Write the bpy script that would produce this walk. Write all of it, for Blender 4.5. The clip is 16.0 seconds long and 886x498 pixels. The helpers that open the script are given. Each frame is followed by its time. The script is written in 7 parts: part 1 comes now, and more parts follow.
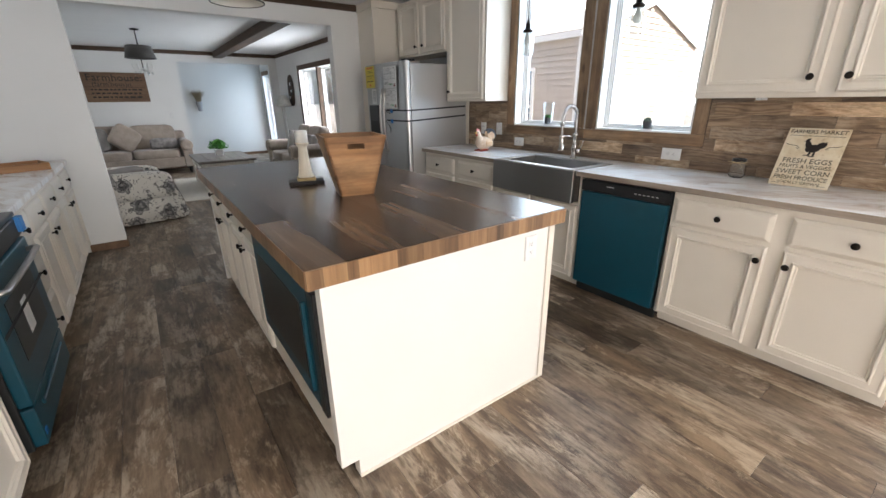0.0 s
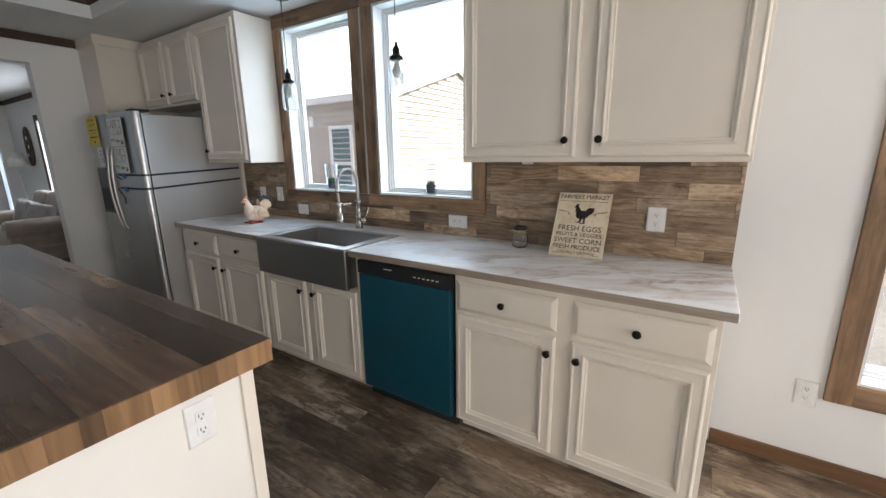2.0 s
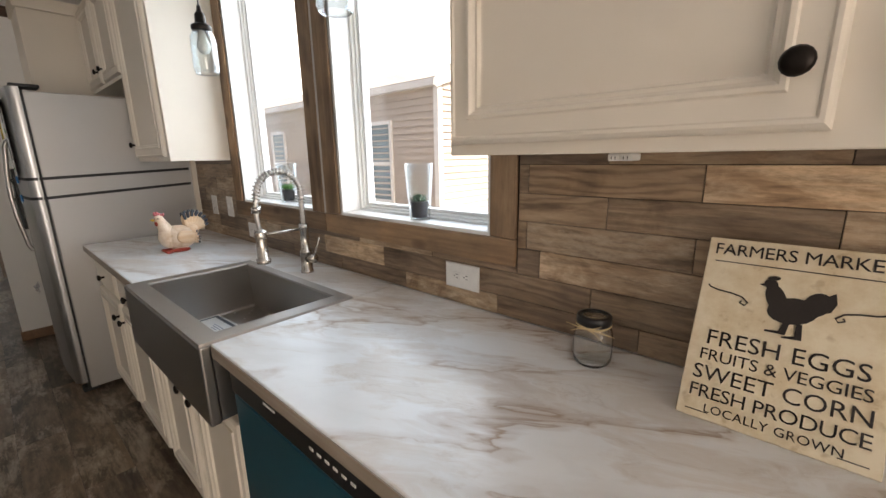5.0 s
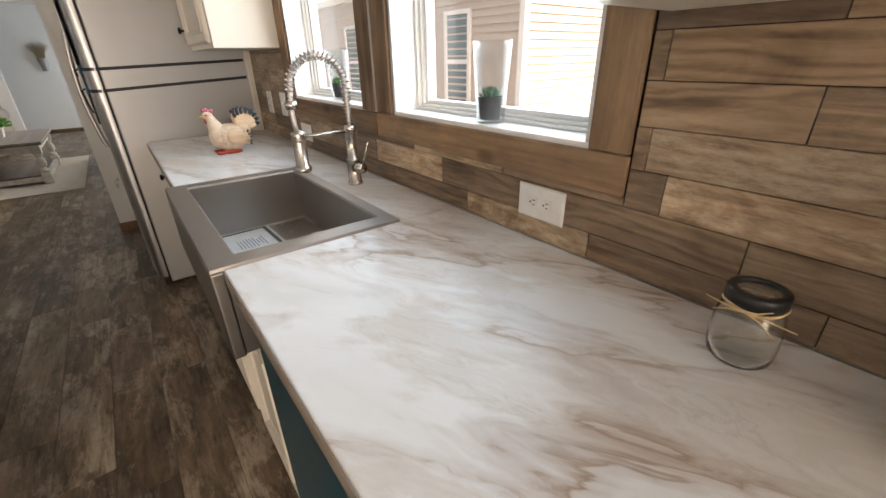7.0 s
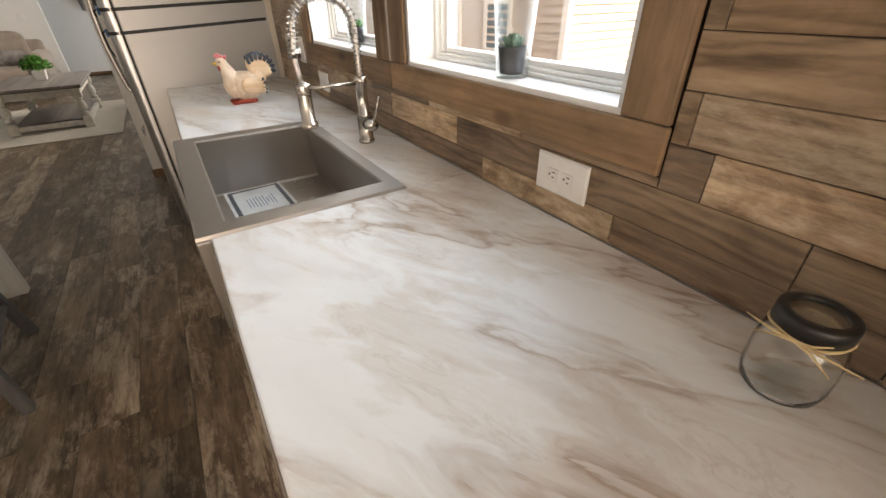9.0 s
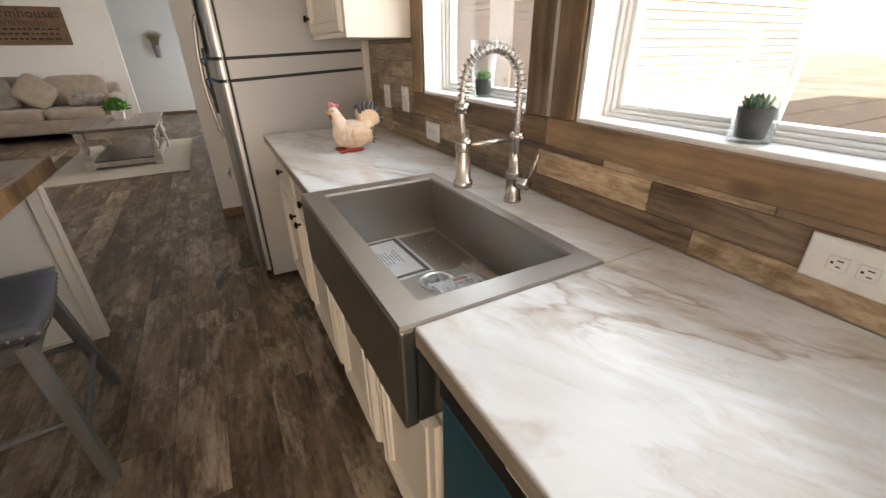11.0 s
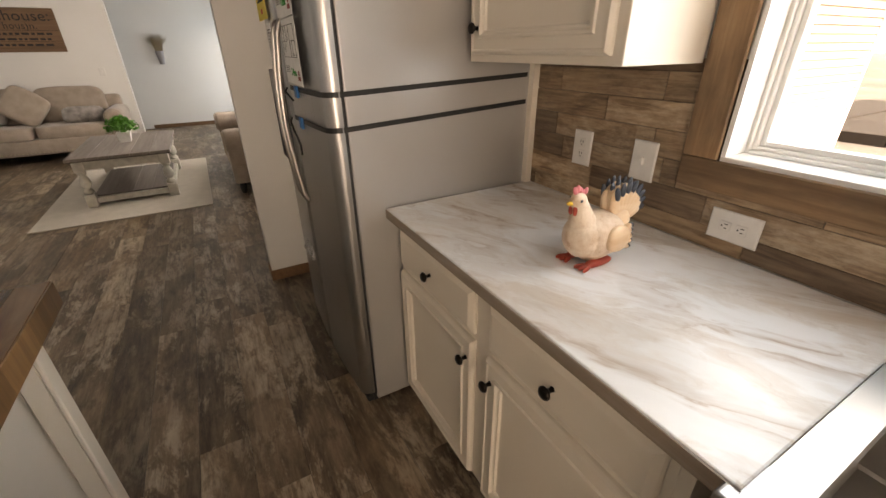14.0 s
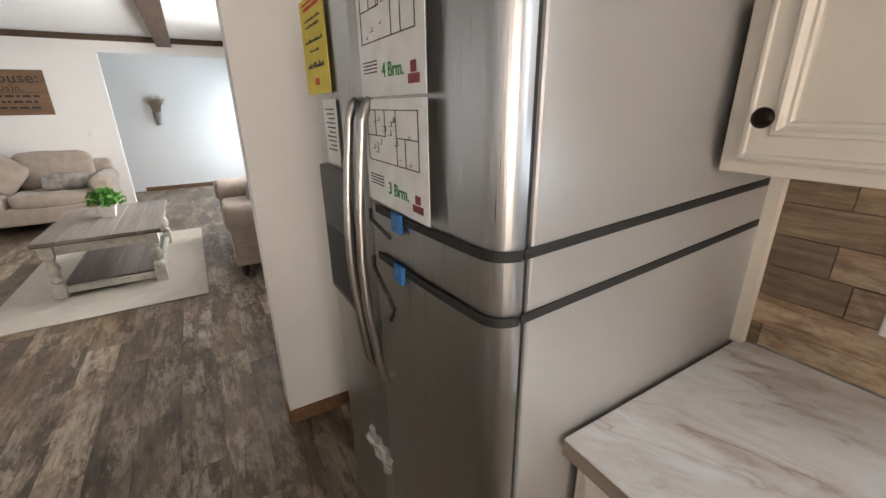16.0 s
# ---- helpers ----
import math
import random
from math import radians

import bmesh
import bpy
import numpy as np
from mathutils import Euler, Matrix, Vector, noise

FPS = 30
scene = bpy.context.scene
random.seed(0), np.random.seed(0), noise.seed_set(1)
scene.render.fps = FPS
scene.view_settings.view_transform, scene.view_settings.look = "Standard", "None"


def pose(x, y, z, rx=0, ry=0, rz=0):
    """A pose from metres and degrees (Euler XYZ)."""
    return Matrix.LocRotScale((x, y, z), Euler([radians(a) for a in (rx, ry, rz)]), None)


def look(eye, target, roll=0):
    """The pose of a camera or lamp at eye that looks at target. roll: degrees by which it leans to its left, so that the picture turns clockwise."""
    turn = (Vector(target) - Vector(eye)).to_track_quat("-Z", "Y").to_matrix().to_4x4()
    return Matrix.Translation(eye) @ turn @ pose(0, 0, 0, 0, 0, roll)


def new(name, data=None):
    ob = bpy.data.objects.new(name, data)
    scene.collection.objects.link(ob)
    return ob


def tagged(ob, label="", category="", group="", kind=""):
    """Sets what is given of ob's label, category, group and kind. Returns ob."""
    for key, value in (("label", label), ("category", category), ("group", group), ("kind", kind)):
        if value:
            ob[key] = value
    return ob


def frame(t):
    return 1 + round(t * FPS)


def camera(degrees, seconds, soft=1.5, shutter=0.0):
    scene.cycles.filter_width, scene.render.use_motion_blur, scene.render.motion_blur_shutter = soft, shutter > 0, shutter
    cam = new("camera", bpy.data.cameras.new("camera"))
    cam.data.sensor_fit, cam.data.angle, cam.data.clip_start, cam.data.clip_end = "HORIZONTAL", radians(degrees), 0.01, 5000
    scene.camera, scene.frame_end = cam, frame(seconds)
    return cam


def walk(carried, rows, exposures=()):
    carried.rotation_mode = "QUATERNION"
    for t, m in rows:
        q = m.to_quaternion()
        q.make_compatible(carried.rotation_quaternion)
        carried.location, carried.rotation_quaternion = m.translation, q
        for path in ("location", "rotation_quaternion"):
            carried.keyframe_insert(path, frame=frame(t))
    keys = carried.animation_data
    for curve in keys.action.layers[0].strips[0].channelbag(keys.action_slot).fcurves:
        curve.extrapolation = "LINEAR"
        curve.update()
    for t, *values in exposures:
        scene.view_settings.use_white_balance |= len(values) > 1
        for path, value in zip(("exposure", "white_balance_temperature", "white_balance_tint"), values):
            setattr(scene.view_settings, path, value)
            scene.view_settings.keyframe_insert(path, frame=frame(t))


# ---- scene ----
cam = camera(95.2, 16.0)
METRES, EYE, TILT, LEAN, TURN = 5.39, 1.40, 0.0, 0.0, -35.9
ROWS = [
    (0.0, 0.0, 0.0, 0.0, -0.24, -20.14, 0.65),
    (0.5, 0.026, 0.0331, 0.0011, -5.72, -18.04, 0.52),
    (1.0, 0.0519, 0.0629, 0.0025, -12.01, -15.68, 0.53),
    (1.5, 0.0861, 0.0907, 0.0032, -17.29, -14.1, 0.7),
    (2.0, 0.1232, 0.1185, 0.0074, -21.14, -13.25, 0.76),
    (2.5, 0.1559, 0.1598, 0.0037, -23.44, -13.02, 0.7),
    (3.0, 0.1848, 0.1986, 0.0041, -24.03, -12.91, 0.69),
    (5.5, 0.2615, 0.3541, -0.0046, -8.4, -14.07, 1.05),
    (6.0, 0.2698, 0.3669, -0.0087, -5.17, -16.63, 1.02),
    (6.5, 0.2671, 0.3799, -0.0099, -3.02, -20.69, 1.02),
    (7.0, 0.2635, 0.3896, -0.0121, -1.8, -25.39, 0.97),
    (7.5, 0.2673, 0.3967, -0.0122, -0.96, -29.38, 0.94),
    (8.0, 0.272, 0.404, -0.0122, 0.02, -31.79, 0.98),
    (8.5, 0.2776, 0.4086, -0.0127, 1.47, -32.66, 0.98),
    (9.0, 0.2754, 0.4096, -0.0119, 3.4, -31.96, 0.94),
    (9.5, 0.262, 0.4089, -0.0107, 5.35, -30.01, 0.83),
    (12.0, 0.1398, 0.4798, -0.008, 7.34, -26.07, 0.56),
    (12.5, 0.1032, 0.5055, -0.0044, 6.97, -26.98, 0.65),
    (13.0, 0.0738, 0.5271, -0.0005, 6.64, -27.18, 0.63),
    (13.5, 0.0489, 0.5612, 0.0032, 6.43, -27.0, 0.65),
    (14.0, 0.0264, 0.5916, 0.0059, 6.39, -26.39, 0.66),
    (14.5, -0.0041, 0.6241, 0.0083, 6.42, -25.05, 0.64),
    (15.0, -0.032, 0.6522, 0.0111, 6.49, -23.2, 0.7),
    (15.5, -0.0537, 0.6911, 0.0143, 6.34, -21.33, 0.81),
    (16.0, -0.0714, 0.7246, 0.0213, 5.01, -19.7, 0.76),
]
EXPOSURES = [
    (0.0, 0.98, 6400, 11), (1.5, 0.56, 6250, 10), (3.0, 0.56, 6300, 10), (5.5, 0.66, 7500, 15), (7.0, 0.85, 7700, 15), (8.5, 0.90, 8100, 16), (9.5, 0.92, 8200, 16), (12.0, 1.0, 8000, 17), (12.5, 1.06, 8700, 18), (13.0, 1.06, 8800, 19), (14.0, 1.02, 9100, 20), (14.5, 1.12, 10000, 22), (15.0, 1.32, 9300, 20), (15.5, 1.55, 7500, 15), (16.0, 1.66, 7300, 15),
]
walk(cam, [(t, pose(0, 0, EYE, TILT, LEAN, TURN) @ pose(METRES * x, METRES * y, METRES * z, 90 + pitch, roll, yaw))
           for t, x, y, z, yaw, pitch, roll in ROWS], EXPOSURES)

# ---- world, sun ----
SUN_EL, SUN_AZ = 42.0, 178.0     # degrees; azimuth clockwise from +y
world = bpy.data.worlds.new("sky")
scene.world = world
world.use_nodes = True
wn = world.node_tree.nodes
sky = wn.new("ShaderNodeTexSky")
sky.sky_type, sky.sun_disc, sky.dust_density, sky.ozone_density = "NISHITA", False, 6.0, 0.6
sky.sun_elevation, sky.sun_rotation = radians(SUN_EL), radians(SUN_AZ)
world.node_tree.links.new(sky.outputs[0], wn["Background"].inputs[0])
wn["Background"].inputs[1].default_value = 0.15
W_KITCHEN, W_DINE, W_LIVE, W_ENTRY, FILL_SOUTH = 7.7, 52.0, 44.0, 14.0, 68.0
sun = new("sun", bpy.data.lights.new("sun", "SUN"))
sun.data.energy, sun.data.angle, sun.data.color = 5.0, radians(0.6), (1.0, 0.98, 0.95)
_az, _el = radians(SUN_AZ), radians(SUN_EL)
_dir = Vector((math.sin(_az) * math.cos(_el), math.cos(_az) * math.cos(_el), math.sin(_el)))
sun.matrix_world = look(_dir * 30, (0, 0, 0))


def window_light(y0, y1, z0, z1, x, watts, toward, colour=(0.54, 0.77, 1.0)):
    """Sky light in a window's opening."""
    ob = new("window_light", bpy.data.lights.new("window_light", "AREA"))
    ob.data.shape, ob.data.size, ob.data.size_y = "RECTANGLE", y1 - y0, z1 - z0
    ob.data.energy, ob.data.color, ob.data.spread = watts, colour, radians(160)   # a deep reveal
    ob.matrix_world = look((x, (y0 + y1) / 2, (z0 + z1) / 2), (x + toward, (y0 + y1) / 2, (z0 + z1) / 2 - 0.06))
    return ob


# ---- material helpers ----
def material(name):
    m = bpy.data.materials.new(name)
    m.use_nodes = True
    nt = m.node_tree
    return m, nt, nt.nodes["Principled BSDF"]


def node(nt, kind, **values):
    n = nt.nodes.new("ShaderNode" + kind)
    for k, v in values.items():
        n.inputs[k.replace("_", " ")].default_value = v
    return n


def ramp(nt, source, stops):
    r = nt.nodes.new("ShaderNodeValToRGB")
    while len(r.color_ramp.elements) < len(stops):
        r.color_ramp.elements.new(0.5)
    for e, (p, c) in zip(r.color_ramp.elements, stops):
        e.position, e.color = p, (*c, 1)
    nt.links.new(source, r.inputs[0])
    return r.outputs[0]


def mapped(nt, scale, coords="Object", shift=None):
    tc = nt.nodes.new("ShaderNodeTexCoord")
    mp = nt.nodes.new("ShaderNodeMapping")
    mp.inputs["Scale"].default_value = scale
    nt.links.new(tc.outputs[coords], mp.inputs[0])
    if shift is not None:
        nt.links.new(shift, mp.inputs["Location"])
    return mp.outputs[0]


def mix(nt, factor, a, b, mode="MIX"):
    m = nt.nodes.new("ShaderNodeMix")
    m.data_type, m.blend_type = "RGBA", mode
    for sock, v in ((m.inputs[0], factor), (m.inputs[6], a), (m.inputs[7], b)):
        if isinstance(v, (int, float)):
            sock.default_value = v
        elif isinstance(v, tuple):
            sock.default_value = (*v, 1)
        else:
            nt.links.new(v, sock)
    return m.outputs[2]


def bumped(nt, bsdf, height, strength, distance=0.002):
    b = nt.nodes.new("ShaderNodeBump")
    b.inputs["Strength"].default_value, b.inputs["Distance"].default_value = strength, distance
    nt.links.new(height, b.inputs["Height"])
    nt.links.new(b.outputs[0], bsdf.inputs["Normal"])


def random_shift(nt, size=40.0):
    oi = nt.nodes.new("ShaderNodeObjectInfo")
    sc = nt.nodes.new("ShaderNodeVectorMath")
    sc.operation = "MULTIPLY"
    sc.inputs[1].default_value = (size, size * 0.71, size * 0.37)
    comb = nt.nodes.new("ShaderNodeCombineXYZ")
    for i in range(3):
        nt.links.new(oi.outputs["Random"], comb.inputs[i])
    nt.links.new(comb.outputs[0], sc.inputs[0])
    return sc.outputs[0], oi.outputs["Random"]


def painted(name, colour, rough=0.45, wear=0.05, bump=0.05, scale=6.0, spec=0.5):
    m, nt, b = material(name)
    n1 = node(nt, "TexNoise", Scale=scale, Detail=6.0)
    nt.links.new(mapped(nt, (1, 1, 1)), n1.inputs["Vector"])
    lo = tuple(c * (1 - wear) for c in colour)
    nt.links.new(ramp(nt, n1.outputs[0], [(0.3, lo), (0.7, colour)]), b.inputs["Base Color"])
    n2 = node(nt, "TexNoise", Scale=scale * 40, Detail=3.0)
    nt.links.new(mapped(nt, (1, 1, 1)), n2.inputs["Vector"])
    bumped(nt, b, n2.outputs[0], bump)
    b.inputs["Roughness"].default_value = rough
    b.inputs["Specular IOR Level"].default_value = spec
    return m


def wood(name, dark, mid, light, axis=1, rough=0.5, per_object=True, grain=60.0, bump=0.25, tone=0.35, stretch=0.06, knots=False):
    """Grained wood; axis is the way of the grain."""
    m, nt, b = material(name)
    s = [1.0, 1.0, 1.0]
    s[axis] = stretch
    shift, rnd = random_shift(nt)
    n1 = node(nt, "TexNoise", Scale=grain, Detail=8.0, Roughness=0.6, Distortion=0.6)
    n2 = node(nt, "TexNoise", Scale=grain * 0.13, Detail=4.0, Distortion=1.5)
    for n in (n1, n2):
        nt.links.new(mapped(nt, s, shift=shift if per_object else None), n.inputs["Vector"])
    c1 = ramp(nt, n1.outputs[0], [(0.28, dark), (0.5, mid), (0.75, light)])
    c2 = ramp(nt, n2.outputs[0], [(0.3, dark), (0.55, mid), (0.75, light)])
    c = mix(nt, 0.5, c1, c2)
    if per_object:
        t = ramp(nt, rnd, [(0.0, (1 - tone,) * 3), (0.5, (1.0, 1.0, 1.0)), (1.0, (1 + tone * 0.7,) * 3)])
        c = mix(nt, 1.0, c, t, "MULTIPLY")
    if knots:
        s2 = [1.0, 1.0, 1.0]
        s2[axis] = 0.45
        vo = node(nt, "TexVoronoi", Scale=9.0)
        nt.links.new(mapped(nt, s2, shift=shift), vo.inputs["Vector"])
        c = mix(nt, 0.75, c, ramp(nt, vo.outputs["Distance"], [(0.0, (0.16, 0.12, 0.1)), (0.10, (0.35, 0.28, 0.24)), (0.2, (1, 1, 1))]), "MULTIPLY")
        n4 = node(nt, "TexNoise", Scale=5.0, Detail=6.0, Roughness=0.65)
        nt.links.new(mapped(nt, [1.0 if i != axis else 0.4 for i in range(3)], shift=shift), n4.inputs["Vector"])
        c = mix(nt, 1.0, c, ramp(nt, n4.outputs[0], [(0.32, (0.5, 0.48, 0.47)), (0.5, (1, 1, 1)), (0.68, (1.5, 1.42, 1.32))]), "MULTIPLY")
    nt.links.new(c, b.inputs["Base Color"])
    b.inputs["Roughness"].default_value = rough
    bumped(nt, b, n1.outputs[0], bump, 0.001)
    return m


def metal(name, colour, rough, brushed=None, relief=0.03):
    m, nt, b = material(name)
    b.inputs["Metallic"].default_value = 1.0
    s = [1.0, 1.0, 1.0]
    if brushed is not None:
        s = [60.0, 60.0, 60.0]
        s[brushed] = 0.6
    n1 = node(nt, "TexNoise", Scale=8.0, Detail=5.0)
    nt.links.new(mapped(nt, s), n1.inputs["Vector"])
    nt.links.new(ramp(nt, n1.outputs[0], [(0.3, tuple(c * 0.95 for c in colour)), (0.7, colour)]), b.inputs["Base Color"])
    r = nt.nodes.new("ShaderNodeMapRange")
    r.inputs[3].default_value, r.inputs[4].default_value = rough * 0.8, rough * 1.25
    nt.links.new(n1.outputs[0], r.inputs[0])
    nt.links.new(r.outputs[0], b.inputs["Roughness"])
    if brushed is not None and relief:
        bumped(nt, b, n1.outputs[0], relief, 0.0005)
    return m


def plain(name, colour, rough=0.5, metallic=0.0, spec=0.5):
    m, nt, b = material(name)
    n1 = node(nt, "TexNoise", Scale=25.0, Detail=4.0)
    nt.links.new(mapped(nt, (1, 1, 1)), n1.inputs["Vector"])
    nt.links.new(ramp(nt, n1.outputs[0], [(0.25, tuple(c * 0.85 for c in colour)), (0.75, colour)]), b.inputs["Base Color"])
    b.inputs["Roughness"].default_value, b.inputs["Metallic"].default_value = rough, metallic
    b.inputs["Specular IOR Level"].default_value = spec
    return m


def fabric(name, colour, weave=900.0, wear=0.25):
    m, nt, b = material(name)
    n1 = node(nt, "TexNoise", Scale=9.0, Detail=6.0)
    n2 = node(nt, "TexNoise", Scale=weave, Detail=2.0)
    for n in (n1, n2):
        nt.links.new(mapped(nt, (1, 1, 1)), n.inputs["Vector"])
    c = ramp(nt, n1.outputs[0], [(0.3, tuple(k * (1 - wear) for k in colour)), (0.7, colour)])
    c = mix(nt, 0.35, c, ramp(nt, n2.outputs[0], [(0.35, (0.6,) * 3), (0.65, (1.0,) * 3)]), "MULTIPLY")
    nt.links.new(c, b.inputs["Base Color"])
    b.inputs["Roughness"].default_value = 0.9
    b.inputs["Sheen Weight"].default_value = 0.25
    bumped(nt, b, n2.outputs[0], 0.3, 0.001)
    return m


def pane_glass(name, tint=(1, 1, 1), gloss=0.03, edge=0.75, power=3.0):
    """Clear thin glass."""
    m = bpy.data.materials.new(name)
    m.use_nodes = True
    nt = m.node_tree
    nt.nodes.remove(nt.nodes["Principled BSDF"])
    tr, gl, mx = nt.nodes.new("ShaderNodeBsdfTransparent"), nt.nodes.new("ShaderNodeBsdfGlossy"), nt.nodes.new("ShaderNodeMixShader")
    tr.inputs[0].default_value = (*tint, 1)
    gl.inputs["Roughness"].default_value = 0.02
    lw, pw, sc = nt.nodes.new("ShaderNodeLayerWeight"), nt.nodes.new("ShaderNodeMath"), nt.nodes.new("ShaderNodeMath")
    lw.inputs[0].default_value = 0.5
    pw.operation, sc.operation = "POWER", "MULTIPLY_ADD"
    pw.inputs[1].default_value, sc.inputs[1].default_value, sc.inputs[2].default_value = power, edge, gloss
    nt.links.new(lw.outputs["Facing"], pw.inputs[0])
    nt.links.new(pw.outputs[0], sc.inputs[0])
    nt.links.new(sc.outputs[0], mx.inputs[0])
    nt.links.new(tr.outputs[0], mx.inputs[1])
    nt.links.new(gl.outputs[0], mx.inputs[2])
    nt.links.new(mx.outputs[0], nt.nodes["Material Output"].inputs[0])
    return m


# ---- materials ----
WALL = painted("wall_paint", (0.78, 0.77, 0.75), 0.6, 0.03, 0.12, 2.0, 0.3)
CEIL = painted("ceiling_paint", (0.80, 0.80, 0.79), 0.85, 0.03, 0.25, 3.0, 0.2)
CABINET = painted("cabinet_paint", (0.74, 0.675, 0.585), 0.38, 0.035, 0.04, 4.0)
CAB_IN = painted("cabinet_panel", (0.77, 0.735, 0.68), 0.4, 0.03, 0.04, 4.0)
TRIM_WHITE = painted("white_trim", (0.80, 0.80, 0.79), 0.35, 0.02, 0.02)
WOOD_TRIM = wood("stained_trim", (0.035, 0.019, 0.011), (0.075, 0.042, 0.024), (0.13, 0.075, 0.042), 1, 0.7, False, 50)
WOOD_TRIM_X = wood("stained_trim_cross", (0.035, 0.019, 0.011), (0.075, 0.042, 0.024), (0.13, 0.075, 0.042), 0, 0.7, False, 50)
CASING_H = wood("casing_wood_long", (0.095, 0.052, 0.027), (0.225, 0.14, 0.078), (0.40, 0.27, 0.165), 1, 0.6, True, 45, 0.4, 0.25, knots=True)
CASING_V = wood("casing_wood_upright", (0.095, 0.052, 0.027), (0.225, 0.14, 0.078), (0.40, 0.27, 0.165), 2, 0.6, True, 45, 0.4, 0.25, knots=True)
DARK_WOOD = plain("groove_shade", (0.03, 0.02, 0.015), 0.9)
BLACK = plain("black_plastic", (0.012, 0.012, 0.013), 0.35)
BLACK_MATTE = plain("black_matte", (0.018, 0.018, 0.018), 0.6)
BRONZE = plain("dark_bronze", (0.02, 0.015, 0.012), 0.35, 0.8)
STEEL = metal("brushed_steel", (0.46, 0.44, 0.42), 0.3, 1)
STEEL_V = metal("fridge_steel", (0.43, 0.43, 0.43), 0.29, 2, 0.0)
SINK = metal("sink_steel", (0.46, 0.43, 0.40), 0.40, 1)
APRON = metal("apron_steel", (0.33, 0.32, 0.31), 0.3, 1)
CHROME = metal("chrome", (0.75, 0.74, 0.72), 0.12)
FRIDGE_SIDE = painted("fridge_side_grey", (0.46, 0.45, 0.44), 0.32, 0.03, 0.15, 5.0)
FRIDGE_SIDE.node_tree.nodes["Principled BSDF"].inputs["Metallic"].default_value = 0.4
TEAL = painted("teal_film", (0.004, 0.058, 0.09), 0.35, 0.15, 0.03, 2.0)
BLUE_TAPE = plain("blue_tape", (0.02, 0.16, 0.42), 0.5)
PLATE = plain("white_plate", (0.80, 0.79, 0.77), 0.35)
PANE = pane_glass("window_glass")
JAR_GLASS = pane_glass("jar_glass", (0.93, 0.95, 0.95), 0.07, 0.8, 2.5)
VASE_GLASS = pane_glass("vase_glass", (0.955, 0.965, 0.965), 0.035, 0.8, 3.2)
m, nt, b = material("solid_glass")
b.inputs["Transmission Weight"].default_value, b.inputs["Roughness"].default_value, b.inputs["IOR"].default_value = 1.0, 0.0, 1.45
b.inputs["Base Color"].default_value = (0.97, 0.985, 0.98, 1)
SOLID_GLASS = m
PAPER = plain("paper", (0.80, 0.80, 0.79), 0.8)
INK = plain("ink", (0.03, 0.03, 0.035), 0.8)


# ---- mesh helpers ----
def part(name, bm, mat, parent=None, label="", smooth=False):
    """Links a bmesh as one mesh object, under a thing or a part."""
    me = bpy.data.meshes.new(name)
    bm.to_mesh(me)
    bm.free()
    for p in me.polygons:
        p.use_smooth = smooth
    me.materials.append(mat)
    ob = new(name, me)
    if parent is not None:
        ob.parent = parent
    if label:
        ob["label"] = label
    return ob


def thing(name, m, label, category, group="", kind=""):
    ob = new(name)
    ob.empty_display_size = 0.1
    ob.matrix_world = m
    return tagged(ob, label, category, group, kind)


def box(bm, x0, x1, y0, y1, z0, z1, bevel=0.0, seg=1):
    made = bmesh.ops.create_cube(bm, size=1.0, matrix=Matrix.LocRotScale(((x0 + x1) / 2, (y0 + y1) / 2, (z0 + z1) / 2), None, (x1 - x0, y1 - y0, z1 - z0)))
    if bevel:
        edges = list({e for v in made["verts"] for e in v.link_edges})
        bmesh.ops.bevel(bm, geom=edges, offset=bevel, segments=seg, profile=0.5, affect="EDGES")
    return bm


def boxes(*items, bevel=0.0, seg=1):
    bm = bmesh.new()
    for i in items:
        box(bm, *i, bevel=bevel, seg=seg)
    return bm


def one(x0, x1, y0, y1, z0, z1, bevel=0.0, seg=1):
    return box(bmesh.new(), x0, x1, y0, y1, z0, z1, bevel, seg)


def lathe(profile, seg=24, centre=(0, 0, 0), cap=True, bm=None):
    """Turned shape from (radius, height) pairs, upright."""
    bm = bm or bmesh.new()
    rings = []
    for r, z in profile:
        rings.append([bm.verts.new((centre[0] + r * math.cos(a), centre[1] + r * math.sin(a), centre[2] + z))
                      for a in (2 * math.pi * i / seg for i in range(seg))])
    for a, b in zip(rings, rings[1:]):
        for i in range(seg):
            bm.faces.new((a[i], a[(i + 1) % seg], b[(i + 1) % seg], b[i]))
    if cap:
        bm.faces.new(list(reversed(rings[0])))
        bm.faces.new(rings[-1])
    return bm


def tube(points, radius, seg=10, bm=None, cap=True):
    """Round bar along points; radius may be a list."""
    bm = bm or bmesh.new()
    pts = [Vector(p) for p in points]
    radii = radius if isinstance(radius, (list, tuple)) else [radius] * len(pts)
    rings, up = [], None
    for i, p in enumerate(pts):
        d = (pts[min(i + 1, len(pts) - 1)] - pts[max(i - 1, 0)]).normalized()
        if up is None:
            up = Vector((0, 0, 1)) if abs(d.z) < 0.9 else Vector((1, 0, 0))
        s = d.cross(up).normalized()
        up = s.cross(d).normalized()
        rings.append([bm.verts.new(p + radii[i] * (math.cos(a) * s + math.sin(a) * up)) for a in (2 * math.pi * k / seg for k in range(seg))])
    for a, b in zip(rings, rings[1:]):
        for i in range(seg):
            bm.faces.new((a[i], b[i], b[(i + 1) % seg], a[(i + 1) % seg]))
    if cap:
        bm.faces.new(rings[0])
        bm.faces.new(list(reversed(rings[-1])))
    bmesh.ops.recalc_face_normals(bm, faces=bm.faces[:])
    return bm


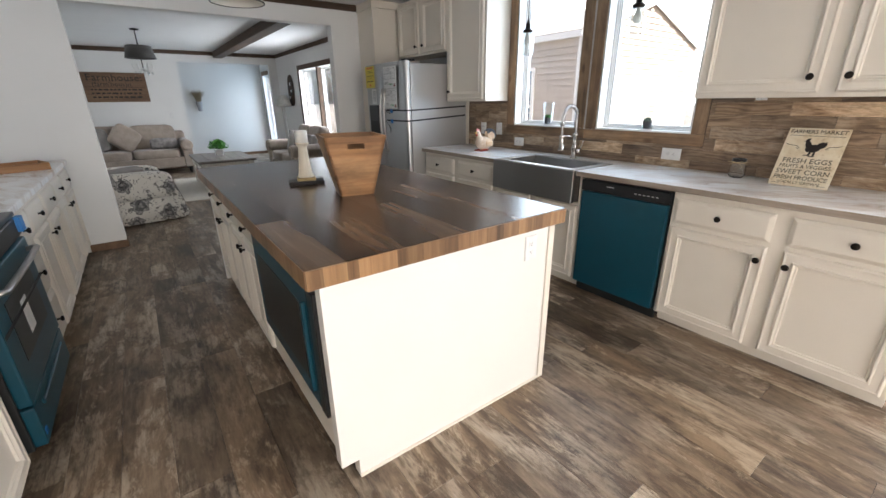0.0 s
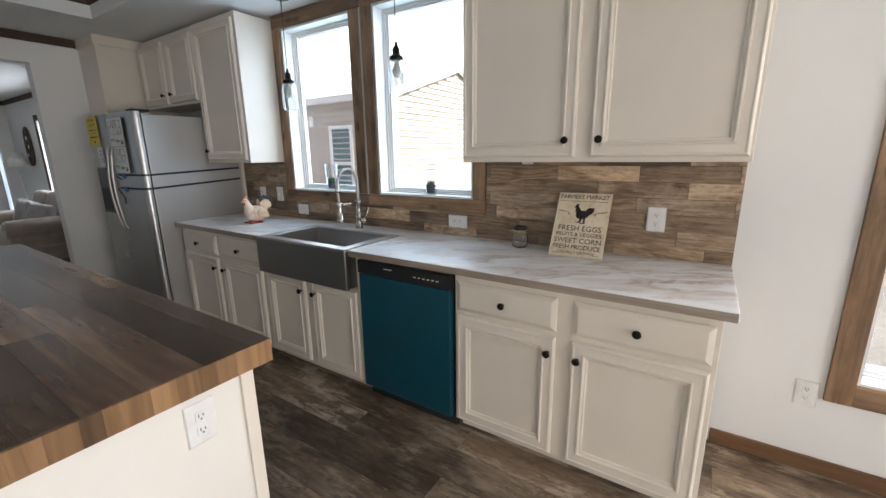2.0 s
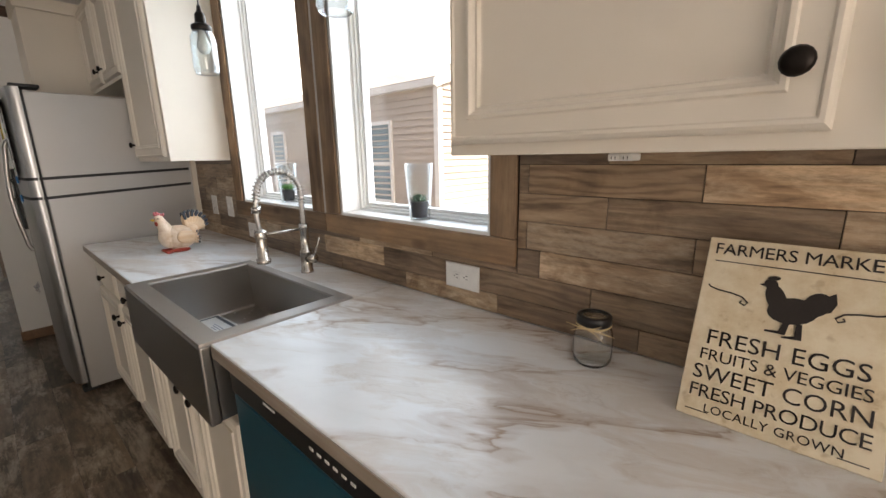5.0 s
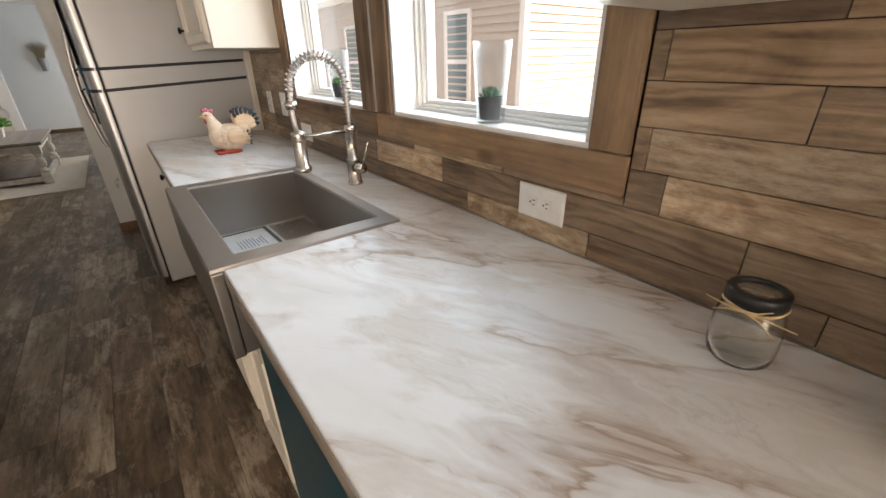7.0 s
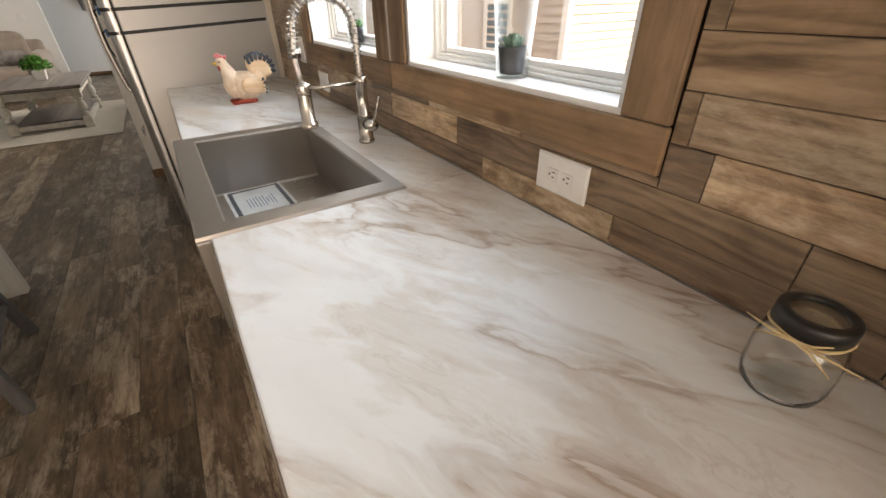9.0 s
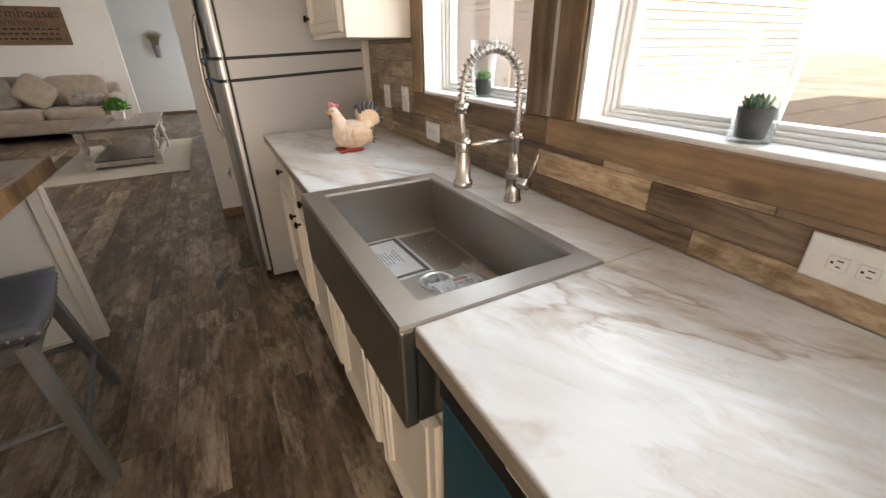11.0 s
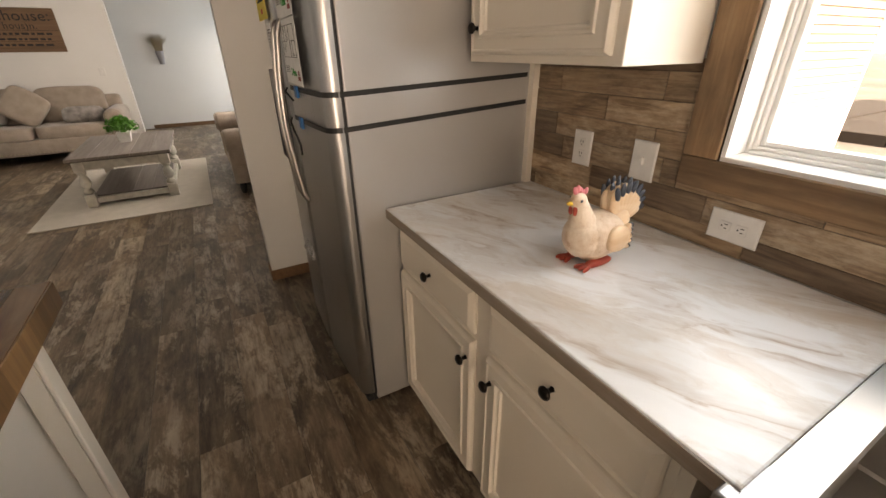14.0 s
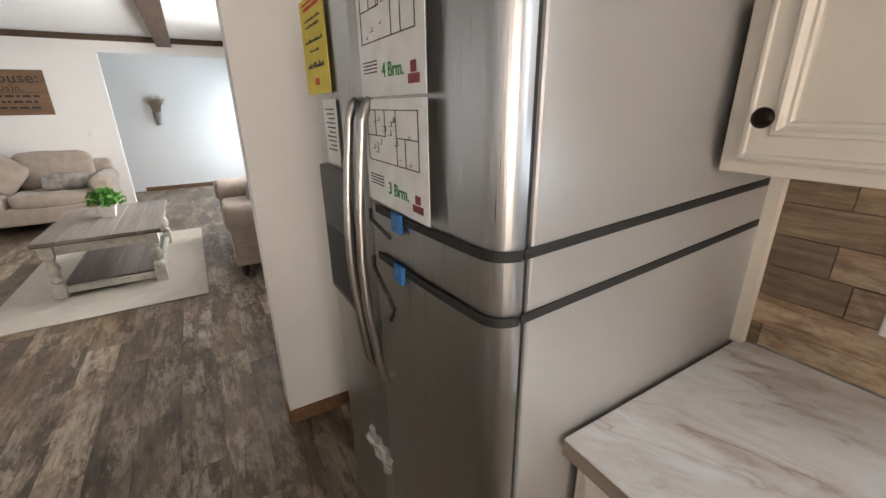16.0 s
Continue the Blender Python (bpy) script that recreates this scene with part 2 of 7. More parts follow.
def ring_panel(w, h, profile, back=0.0, x=0.0, z=0.0):
    """Panel facing -y made of rectangles, each (inset, depth towards the front), closed at the middle."""
    bm = bmesh.new()
    loops = []
    for inset, depth in [(0.0, back)] + profile:
        loops.append([bm.verts.new((x + a, -depth, z + c)) for a, c in ((inset, inset), (w - inset, inset), (w - inset, h - inset), (inset, h - inset))])
    for a, b in zip(loops, loops[1:]):
        for i in range(4):
            bm.faces.new((a[i], a[(i + 1) % 4], b[(i + 1) % 4], b[i]))
    bm.faces.new(loops[-1])
    bm.faces.new(list(reversed(loops[0])))
    return bm


DOOR = [(0.0, 0.009), (0.003, 0.015), (0.008, 0.0205), (0.013, 0.0205), (0.016, 0.0175), (0.045, 0.0175), (0.048, 0.0225), (0.054, 0.0230), (0.058, 0.017), (0.062, 0.0135), (0.067, 0.0135), (0.070, 0.006), (0.074, 0.005)]
DRAWER = [(0.0, 0.007), (0.004, 0.011), (0.020, 0.0195), (0.024, 0.020)]


def knob(parent, x, z, depth=0.02):
    bm = lathe([(0.008, 0.0), (0.006, 0.004), (0.0055, 0.014), (0.012, 0.018), (0.0165, 0.022), (0.017, 0.026), (0.013, 0.031), (0.006, 0.033)], 16)
    bmesh.ops.transform(bm, matrix=pose(x, -depth, z, 90), verts=bm.verts[:])
    return part("knob", bm, BRONZE, parent, "dark bronze round knob", True)


def door_leaf(parent, x, z, w, h, knob_side, knob_up=False, name="door"):
    d = part(name, ring_panel(w, h, DOOR, 0.0, x, z), CABINET, parent)
    if knob_side:
        off = 0.028 if knob_up else 0.04
        kx = x + off if knob_side == "l" else x + w - off
        knob(d, kx, z + (h - 0.075 if knob_up else 0.075), 0.019)
    return d


def drawer_front(parent, x, z, w, h):
    d = part("drawer", ring_panel(w, h, DRAWER, 0.0, x, z), CABINET, parent)
    knob(d, x + w / 2, z + h / 2, 0.019)
    return d


def base_cabinet(m, width, label, drawers=2, doors=2, depth=0.58, height=0.88, top_gap=0.038, drawer_h=0.15, door_top=None, body_top=None):
    """Local: x along the front, y into the cabinet, face at y = 0."""
    c = thing("base_cabinet", m, label, "cabinet", "base cabinets")
    part("body", one(0, width, 0, depth, 0.075, body_top or height, 0.002), CABINET, c)
    part("toe_kick", one(0.0, width, 0.07, depth, 0.0, 0.075), CABINET, c)
    side, gap = 0.018, 0.07
    n = max(drawers, doors, 1)
    w = (width - 2 * side - gap * (n - 1)) / n
    if drawers:
        for i in range(drawers):
            drawer_front(c, side + i * (w + gap), height - top_gap - drawer_h, w, drawer_h)
    dtop = door_top if door_top else height - top_gap - drawer_h - 0.025
    for i in range(doors):
        k = "r" if i % 2 == 0 and doors > 1 else "l"
        door_leaf(c, side + i * (w + gap), 0.088, w, dtop - 0.088, k, True)
    return c


def wall_cabinet(m, width, height, label, doors=2, depth=0.31, knob_side=None, gap=0.066, side=0.012):
    c = thing("wall_cabinet", m, label, "cabinet", "wall cabinets")
    part("body", one(0, width, 0, depth, 0, height, 0.002), CABINET, c)
    w = (width - 2 * side - gap * (doors - 1)) / doors
    for i in range(doors):
        k = knob_side or ("r" if i % 2 == 0 else "l")
        door_leaf(c, side + i * (w + gap), 0.022, w, height - 0.06, k, False)
    return c


def face_minus_x(x, y, z=0.0):
    """Places a local front (facing -y) so that it faces -x; local x runs towards -y."""
    return pose(x, y, z, 0, 0, -90)


def face_plus_x(x, y, z=0.0):
    return pose(x, y, z, 0, 0, 90)


def structure(name, bm, mat, label, smooth=False):
    ob = part(name, bm, mat, None, label, smooth)
    return tagged(ob, label, name.split("_")[0], "", "structure")


# ---- structure ----
WX = 3.14            # inner face of the window wall
LX = -1.25           # inner face of the opposite wall
CZ = 2.505           # kitchen ceiling
Y0, Y1 = -4.6, 5.2   # kitchen and dining
YF, YA = 11.3, 13.0  # far living room wall, entry wall
WIN = [(1.349, 2.11, 1.16, 2.395), (2.32, 3.06, 1.16, 2.395)]
DINE = (-2.1, -0.49, 0.47, 2.05)
LIVE = (7.45, 9.60, 0.62, 2.06)
ENTRY = (11.75, 12.75, 0.1, 2.1)
# unseen opening, added so that light comes in from the south
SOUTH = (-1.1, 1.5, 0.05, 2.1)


def wall_with_holes(x0, x1, y0, y1, z0, z1, holes):
    """Wall along y with rectangular openings (y0, y1, z0, z1)."""
    bm = bmesh.new()
    at = y0
    for a, b, c, d in sorted(holes):
        box(bm, x0, x1, at, a, z0, z1)
        if c > z0:
            box(bm, x0, x1, a, b, z0, c)
        box(bm, x0, x1, a, b, d, z1)
        at = b
    box(bm, x0, x1, at, y1, z0, z1)
    return bm


structure("wall_east", wall_with_holes(WX, WX + 0.16, Y0, YA + 0.15, 0, 2.75, WIN + [DINE, LIVE, ENTRY]), WALL, "white painted drywall outer wall with windows")
structure("wall_west", one(LX - 0.15, LX, Y0, YA + 0.15, 0, 2.75), WALL, "white painted drywall outer wall")
structure("wall_south", boxes((LX, SOUTH[0], Y0 - 0.15, Y0, 0, 2.75), (SOUTH[1], WX, Y0 - 0.15, Y0, 0, 2.75), (SOUTH[0], SOUTH[1], Y0 - 0.15, Y0, 2.1, 2.75), (SOUTH[0], SOUTH[1], Y0 - 0.15, Y0, 0, 0.05)), WALL, "white painted drywall wall with an unseen opening added to let in light")
structure("wall_entry", one(LX, WX, YA, YA + 0.15, 0, 2.75), WALL, "white painted drywall entry wall")
structure("wall_north", boxes((LX, -0.32, Y1, Y1 + 0.13, 0, CZ), (-0.32, 2.145, Y1, Y1 + 0.13, 2.26, CZ), (2.145, WX, Y1, Y1 + 0.13, 0, CZ)), WALL, "white painted drywall with a wide opening to the living room")
structure("wall_sofa", boxes((LX, 1.02, YF, YF + 0.12, 0, 2.5), (1.02, 2.95, YF, YF + 0.12, 2.27, 2.5), (2.95, WX, YF, YF + 0.12, 0, 2.5)), WALL, "white painted drywall with an opening to the entry")
structure("ceiling_living", one(LX, WX, Y1 + 0.13, YA, 2.5, 2.62), CEIL, "white textured ceiling of the living room")
TR = (0.1, 2.36, 0.6, 4.33)   # tray recess: x0, x1, y0, y1
structure("ceiling_kitchen", boxes((LX, TR[0], Y0, Y1 + 0.13, CZ, 2.75), (TR[1], WX, Y0, Y1 + 0.13, CZ, 2.75), (TR[0], TR[1], Y0, TR[2], CZ, 2.75), (TR[0], TR[1], TR[3], Y1 + 0.13, CZ, 2.75), (TR[0], TR[1], TR[2], TR[3], 2.70, 2.80)), CEIL, "white ceiling with a recessed tray over the kitchen")
structure("trim_tray", boxes((TR[0], TR[1], TR[3] - 0.03, TR[3] - 0.001, 2.60, 2.699), (TR[0], TR[1], TR[2] + 0.001, TR[2] + 0.03, 2.60, 2.699), (TR[0] + 0.001, TR[0] + 0.03, TR[2] + 0.03, TR[3] - 0.03, 2.60, 2.699), (TR[1] - 0.03, TR[1] - 0.001, TR[2] + 0.03, TR[3] - 0.03, 2.60, 2.699),
                             (TR[0] + 0.03, TR[1] - 0.03, 3.72, 3.86, 2.60, 2.699), (1.16, 1.30, TR[2] + 0.03, 3.72, 2.60, 2.699), (1.16, 1.30, 3.86, TR[3] - 0.03, 2.60, 2.699)), WOOD_TRIM_X, "dark stained wooden beams in the ceiling tray")
structure("trim_kitchen", one(LX, 2.50, Y1 - 0.02, Y1, 2.432, 2.503, 0.003), WOOD_TRIM_X, "dark stained wooden crown board above the opening")
structure("trim_living", boxes((LX, WX, YF - 0.022, YF, 2.42, 2.498), (WX - 0.022, WX, Y1 + 0.13, YF - 0.022, 2.42, 2.498), (LX, LX + 0.022, Y1 + 0.13, YF - 0.022, 2.42, 2.498), bevel=0.003), WOOD_TRIM, "dark stained wooden crown board round the living room")
structure("beam", one(1.76, 1.95, Y1 + 0.14, YF - 0.023, 2.37, 2.499, 0.006), WOOD_TRIM, "dark stained wooden ceiling beam in the living room")
BASE_WOOD = wood("baseboard_wood", (0.09, 0.045, 0.022), (0.17, 0.088, 0.042), (0.25, 0.14, 0.07), 1, 0.45, False, 45)
structure("baseboard", boxes((WX - 0.014, WX, Y0, -0.02, 0, 0.075), (2.135, 2.145, Y1 - 0.012, Y1 + 0.142, 0, 0.075), (2.145, 2.52, Y1 - 0.012, Y1, 0, 0.075), (-0.62, -0.32, Y1 - 0.012, Y1, 0, 0.075), (-0.32, -0.31, Y1 - 0.012, Y1 + 0.142, 0, 0.075),
                             (2.145, WX, Y1 + 0.13, Y1 + 0.142, 0, 0.075), (LX, -0.32, Y1 + 0.13, Y1 + 0.142, 0, 0.075), (LX, 1.02, YF - 0.012, YF, 0, 0.075), (1.02, WX - 0.02, YA - 0.012, YA, 0, 0.075), (WX - 0.014, WX, Y1 + 0.142, YF, 0, 0.075), (WX - 0.014, WX, 12.8, YA - 0.012, 0, 0.075), bevel=0.002), BASE_WOOD, "brown stained wooden baseboard")
structure("trim_fridge_panel", boxes((2.50, WX - 0.001, 4.80, Y1 - 0.001, 0, 2.42), (2.485, WX - 0.001, 4.785, Y1 - 0.001, 2.42, 2.503), bevel=0.004), CABINET, "cream painted tall filler panel beside the fridge")

# underlay; the planks lie on it
floor_base = structure("floor", one(LX - 0.15, WX + 0.16, Y0 - 0.15, YA + 0.15, -0.06, -0.006), DARK_WOOD, "rustic grey-brown wood-look vinyl plank floor")


# ---- windows ----
def window_unit(name, y0, y1, z0, z1, depth=0.105, mull=(), label="white vinyl window in a deep white reveal", sill=True):
    """White lined reveal with a stepped vinyl frame and a pane; wall along y, room on the -x side."""
    w = thing(name, pose(WX, 0, 0), label, "window", "", "structure")
    t = 0.012
    part("window_lining", boxes((-0.011, depth, y0 - 0.0, y0 + t, z0 + t, z1 - t), (-0.011, depth, y1 - t, y1, z0 + t, z1 - t), (-0.011, depth, y0, y1, z1 - t, z1)), TRIM_WHITE, w)
    part("window_sill", one(-0.012, depth, y0, y1, z0 - 0.004, z0 + t, 0.002), TRIM_WHITE, w)
    a, b, c, d = y0 + t, y1 - t, z0 + t, z1 - t
    bm = bmesh.new()
    for inset, xx, wd, dp in ((0.0, depth - 0.028, 0.010, 0.055), (0.010, depth - 0.016, 0.010, 0.045), (0.020, depth - 0.004, 0.013, 0.035)):
        p, q, r, s = a + inset, b - inset, c + inset, d - inset
        for i in ((xx, xx + dp, p, p + wd, r, s), (xx, xx + dp, q - wd, q, r, s), (xx, xx + dp, p + wd, q - wd, r, r + wd), (xx, xx + dp, p + wd, q - wd, s - wd, s)):
            box(bm, *i, bevel=0.002)
    for m in mull:
        box(bm, depth - 0.03, depth + 0.03, m - 0.03, m + 0.03, c, d, 0.002)
    part("window_frame", bm, TRIM_WHITE, w)
    g = part("pane", one(depth + 0.012, depth + 0.016, a + 0.022, b - 0.022, c + 0.022, d - 0.022), PANE, w, "clear glass pane")
    g.visible_shadow = False
    return w


for n, hole in enumerate(WIN):
    window_unit("window_%d" % (n + 1), *hole)
window_unit("window_3", *DINE, mull=(-1.3,))
window_unit("window_4", *LIVE, mull=(8.5,))
window_unit("window_5", *ENTRY)


def casing(name, pieces, mats, label):
    c = thing(name, pose(0, 0, 0), label, "trim", "", "structure")
    for p, mt in zip(pieces, mats):
        part("board", one(*p, 0.0025), mt, c)
    return c


x0, x1 = WX - 0.0235, WX - 0.0115
casing("trim_window", [(x0, x1, 1.258, 1.346, 1.162, 2.397), (x0, x1, 2.113, 2.206, 1.162, 2.397), (x0, x1, 2.224, 2.317, 1.162, 2.397), (x0, x1, 3.063, 3.155, 1.162, 2.397), (x0, x1, 1.257, 2.214, 1.080, 1.160), (x0, x1, 2.216, 3.155, 1.080, 1.160), (x0, x1, 1.257, 2.214, 2.399, 2.502), (x0, x1, 2.216, 3.155, 2.399, 2.502)],
       [CASING_V] * 4 + [CASING_H] * 4, "rough reclaimed wood boards framing the kitchen windows")
part("seam_strip", one(WX - 0.022, WX - 0.012, 2.2075, 2.2225, 1.162, 2.397, 0.002), painted("strip_grey", (0.42, 0.39, 0.36), 0.5), bpy.data.objects["trim_window"], "pale grey strip between the boards")
casing("trim_dining", [(WX - 0.02, WX, -0.49, -0.40, 0.37, 2.15), (WX - 0.02, WX, -2.19, -2.1, 0.37, 2.15), (WX - 0.02, WX, -2.1, -0.49, 0.37, 0.47), (WX - 0.02, WX, -2.1, -0.49, 2.05, 2.15)], [CASING_V, CASING_V, CASING_H, CASING_H], "stained wood boards framing the dining window")
casing("trim_living_window", [(WX - 0.02, WX, 7.36, 7.45, 0.53, 2.15), (WX - 0.02, WX, 9.60, 9.69, 0.53, 2.15), (WX - 0.02, WX, 7.45, 9.60, 0.53, 0.62), (WX - 0.02, WX, 7.45, 9.60, 2.06, 2.15), (WX - 0.02, WX + 0.06, 8.47, 8.53, 0.62, 2.06)], [WOOD_TRIM] * 5, "dark stained wood boards framing the living room window")

# ---- cabinets along the window wall ----
FX = 2.525
base_cabinet(face_minus_x(FX, 1.112), 1.085, "cream painted base cabinet with drawers above paneled doors")
base_cabinet(face_minus_x(FX, 2.66), 0.90, "cream painted sink cabinet with two paneled doors", 0, 2, door_top=0.66, body_top=0.68)
for yy in (1.762, 2.602):
    structure("trim_sink", one(FX, 3.1, yy, yy + 0.018, 0.68, 0.883), CABINET, "cream filler beside the sink")
structure("trim_filler", one(FX - 0.001, 3.1, 2.6605, 2.6845, 0.075, 0.883), CABINET, "cream filler stile between the base cabinets")
base_cabinet(face_minus_x(FX, 3.790), 1.105, "cream painted base cabinet with drawers beside the fridge")
wall_cabinet(face_minus_x(2.82, 1.238, 1.395), 1.238, 1.08, "cream painted wall cabinet with two paneled doors")
wall_cabinet(face_minus_x(2.82, 3.785, 1.39), 0.62, 1.085, "cream painted wall cabinet with one door beside the window", 1, knob_side="l", side=0.03)
wall_cabinet(face_minus_x(2.82, 4.755, 1.885), 0.965, 0.585, "cream painted wall cabinet above the fridge")
# socket box under the wall cabinet
strip = thing("socket_box", pose(2.94, 0.922, 1.388), "small white double socket box under the wall cabinet", "socket")
part("body", one(-0.024, 0.024, -0.022, 0.022, -0.007, 0.0065, 0.003, 2), PLATE, strip)
for k in (-0.0105, 0.0105):
    sock = part("socket", one(-0.0265, -0.0235, k - 0.008, k + 0.008, -0.0055, 0.004, 0.001), PAPER, strip)
    part("slot", boxes((-0.0272, -0.0262, k - 0.004, k - 0.0028, -0.004, 0.001), (-0.0272, -0.0262, k + 0.0028, k + 0.004, -0.004, 0.001)), INK, sock)

# ---- worktop ----
m, nt, b = material("marble_laminate")
tc = nt.nodes.new("ShaderNodeTexCoord")
mp = nt.nodes.new("ShaderNodeMapping")
mp.vector_type = "TEXTURE"
mp.inputs["Rotation"].default_value = (0, 0, radians(27))
mp.inputs["Scale"].default_value = (0.19, 0.58, 1.0)
nt.links.new(tc.outputs["Object"], mp.inputs[0])
warp = node(nt, "TexNoise", Scale=1.6, Detail=3.0)
nt.links.new(mp.outputs[0], warp.inputs["Vector"])
vm = nt.nodes.new("ShaderNodeMix")
vm.data_type = "VECTOR"
vm.inputs[0].default_value = 0.46
nt.links.new(mp.outputs[0], vm.inputs[4])
nt.links.new(warp.outputs["Color"], vm.inputs[5])
cloud = node(nt, "TexNoise", Scale=1.2, Detail=5.0, Roughness=0.55)
smear = node(nt, "TexNoise", Scale=1.9, Detail=9.0, Roughness=0.62)
streak = node(nt, "TexNoise", Scale=1.45, Detail=8.0, Roughness=0.54)
hair = node(nt, "TexNoise", Scale=3.1, Detail=9.0, Roughness=0.62)
where = node(nt, "TexNoise", Scale=1.05, Detail=4.0, Roughness=0.6)
for n in (cloud, smear, streak, hair):
    nt.links.new(vm.outputs[1], n.inputs["Vector"])
away = nt.nodes.new("ShaderNodeVectorMath")
away.inputs[1].default_value = (7.3, 2.9, 4.1)
nt.links.new(vm.outputs[1], away.inputs[0])
nt.links.new(away.outputs[0], where.inputs["Vector"])
base = ramp(nt, cloud.outputs[0], [(0.28, (0.67, 0.65, 0.63)), (0.42, (0.81, 0.81, 0.81)), (0.56, (0.87, 0.875, 0.88))])
soft_tan = ramp(nt, smear.outputs[0], [(0.47, (0, 0, 0)), (0.54, (0.40, 0.40, 0.40)), (0.57, (0.25, 0.25, 0.25)), (0.66, (0.75, 0.75, 0.75))])
vein = ramp(nt, streak.outputs[0], [(0.42, (0, 0, 0)), (0.485, (0.50, 0.50, 0.50)), (0.502, (0.95, 0.95, 0.95)), (0.512, (0.35, 0.35, 0.35)), (0.55, (0, 0, 0))])
thread = ramp(nt, hair.outputs[0], [(0.485, (0, 0, 0)), (0.498, (0.22, 0.22, 0.22)), (0.503, (0.22, 0.22, 0.22)), (0.515, (0, 0, 0))])
in_drift = ramp(nt, where.outputs[0], [(0.38, (0.30, 0.30, 0.30)), (0.48, (0.7, 0.7, 0.7)), (0.58, (1, 1, 1))])
in_smear = ramp(nt, smear.outputs[0], [(0.46, (0, 0, 0)), (0.56, (0.8, 0.8, 0.8))])
col = mix(nt, soft_tan, base, (0.60, 0.50, 0.41))
broken = ramp(nt, hair.outputs[0], [(0.40, (0.12, 0.12, 0.12)), (0.56, (1, 1, 1))])
col = mix(nt, mix(nt, 1.0, mix(nt, 1.0, vein, broken, "MULTIPLY"), in_drift, "MULTIPLY"), col, (0.37, 0.235, 0.145))
col = mix(nt, mix(nt, 1.0, thread, in_smear, "MULTIPLY"), col, (0.35, 0.25, 0.18))
nt.links.new(col, b.inputs["Base Color"])
b.inputs["Roughness"].default_value = 0.28
b.inputs["Specular IOR Level"].default_value = 0.4
MARBLE = m
CT = 2.474


def slab(y0, y1, x0):
    return one(x0, 3.127, y0, y1, 0.884, 0.92, 0.004, 2)


ctop = thing("worktop", pose(0, 0, 0), "white marble-look laminate worktop with tan veins", "worktop")
part("slab", slab(-0.008, 1.7866, CT), MARBLE, ctop)
part("slab", slab(1.7868, 2.5985, 2.9325), MARBLE, ctop)
part("slab", slab(2.5988, 3.790, CT), MARBLE, ctop)
for a, c in ((-0.006, 1.78), (2.605, 3.787)):
    part("edge_strip", one(CT - 0.003, CT - 0.0005, a, c, 0.8845, 0.9165), wood("edge_laminate", (0.15, 0.11, 0.08), (0.31, 0.25, 0.20), (0.56, 0.51, 0.46), 1, 0.4, False, 24), ctop, "taupe laminate front edge")

# ---- farmhouse sink ----
sk = thing("farmhouse_sink", pose(0, 0, 0), "stainless steel apron-front farmhouse sink with plastic-wrapped papers", "sink")
bm = bmesh.new()
ox0, ox1, oy0, oy1 = 2.445, 2.932, 1.787, 2.598
ix0, ix1, iy0, iy1 = 2.507, 2.893, 1.845, 2.545
zt, zb = 0.926, 0.712
loops = []
for (p, q, r, s, z) in ((ox0, ox1, oy0, oy1, 0.918), (ox0 + 0.002, ox1 - 0.002, oy0 + 0.002, oy1 - 0.002, zt), (ix0, ix1, iy0, iy1, zt), (ix0 + 0.004, ix1 - 0.004, iy0 + 0.004, iy1 - 0.004, zt - 0.006), (ix0 - 0.008, ix1 + 0.018, iy0 - 0.008, iy1 + 0.013, zb + 0.007), (ix0 - 0.003, ix1 + 0.013, iy0 - 0.003, iy1 + 0.008, zb)):
    loops.append([bm.verts.new(v) for v in ((p, r, z), (q, r, z), (q, s, z), (p, s, z))])
for a, c in zip(loops, loops[1:]):
    for i in range(4):
        bm.faces.new((a[i], a[(i + 1) % 4], c[(i + 1) % 4], c[i]))
bm.faces.new(loops[-1])
part("basin", bm, SINK, sk)
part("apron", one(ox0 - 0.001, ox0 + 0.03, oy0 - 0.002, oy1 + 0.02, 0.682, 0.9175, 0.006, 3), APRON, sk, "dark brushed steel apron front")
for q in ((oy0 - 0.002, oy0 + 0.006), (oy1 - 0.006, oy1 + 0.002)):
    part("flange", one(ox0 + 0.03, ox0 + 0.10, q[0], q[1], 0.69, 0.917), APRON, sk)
dr = part("drain", lathe([(0.058, 0.0), (0.058, 0.004), (0.050, 0.005), (0.045, 0.0025), (0.040, 0.001), (0.012, 0.0008)], 28, (2.738, 2.205, zb + 0.001)), CHROME, sk, "chrome drain ring", True)
part("strainer", lathe([(0.0425, 0.0), (0.041, 0.002), (0.034, 0.0015), (0.030, 0.003), (0.008, 0.003), (0.006, 0.010), (0.002, 0.011)], 24, (2.738, 2.205, zb + 0.0022)), BLACK, dr, "dark strainer basket", True)
for k in range(6):
    random.seed(k + 3)
    part("suds_speck", lathe([(0.0035, 0), (0.003, 0.002), (0.001, 0.003)], 8, (random.uniform(2.78, 2.89), random.uniform(2.3, 2.54), zb + 0.0005)), PAPER, sk)

# warranty sheet with a scalloped border, lying in the sink
sheet = thing("warranty_sheet", pose(2.652, 2.412, 0.7145, 0.3, -0.3, 2), "white certificate sheet with a black scalloped border in the sink", "paper")
part("sheet", one(-0.104, 0.104, -0.148, 0.148, 0, 0.001), PAPER, sheet)
bm = bmesh.new()
for a, c, n, horiz in ((-0.086, 0.086, 12, True), (-0.130, 0.130, 18, False)):
    for i in range(n + 1):
        t = a + (c - a) * i / n
        for sgn in (-1, 1):
            px, py = (t, sgn * 0.130) if horiz else (sgn * 0.086, t)
            lathe([(0.0085, 0.0012), (0.0085, 0.0016)], 10, (px, py, 0), True, bm)
